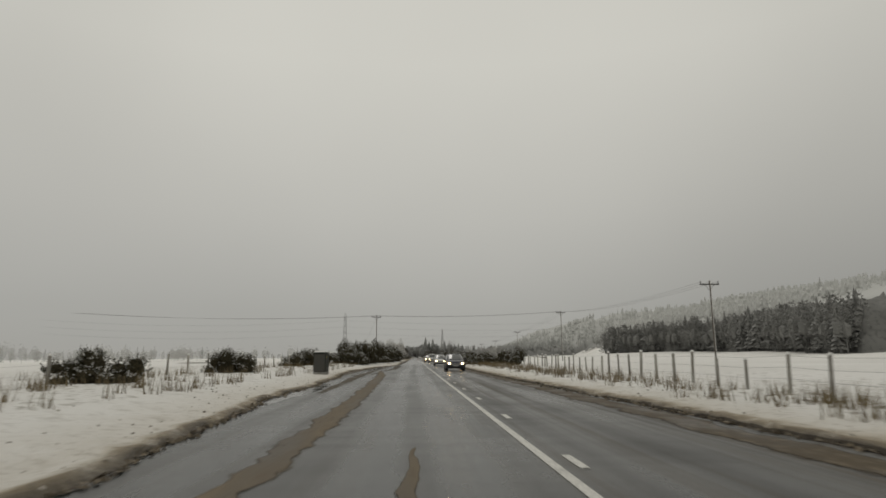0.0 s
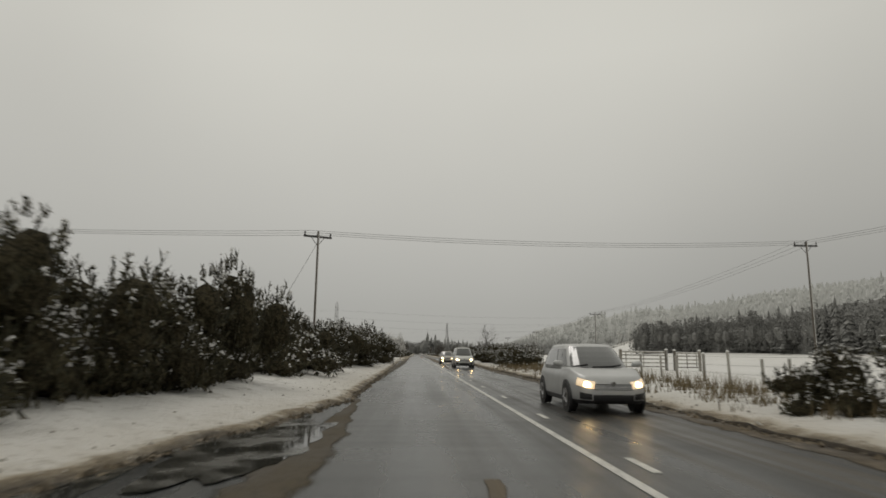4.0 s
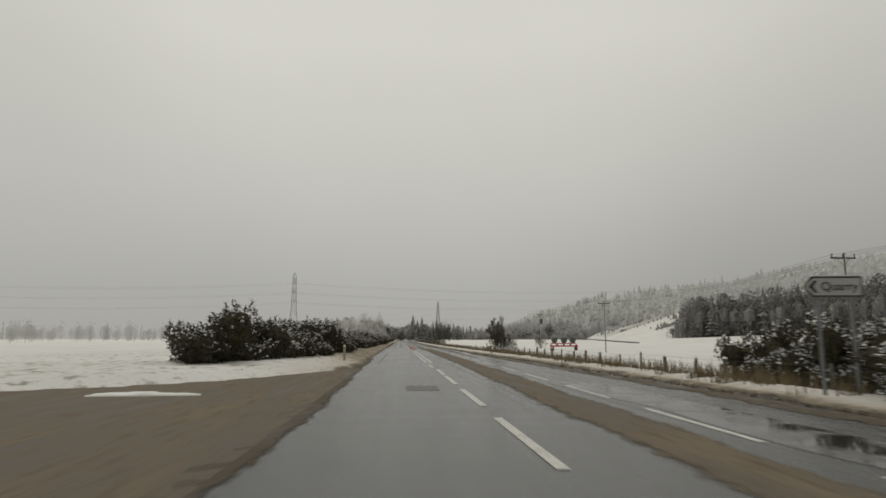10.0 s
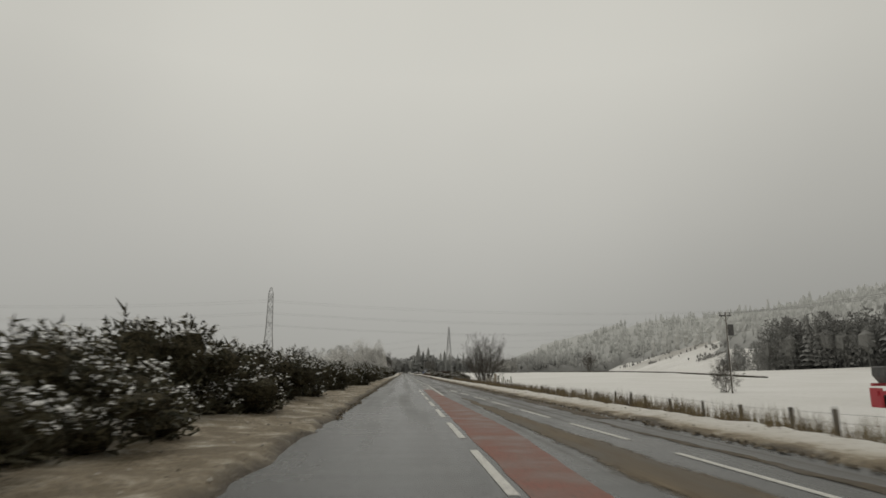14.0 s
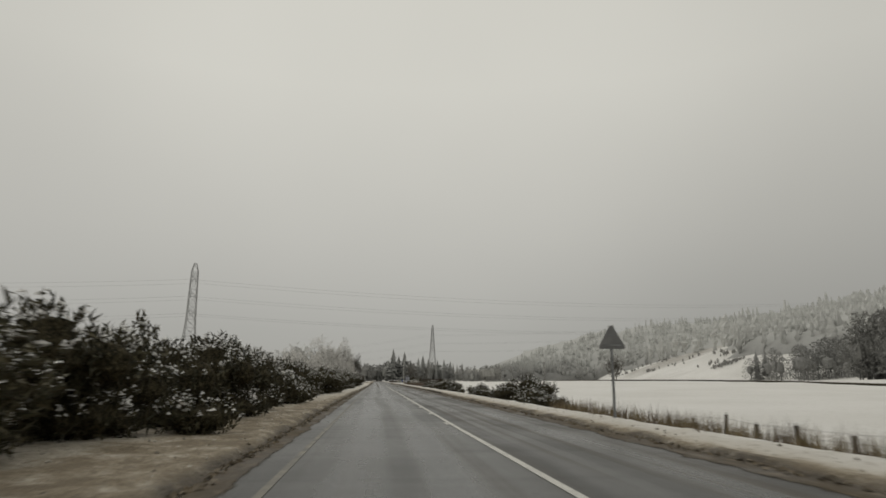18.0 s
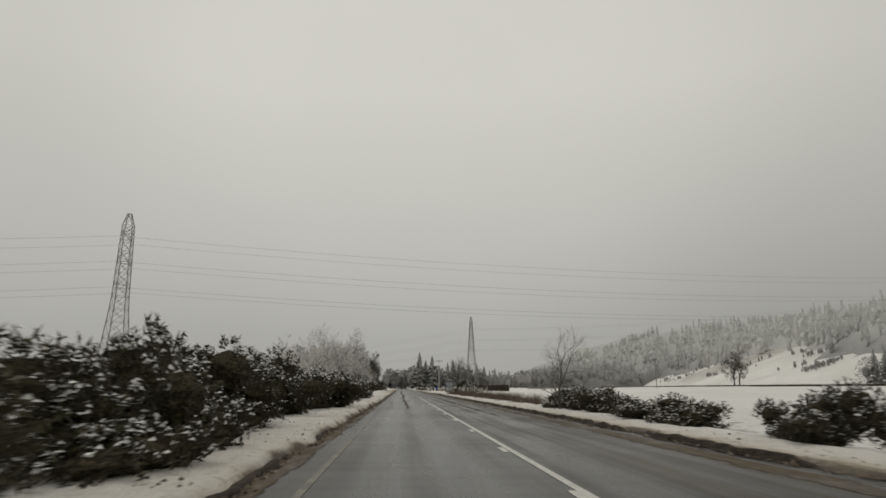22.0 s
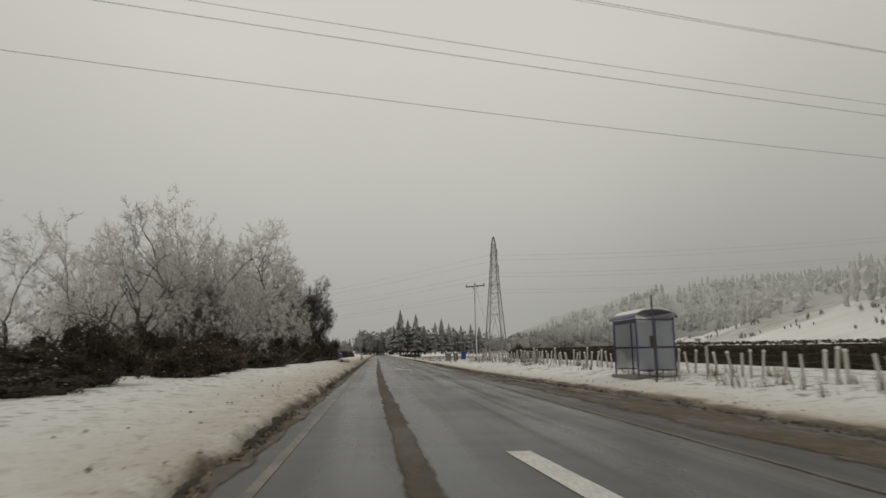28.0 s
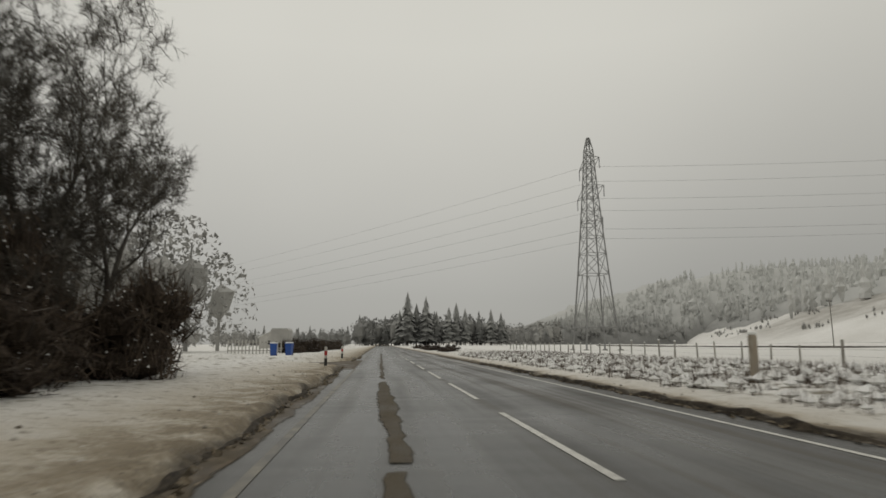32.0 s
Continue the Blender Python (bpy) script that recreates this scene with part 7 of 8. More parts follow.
def wheelie_bin(x, y, turn, body, lid, label, snow=True, h=1.07):
    root = thing("wheelie_bin", label, "bin", "wheelie bins", at=(x, y, level(x, y)), turn=turn)
    ring = lambda w, d, z, oy=0: [(-w / 2, -d / 2 + oy, z), (-w / 2 + 0.04, -d / 2 - 0.02 + oy, z), (w / 2 - 0.04, -d / 2 - 0.02 + oy, z), (w / 2, -d / 2 + oy, z), (w / 2, d / 2 + oy, z), (-w / 2, d / 2 + oy, z)]
    b = Build()
    b.loft([ring(0.46, 0.5, 0.04), ring(0.5, 0.56, 0.5), ring(0.55, 0.64, h - 0.14), ring(0.59, 0.68, h - 0.13), ring(0.59, 0.68, h - 0.08)])
    part("body", b, body, root)
    b = Build()
    b.loft([ring(0.6, 0.72, h - 0.08), ring(0.6, 0.72, h - 0.04), ring(0.5, 0.56, h)])
    lid_ob = part("lid", b, lid, root)
    if snow:
        b = Build()
        b.loft([ring(0.55, 0.66, h - 0.03), ring(0.52, 0.6, h + 0.05), ring(0.36, 0.42, h + 0.08)])
        part("snow_cover", b, SNOW, lid_ob)
    b = Build()
    b.tube((-0.24, 0.38, h - 0.1), (0.24, 0.38, h - 0.1), 0.018, 0.018, 6)
    part("handle", b, lid, root)
    for s in (-1, 1):
        b = Build()
        b.tube((s * 0.22, 0.27, 0.1), (s * 0.28, 0.27, 0.1), 0.1, 0.1, 12)
        part("wheel", b, MARKER_BLACK, root)


BIN_BLUE = paint_material("blue_bin_plastic", (0.018, 0.085, 0.36), 0.4)
BIN_GREEN = paint_material("green_bin_plastic", (0.018, 0.075, 0.04), 0.4)
BIN_GREY = paint_material("grey_bin_plastic", (0.26, 0.265, 0.255), 0.45)
wheelie_bin(11.5, 638.2, 8, BIN_BLUE, BIN_BLUE, "blue wheelie bin standing by the drive", False)
wheelie_bin(10.5, 638.5, -6, BIN_GREEN, BIN_GREEN, "dark green wheelie bin with snow on its lid")
wheelie_bin(9.55, 638.6, 14, BIN_GREY, BIN_GREY, "grey wheelie bin with snow on its lid")
wheelie_bin(-8.6, 686.5, 4, BIN_BLUE, BIN_BLUE, "blue wheelie bin beside a drive")
wheelie_bin(-7.4, 687.0, -8, BIN_BLUE, BIN_BLUE, "blue wheelie bin beside a drive")


CABINET_GREEN = paint_material("dark_green_cabinet_paint", (0.010, 0.016, 0.011), 0.6)
# the end panel's grey paints in the light on that face
CABINET_GREY = paint_material("lit_cabinet_end", (0.06, 0.06, 0.056), 0.7)
STICKER = paint_material("yellow_sticker", (0.55, 0.40, 0.04), 0.5)


def street_cabinet(x, y):
    """A telephone cabinet: two doors to the road, a ventilated end, a sloped lid under snow."""
    z = level(x, y)
    root = thing("street_cabinet", "dark green telephone cabinet capped with snow beside the road", "cabinet", at=(x, y, z))
    W, L, H = 0.85, 1.6, 1.5
    b = Build()
    b.box(0, 0, 0.02, W + 0.08, L + 0.08, 0.24)
    part("plinth", b, FOOTING, root, "concrete plinth")
    b = Build()
    b.loft([[(-W / 2 * k, -L / 2 * k, zz), (W / 2 * k, -L / 2 * k, zz), (W / 2 * k, L / 2 * k, zz), (-W / 2 * k, L / 2 * k, zz)] for k, zz in ((0.97, 0.12), (1, 0.16), (1, H - 0.05), (0.97, H - 0.02))])
    part("body", b, CABINET_GREEN, root)
    for s in (-1, 1):
        b = Build()
        b.box(W / 2 + 0.014, s * L / 4, H / 2 + 0.04, 0.028, L / 2 - 0.03, H - 0.28, taper=0.995)
        door = part("door", b, CABINET_GREEN, root)
        b = Build()
        b.box(W / 2 + 0.045, s * 0.09, H / 2 + 0.1, 0.03, 0.035, 0.16)
        part("handle", b, DARK_STEEL, door)
        for k in range(5):
            b = Build()
            b.box(W / 2 + 0.032, s * L / 4, 0.3 + 0.04 * k, 0.012, L / 2 - 0.2, 0.014)
            part("louvre", b, DARK_STEEL, door)
    b = Build()
    b.box(W / 2 + 0.031, -L / 4, H - 0.3, 0.006, 0.22, 0.16)
    part("sticker", b, STICKER, root, "yellow warning sticker")
    b = Build()
    b.box(0, -L / 2 - 0.01, H / 2 + 0.05, W - 0.08, 0.02, H - 0.3)
    part("end_panel", b, CABINET_GREY, root, "end panel in lighter grey than the doors")
    b = Build()
    b.loft([[(-W / 2 * k, -L / 2 * k, zz), (W / 2 * k, -L / 2 * k, zz), (W / 2 * k, L / 2 * k, zz), (-W / 2 * k, L / 2 * k, zz)] for k, zz in ((1.04, H - 0.02), (1.05, H + 0.02), (0.9, H + 0.06))])
    lid = part("lid", b, CABINET_GREEN, root)
    b = Build()
    b.loft([[(-W / 2 * k, -L / 2 * k, zz), (W / 2 * k, -L / 2 * k, zz), (W / 2 * k, L / 2 * k, zz), (-W / 2 * k, L / 2 * k, zz)] for k, zz in ((0.98, H + 0.045), (1.0, H + 0.09), (0.8, H + 0.14))])
    part("snow_cover", b, SNOW, lid)


street_cabinet(-6.4, 45.9)


def timber_frame(x0, x1, y):
    z = level((x0 + x1) / 2, y)
    root = thing("timber_frame", "open timber frame of three posts and a top beam", "frame", at=(x0, y, z))
    w = x1 - x0
    for k in (0, 0.52, 1):
        b = Build()
        b.box(w * k, 0, 1.0, 0.07, 0.07, 2.4)
        part("post", b, POST_WOOD, root)
    b = Build()
    b.box(w / 2, 0, 2.24, w + 0.15, 0.09, 0.08)
    part("beam", b, POST_WOOD, root)
    for zz in (0.75,):
        b = Build()
        b.box(w * 0.76, 0.05, zz, w * 0.48, 0.03, 0.06)
        part("rail", b, POST_WOOD, root)
    b = Build()
    b.box(w / 2, 0, 2.3, w + 0.1, 0.07, 0.035)
    part("snow_line", b, SNOW, root)


timber_frame(10.9, 13.1, 640.6)

SHELTER_BLUE = paint_material("shelter_blue_paint", (0.055, 0.050, 0.13), 0.4)
PERSPEX = glass_material("scuffed_perspex", (0.62, 0.64, 0.68), 0.28, 0.75)


def bus_shelter(x, y, turn):
    """A four-post shelter with glazed ends and back and a barrel roof under snow."""
    root = thing("bus_shelter", "blue-framed glazed bus shelter with a snow-covered barrel roof", "bus shelter", at=(x, y, level(x + 0.7, y + 1) - 0.05), turn=turn)
    L, D, H = 2.6, 1.5, 2.25
    b = Build()
    b.box(D / 2, L / 2, 0.02, D + 0.3, L + 0.3, 0.14)
    part("plinth", b, material("shelter_concrete", (0.22, 0.21, 0.19), 0.8, second=(0.15, 0.14, 0.13), scale=3), root)
    for px, py in ((0, 0), (D, 0), (0, L), (D, L), (D, L / 2), (D / 2, 0), (D / 2, L)):
        b = Build()
        b.box(px, py, 0.08 + H / 2, 0.055, 0.055, H)
        part("post", b, SHELTER_BLUE, root)
    for zz in (0.32, 1.2, H + 0.02):
        for cx, cy, sx, sy in ((D / 2, 0, D, 0.045), (D / 2, L, D, 0.045), (D, L / 2, 0.045, L)):
            b = Build()
            b.box(cx, cy, zz, sx - 0.05 if sx > 0.1 else sx, sy - 0.05 if sy > 0.1 else sy, 0.05)
            part("rail", b, SHELTER_BLUE, root)
    b = Build()
    b.box(0, L / 2, H - 0.02, 0.05, L - 0.06, 0.16)
    part("fascia", b, SHELTER_BLUE, root)
    for z0, z1 in ((0.36, 1.16), (1.24, H - 0.02)):
        for cx, cy, sx, sy in ((D * 0.25, 0, D / 2, 0.012), (D * 0.75, 0, D / 2, 0.012), (D * 0.25, L, D / 2, 0.012), (D * 0.75, L, D / 2, 0.012), (D, L * 0.25, 0.012, L / 2), (D, L * 0.75, 0.012, L / 2)):
            b = Build()
            b.box(cx, cy, (z0 + z1) / 2, sx - 0.06 if sx > 0.1 else sx, sy - 0.06 if sy > 0.1 else sy, z1 - z0)
            ob = part("pane", b, PERSPEX, root)
            ob.visible_shadow = False
    arch = lambda r, o: [(D / 2 - (D / 2 + o) * math.cos(math.pi * i / 10), 0, H + 0.08 + r * math.sin(math.pi * i / 10)) for i in range(11)]
    b = Build()
    lo, hi = arch(0.3, 0.12), arch(0.34, 0.14)
    b.loft([[(px, py, pz) for px, _, pz in lo + hi[::-1]] for py in (-0.15, L + 0.15)])
    roof = part("roof", b, SHELTER_BLUE, root)
    b = Build()
    top = arch(0.43, 0.06)
    b.loft([[(px, py, pz) for px, _, pz in arch(0.345, 0.06) + top[::-1]] for py in (-0.14, L + 0.14)])
    part("snow_cover", b, SNOW, roof, smooth=False)
    b = Build()
    b.box(D - 0.25, L / 2, 0.55, 0.3, L - 0.4, 0.05)
    part("bench", b, SHELTER_BLUE, root)


bus_shelter(10.15, 580.2, -3)
z = level(10.2, 578.8)
root = thing("bus_stop_pole", "slim dark bus stop pole in front of the shelter", "bus stop", at=(10.2, 578.8, z))
b = Build()
b.tube((0, 0, -0.3), (0, 0, 3.2), 0.04, 0.035, 8)
part("pole", b, DARK_STEEL, root)
b = Build()
b.box(0.0, 0.06, 1.5, 0.25, 0.04, 0.4)
part("timetable_case", b, DARK_STEEL, root)

# red implement left in the field
FARM_RED = paint_material("red_implement_paint", (0.42, 0.035, 0.05), 0.45)
root = thing("farm_implement", "red folding farm implement with three dark hoppers in the snow", "farm machine", at=(31.7, 318.6, level(31.7, 318.6)))
b = Build()
b.box(0, 0, 0.95, 5.4, 0.25, 0.25)
part("toolbar", b, FARM_RED, root)
b = Build()
b.box(0, 0.5, 1.45, 5.0, 0.18, 0.18)
part("toolbar", b, FARM_RED, root)
for k in (-2.5, -1.3, 0, 1.3, 2.5):
    b = Build()
    b.box(k, 0.2, 0.6 if abs(k) > 2 else 1.15, 0.16, 0.9, 1.3 if abs(k) > 2 else 0.6)
    part("leg", b, FARM_RED, root)
for k in (-1.9, 0.0, 1.7):
    b = Build()
    b.loft([[(k - w, -w2, zz), (k + w, -w2, zz), (k + w, w2, zz), (k - w, w2, zz)] for w, w2, zz in ((0.28, 0.3, 1.55), (0.5, 0.5, 2.0), (0.5, 0.5, 2.5), (0.42, 0.42, 2.56))])
    part("hopper", b, DARK_STEEL, root, "dark hopper")
for k in (-2.2, 2.2):
    b = Build()
    b.tube((k - 0.12, -0.1, 0.4), (k + 0.12, -0.1, 0.4), 0.42, 0.42, 16)
    part("wheel", b, MARKER_BLACK, root)

# buildings far off
WALL_WHITE = material("pale_render", (0.52, 0.51, 0.48), 0.8, second=(0.42, 0.41, 0.39), scale=0.8)
WALL_DARK = material("dark_cladding", (0.19, 0.19, 0.185), 0.7, second=(0.26, 0.255, 0.245), scale=0.6, stretch=(3, 3, 0.2))
PANE = glass_material("dark_window_glass", (0.03, 0.035, 0.04), 0.08)


def shed(x, y, turn, w, d, h, rise, wall, label, windows=2):
    root = thing("farm_building", label, "building", at=(x, y, level(x, y) - 0.1), turn=turn)
    b = Build()
    b.loft([[(-w / 2, yy, 0), (w / 2, yy, 0), (w / 2, yy, h), (0, yy, h + rise), (-w / 2, yy, h)] for yy in (-d / 2, d / 2)])
    part("wall", b, wall, root)
    for s in (-1, 1):
        b = Build()
        n = Vector((s * rise, 0, w / 2)).normalized() * 0.14
        e = [Vector((0, 0, h + rise + 0.02)), Vector((s * (w / 2 + 0.35), 0, h - rise * 0.7 / w + 0.02))]
        b.loft([[tuple(e[0] + Vector((0, yy, 0))), tuple(e[1] + Vector((0, yy, 0))), tuple(e[1] + n + Vector((0, yy, 0))), tuple(e[0] + n + Vector((0, yy, 0)))] for yy in (-d / 2 - 0.3, d / 2 + 0.3)])
        part("roof", b, SNOW, root, "snow-covered roof slope")
    for i in range(windows):
        px = -w / 2 + w * (i + 1) / (windows + 1)
        b = Build()
        b.box(px, -d / 2 - 0.03, h * 0.55, 0.9, 0.06, 1.0)
        win = part("window", b, PANE, root)
        b = Build()
        b.box(px, -d / 2 - 0.07, h * 0.55 - 0.55, 1.1, 0.14, 0.08)
        part("sill", b, WALL_WHITE, win)


shed(-52, 395, 20, 16, 9, 2.8, 2.2, WALL_DARK, "low dark farm shed with a snow-covered roof", 3)
shed(-27, 800, 5, 8, 6, 3.0, 2.0, WALL_WHITE, "pale cottage with a snow-covered roof beside the road", 2)
root = thing("panel_fence", "grey slatted yard fence beside the drive", "fence", at=(-15.5, 700, level(-13, 700)))
for i in range(16):
    b = Build()
    b.box(i * 0.36, 0, 0.7, 0.12, 0.03, 1.5)
    part("slat", b, WALL_WHITE, root)
for zz in (0.35, 1.2):
    b = Build()
    b.box(2.7, 0.04, zz, 5.6, 0.04, 0.08)
    part("rail", b, POST_WOOD, root)
b = Build()
root = thing("horse_trailer", "pale box trailer parked beside the drive", "trailer", at=(-11.0, 706, level(-11, 706)))
b = Build()
b.loft([[(-1.0, yy, 0.5), (1.0, yy, 0.5), (1.0, yy, 2.5), (0.85, yy, 2.75), (-0.85, yy, 2.75), (-1.0, yy, 2.5)] for yy in (-1.6, 1.6)])
part("body", b, WALL_WHITE, root)
for s in (-1, 1):
    b = Build()
    b.tube((s * 0.95, 0, 0.32), (s * 1.12, 0, 0.32), 0.34, 0.34, 14)
    part("wheel", b, MARKER_BLACK, root)

# ---------------------------------------------------------------- oncoming cars
TYRE = material("wet_tyre", (0.018, 0.018, 0.018), 0.6, second=(0.03, 0.028, 0.025), scale=8)
ALLOY = material("alloy_rim", (0.35, 0.35, 0.36), 0.35, second=(0.22, 0.21, 0.20), scale=8, metal=0.7)
CAR_GLASS = glass_material("car_glass", (0.02, 0.023, 0.024), 0.06)
CAR_GLASS.node_tree.nodes["Principled BSDF"].inputs["Coat Weight"].default_value = 1.0
CAR_GLASS.node_tree.nodes["Principled BSDF"].inputs["Specular IOR Level"].default_value = 1.0
LAMP_ON = glow_material("lit_headlamp", (1.0, 0.68, 0.30), 34.0)
LAMP_RIM = glow_material("headlamp_lens", (1.0, 0.62, 0.26), 0.55)
GRILLE = material("dark_grille", (0.02, 0.02, 0.022), 0.4, second=(0.035, 0.035, 0.035), scale=20)
CHROME = material("chrome_trim", (0.6, 0.6, 0.6), 0.2, metal=1.0)
PLATE_BAR = paint_material("pale_plate", (0.5, 0.5, 0.48), 0.4)


def car(x, y, paint, label, L=4.4, W=1.83, H=1.62, bonnet=0.98, belt=1.0, wind0=1.05, wind1=1.85, tail=4.1, van=False, wheel_r=0.34, clad=GRILLE, fog=False):
    """A car with its nose towards -y: rounded body and cabin, with glass, lamps and grille let into their skins."""
    root = thing("car", label, "car", "oncoming cars", at=(x, y, 0.008))
    hw = W / 2
    power = lambda c, n: math.copysign(abs(c) ** (2 / n), c)

    def top(yy):
        return along([(0, bonnet - 0.22), (0.12, bonnet - 0.13), (0.4, bonnet - 0.05), (wind0, belt), (L - 0.3, belt + 0.04), (L, belt - 0.05)], yy)

    def skin(a, v):
        """Body: a goes round in plan (-90 degrees is the nose), v up from the sill."""
        tuck = along([(0, 0.10), (0.12, 0.03), (0.3, 0.0), (0.62, 0.0), (0.85, 0.03), (1, 0.11)], v)
        side = along([(0, 0.07), (0.15, 0.01), (0.4, 0.0), (0.75, 0.015), (1, 0.09)], v)
        yy = L / 2 + (L / 2 - tuck) * power(math.sin(a), 6)
        return Vector(((hw - side) * power(math.cos(a), 6), yy, 0.24 + v * (top(yy) - 0.24)))

    zb = belt - 0.03
    r0, r1 = (L - 0.06, L - 0.2) if van else (tail + 0.22, tail - 0.35)

    def hood(a, v):
        """Cabin between the waist and the roof's edge."""
        f = wind0 + (wind1 - wind0) * (v * 0.74 + 0.26 * v * v)
        q = r0 + (r1 - r0) * v * v
        b = hw * (0.94 - 0.17 * v - 0.04 * v * v)
        n = 4.0
        return Vector((b * power(math.cos(a), n), (f + q) / 2 + (q - f) / 2 * power(math.sin(a), n), zb + v * (H - 0.07 - zb)))

    ring = [2 * math.pi * i / 48 for i in range(48)]
    b = Build()
    rings = [[skin(a, v) for a in ring] for v in (0, 0.08, 0.2, 0.4, 0.6, 0.75, 0.86, 0.94, 1.0)]
    for k in (0.94, 0.8, 0.5, 0.1):
        rings.append([Vector((p.x * k, L / 2 + (p.y - L / 2) * k, top(L / 2 + (p.y - L / 2) * k) + 0.06 * (1 - k * k))) for p in rings[8]])
    b.loft(rings)
    part("body", b, paint, root, smooth=True)
    b = Build()
    rings = [[hood(a, v) for a in ring] for v in (0, 0.2, 0.4, 0.6, 0.8, 0.93, 1.0)]
    edge = rings[-1]
    mid = sum((p.y for p in edge)) / len(edge)
    for k, up in ((0.96, 0.025), (0.86, 0.045), (0.6, 0.06), (0.15, 0.07)):
        rings.append([Vector((p.x * k, mid + (p.y - mid) * k, H - 0.07 + up)) for p in edge])
    b.loft(rings)
    part("cabin", b, paint, root, smooth=True)

    def patch(name, face, a0, a1, v0, v1, mat, lift=0.01, label="", parent=None, n=7, lean=0.0):
        """A thin shell that follows a stretch of the skin."""
        b = Build()
        m = 4
        grid = []
        for depth in (lift, -0.02):
            g = []
            for j in range(m + 1):
                for i in range(n + 1):
                    a, v = radians(a0 + (a1 - a0) * i / n), v0 + (v1 - v0) * j / m + lean * i / n
                    p = face(a, v)
                    out = (face(a + 0.02, v) - face(a - 0.02, v)).cross(face(a, min(1, v + 0.03)) - face(a, max(0, v - 0.03))).normalized()
                    g.append(p + out * depth)
            grid += g
        k = (n + 1) * (m + 1)
        fs = [(j * (n + 1) + i, j * (n + 1) + i + 1, (j + 1) * (n + 1) + i + 1, (j + 1) * (n + 1) + i) for j in range(m) for i in range(n)]
        rim = [i for i in range(n + 1)] + [j * (n + 1) + n for j in range(1, m + 1)] + [m * (n + 1) + i for i in range(n - 1, -1, -1)] + [j * (n + 1) for j in range(m - 1, 0, -1)]
        fs += [(rim[i], rim[i - 1], rim[i - 1] + k, rim[i] + k) for i in range(len(rim))]
        b.add([tuple(p) for p in grid], fs)
        return part(name, b, mat, parent or root, label, smooth=False)

    patch("windscreen", hood, -90 - 43, -90 + 43, 0.07, 0.95, CAR_GLASS, n=12)
    for s in (0, 180):
        k = 1 if s == 0 else -1
        for a0, a1 in (((-36, -9), (-7, 16)) if van else ((-36, -8), (-6, 17), (20, 37))):
            patch("side_window", hood, s + k * a0 if k > 0 else s - a1 * 1.0, s + k * a1 if k > 0 else s - a0 * 1.0, 0.14, 0.86, CAR_GLASS)
    patch("rear_window", hood, 55, 125, 0.3, 0.9, CAR_GLASS)
    for a0, a1 in ((-128, -98), (-94, -64)):
        patch("wiper", hood, a0, a1, 0.075, 0.1, GRILLE, 0.03, n=8, lean=0.1)
    b = Build()
    b.tube((0, 0.03, bonnet - 0.26), (0, -0.035, bonnet - 0.27), 0.055, 0.05, 14)
    part("badge", b, CHROME, root, "plain round chrome badge")
    for s in (-1, 1):
        b = Build()
        b.loft([[(s * (hw + dx * q), wind0 + 0.3 + dy, belt + 0.10 + dz * q) for dx, dz in ((-0.04, -0.05), (0.1, -0.07), (0.2, -0.04), (0.22, 0.03), (0.16, 0.09), (0.0, 0.07))] for dy, q in ((-0.06, 0.6), (-0.02, 0.95), (0.06, 1.0), (0.1, 0.9))])
        part("mirror", b, paint, root, smooth=True)
        a0, a1 = (-83.5, -45) if s > 0 else (-135, -96.5)
        lamp = patch("headlight", skin, a0, a1, 0.66, 0.9, LAMP_RIM, 0.012)
        a0, a1 = (-76, -66) if s > 0 else (-114, -104)
        patch("bulb", skin, a0, a1, 0.72, 0.84, LAMP_ON, 0.03, "lit headlamp", lamp)
        if fog:
            a0, a1 = (-75, -64) if s > 0 else (-116, -105)
            patch("fog_lamp", skin, a0, a1, 0.28, 0.38, LAMP_ON, 0.025, "lit fog lamp")
        a0, a1 = (-80, -55) if s > 0 else (-125, -100)
        patch("lower_vent", skin, a0, a1, 0.18, 0.44, GRILLE, 0.008)
    patch("grille", skin, -97, -83, 0.62, 0.84, GRILLE, 0.012)
    patch("air_intake", skin, -98, -82, 0.14, 0.40, GRILLE, 0.012)
    for k in range(3):
        patch("grille_bar", skin, -96.5, -83.5, 0.65 + 0.06 * k, 0.668 + 0.06 * k, CHROME, 0.022)
    patch("number_plate", skin, -91.3, -88.7, 0.42, 0.56, PLATE_BAR, 0.02)
    patch("bumper", skin, -160, -20, 0.0, 0.13, clad, 0.012, n=18)
    for s, a0, a1 in ((1, -14, 14), (-1, 166, 194)):
        patch("sill", skin, a0, a1, 0.0, 0.15, clad, 0.012)
        for wy in (0.86, L - 0.88):
            b = Build()
            b.tube((s * (hw - 0.06), wy, wheel_r + 0.02), (s * (hw + 0.004), wy, wheel_r + 0.02), wheel_r + 0.07, wheel_r + 0.06, 24)
            part("wheel_arch", b, GRILLE, root)
            b = Build()
            b.tube((s * (hw - 0.21), wy, wheel_r), (s * (hw + 0.012), wy, wheel_r), wheel_r, wheel_r * 0.97, 24)
            wheel = part("wheel", b, TYRE, root)
            b = Build()
            b.tube((s * (hw - 0.02), wy, wheel_r), (s * (hw + 0.016), wy, wheel_r), wheel_r * 0.68, wheel_r * 0.64, 18)
            for q in range(5):
                c, sn = math.cos(1.2566 * q), math.sin(1.2566 * q)
                b.tube((s * (hw + 0.02), wy, wheel_r), (s * (hw + 0.02), wy + c * wheel_r * 0.6, wheel_r + sn * wheel_r * 0.6), 0.03, 0.024, 4)
            part("rim", b, ALLOY, wheel)
    return root


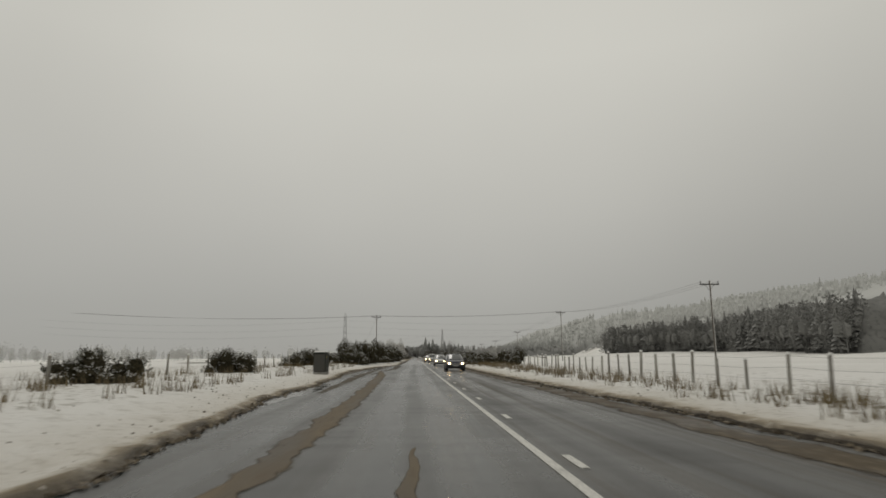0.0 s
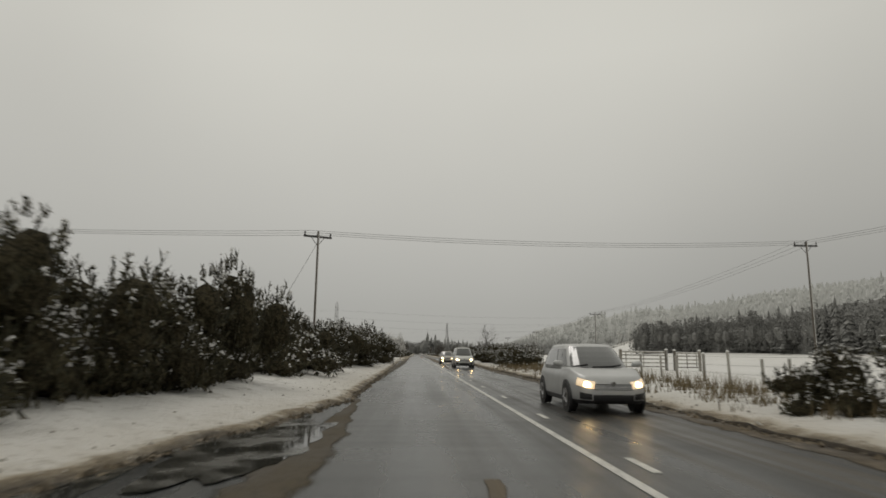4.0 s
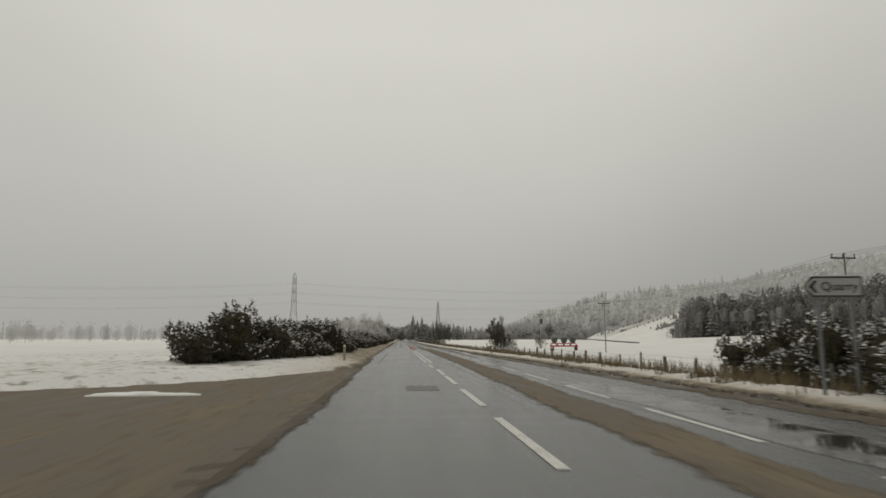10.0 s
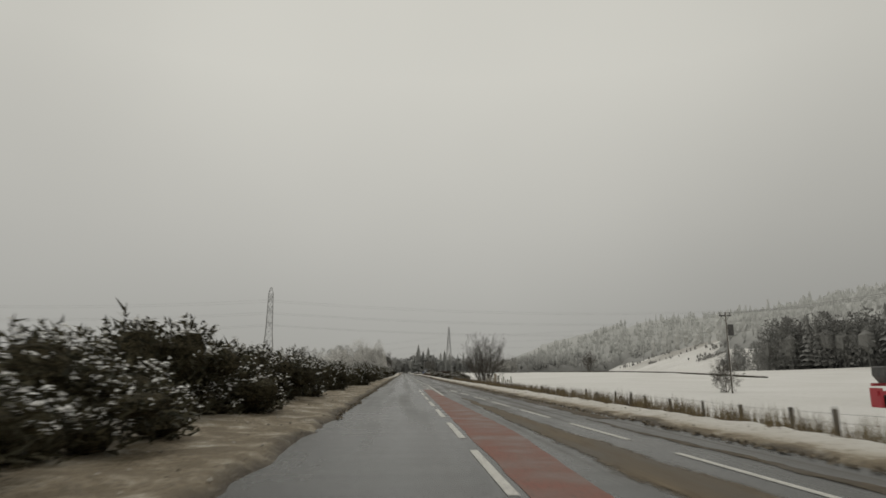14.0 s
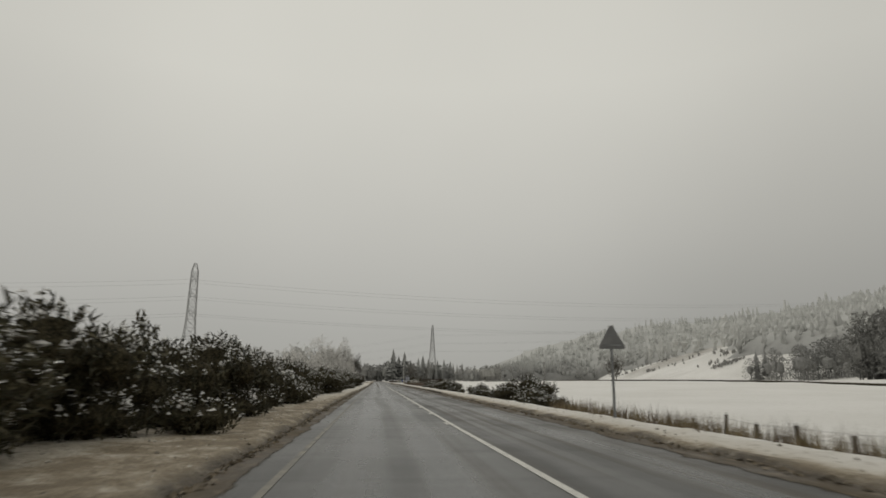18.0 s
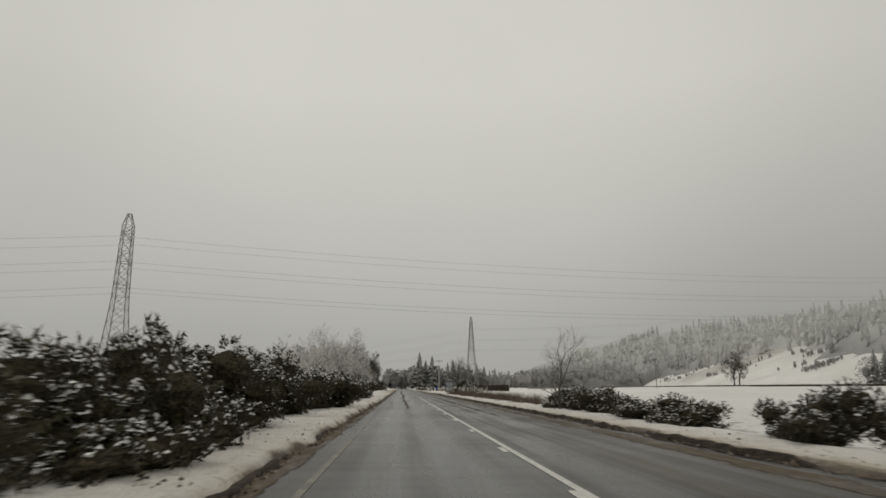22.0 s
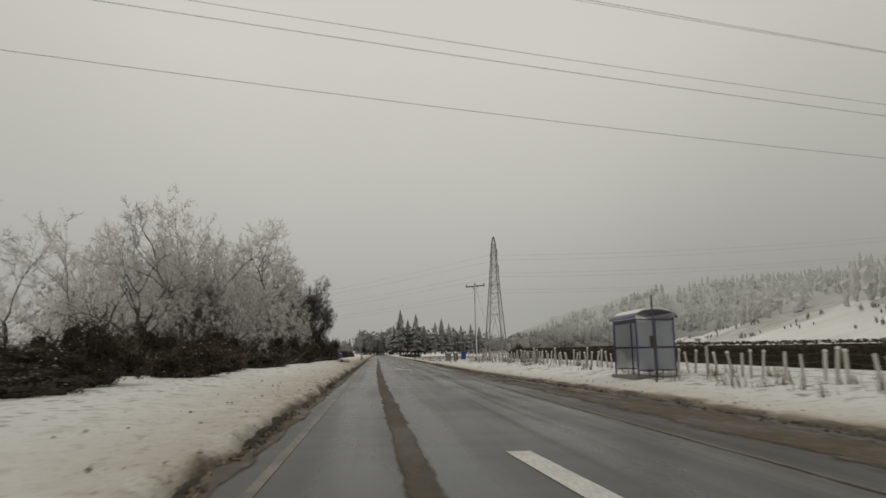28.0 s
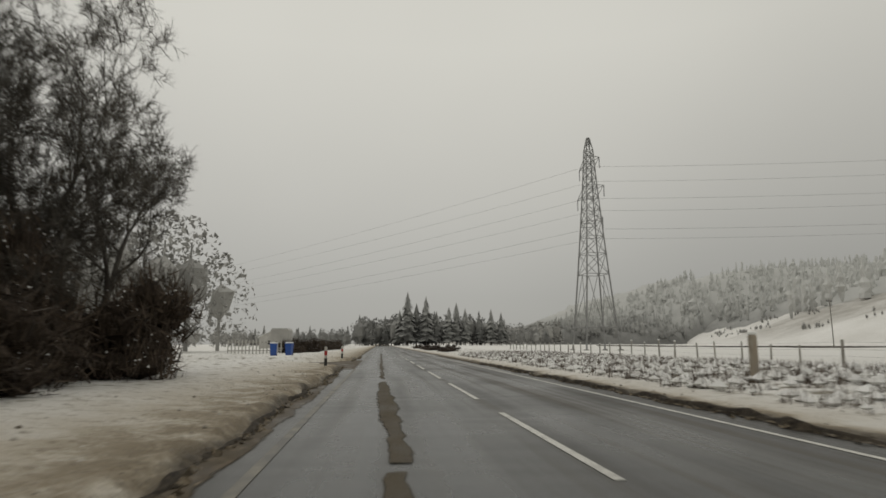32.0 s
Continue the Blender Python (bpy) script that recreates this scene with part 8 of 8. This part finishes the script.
CAR_BLUE = paint_material("dark_blue_car_paint", (0.035, 0.04, 0.055), 0.22, 0.3)
CAR_SILVER = paint_material("silver_car_paint", (0.52, 0.525, 0.525), 0.3, 0.3)
CAR_WHITE = paint_material("white_car_paint", (0.62, 0.62, 0.60), 0.28)
CAR_SAND = paint_material("pale_grey_car_paint", (0.42, 0.40, 0.37), 0.28, 0.3)
car(4.3, 57.9, CAR_BLUE, "dark blue compact SUV with lit headlights", H=1.6)
car(4.25, 92.4, CAR_SILVER, "silver people carrier with lit headlights on wet asphalt", L=4.45, W=1.8, H=1.64, bonnet=0.96, belt=1.02, wind0=0.85, wind1=1.75)
car(4.3, 136.0, CAR_WHITE, "white van with lit headlights", L=4.8, W=1.9, H=1.95, bonnet=1.1, belt=1.15, wind0=0.85, wind1=1.55, van=True)
car(3.85, 157.9, CAR_SAND, "pale grey SUV with lit headlights and fog lamps", L=4.48, W=1.85, H=1.66, bonnet=1.05, belt=1.05, wheel_r=0.36, fog=True)
car(5.4, 178.6, CAR_WHITE, "white hatchback with lit headlights", L=4.1, W=1.75, H=1.5, bonnet=0.9, belt=0.93, wind0=0.95, wind1=1.75, tail=3.8, wheel_r=0.32)


# ---------------------------------------------------------------- leftovers of ploughed snow on the side road
def snow_bank(x, y, turn, length, width, tall, seed):
    rg = np.random.default_rng(seed)
    b = Build()
    rings = []
    for i in range(15):
        t = i / 14
        k = math.sin(math.pi * (0.03 + 0.94 * t)) ** 0.5 * rg.uniform(0.75, 1.15)
        cx = length * (t - 0.5)
        rings.append([(cx + rg.normal(0, 0.02), width / 2 * k * math.cos(math.pi * j / 6), tall * k * math.sin(math.pi * j / 6) * rg.uniform(0.85, 1.1) + 0.005) for j in range(7)])
    b.loft(rings)
    ob = new("snow_bank", b.mesh("snow_bank", SNOW, True))
    ob.matrix_world = pose(x, y, 0.0, 0, 0, turn)
    tagged(ob, "low ridge of ploughed snow on the slushy side road", "snow bank")


snow_bank(-6.1, 216.3, 2, 2.6, 0.5, 0.12, 3)
snow_bank(-11.0, 215.8, -4, 3.4, 0.5, 0.12, 4)


# ---------------------------------------------------------------- by the drive and under the birches
def rail_fence(label, ends, posts, rails):
    """Square posts with nailed rails between two ends."""
    (xa, ya), (xb, yb) = ends
    root = thing("rail_fence", label, "fence", at=(xa, ya, 0.0))
    for i in range(posts):
        t = i / (posts - 1)
        dx, dy = (xb - xa) * t, (yb - ya) * t
        z = level(xa + dx, ya + dy)
        b = Build()
        b.box(dx, dy, z + 0.45, 0.09, 0.09, 1.3, taper=0.92)
        post = part("post", b, POST_WOOD, root)
        b = Build()
        b.loft([[(dx + 0.05 * q * c, dy + 0.05 * q * s, z + zz) for c, s in rod_profile(1, 6)] for q, zz in ((1.1, 1.095), (1.2, 1.12), (0.3, 1.16))])
        part("snow_cap", b, SNOW, post)
    za, zb = level(xa, ya), level(xb, yb)
    for h in rails:
        b = Build()
        b.loft([[(x + 0.02 * c, y - 0.06 + 0.02 * c, z + h + 0.05 * s) for c, s in ((-1, -1), (1, -1), (1, 1), (-1, 1))] for x, y, z in ((0, 0, za), (xb - xa, yb - ya, zb))])
        part("rail", b, POST_WOOD, root)
        b = Build()
        b.loft([[(x + 0.02 * c, y - 0.06 + 0.02 * c, z + h + 0.052 + 0.012 * (s + 1)) for c, s in ((-1, -1), (1, -1), (1, 1), (-1, 1))] for x, y, z in ((0, 0, za), (xb - xa, yb - ya, zb))])
        part("snow_line", b, SNOW, root)


rail_fence("snow-lined post and rail fence beyond the drive", ((16.4, 645.8), (21.0, 646.6)), 4, (0.55, 0.95))
marker(15.3, 644.8, 1.35, "thick faded post beside the timber frame", 0.12)
marker(15.8, 645.2, 1.2, "thick faded post beside the timber frame", 0.11)


def fallen_branch(x, y, turn, length, seed):
    """A broken limb lying in the snow."""
    rg = np.random.default_rng(seed)
    root = thing("fallen_branch", "pale broken branch lying in the snowy undergrowth", "branch", "fallen branches", at=(x, y, level(x, y)), turn=turn)
    b = Build()
    p, r = Vector((0, 0, 0.12)), 0.055
    d = Vector((1, 0, 0.12))
    twigs = []
    for i in range(5):
        d = (d + Vector(rg.normal(0, 0.16, 3))).normalized()
        q = p + d * length / 5
        q.z = max(0.06, q.z)
        b.tube(p, q, r, r * 0.82, 6)
        twigs.append((q.copy(), d.copy(), r * 0.5))
        p, r = q, r * 0.82
    part("limb", b, PALE_BARK, root)
    for q, d, rr in twigs:
        e = (d + Vector((0, rg.choice([-0.9, 0.9]), rg.uniform(0.1, 0.7)))).normalized()
        b = Build()
        m = q + e * length * 0.17
        b.tube(q, m, rr, rr * 0.7, 5)
        b.tube(m, m + (e + Vector(rg.normal(0, 0.3, 3))).normalized() * length * 0.15, rr * 0.7, rr * 0.25, 4)
        part("side_shoot", b, PALE_BARK, root)


for x, y, turn, length, seed in ((-8.2, 604.5, 160, 3.4, 1), (-7.7, 611, 35, 2.8, 2), (-8.6, 616, -20, 3.6, 3), (-8.0, 622, 140, 2.6, 4), (-7.6, 629, 10, 3.2, 5), (-9.0, 597, 60, 2.6, 6), (-8.9, 586, 150, 3.0, 7)):
    fallen_branch(x, y, turn, length, seed)
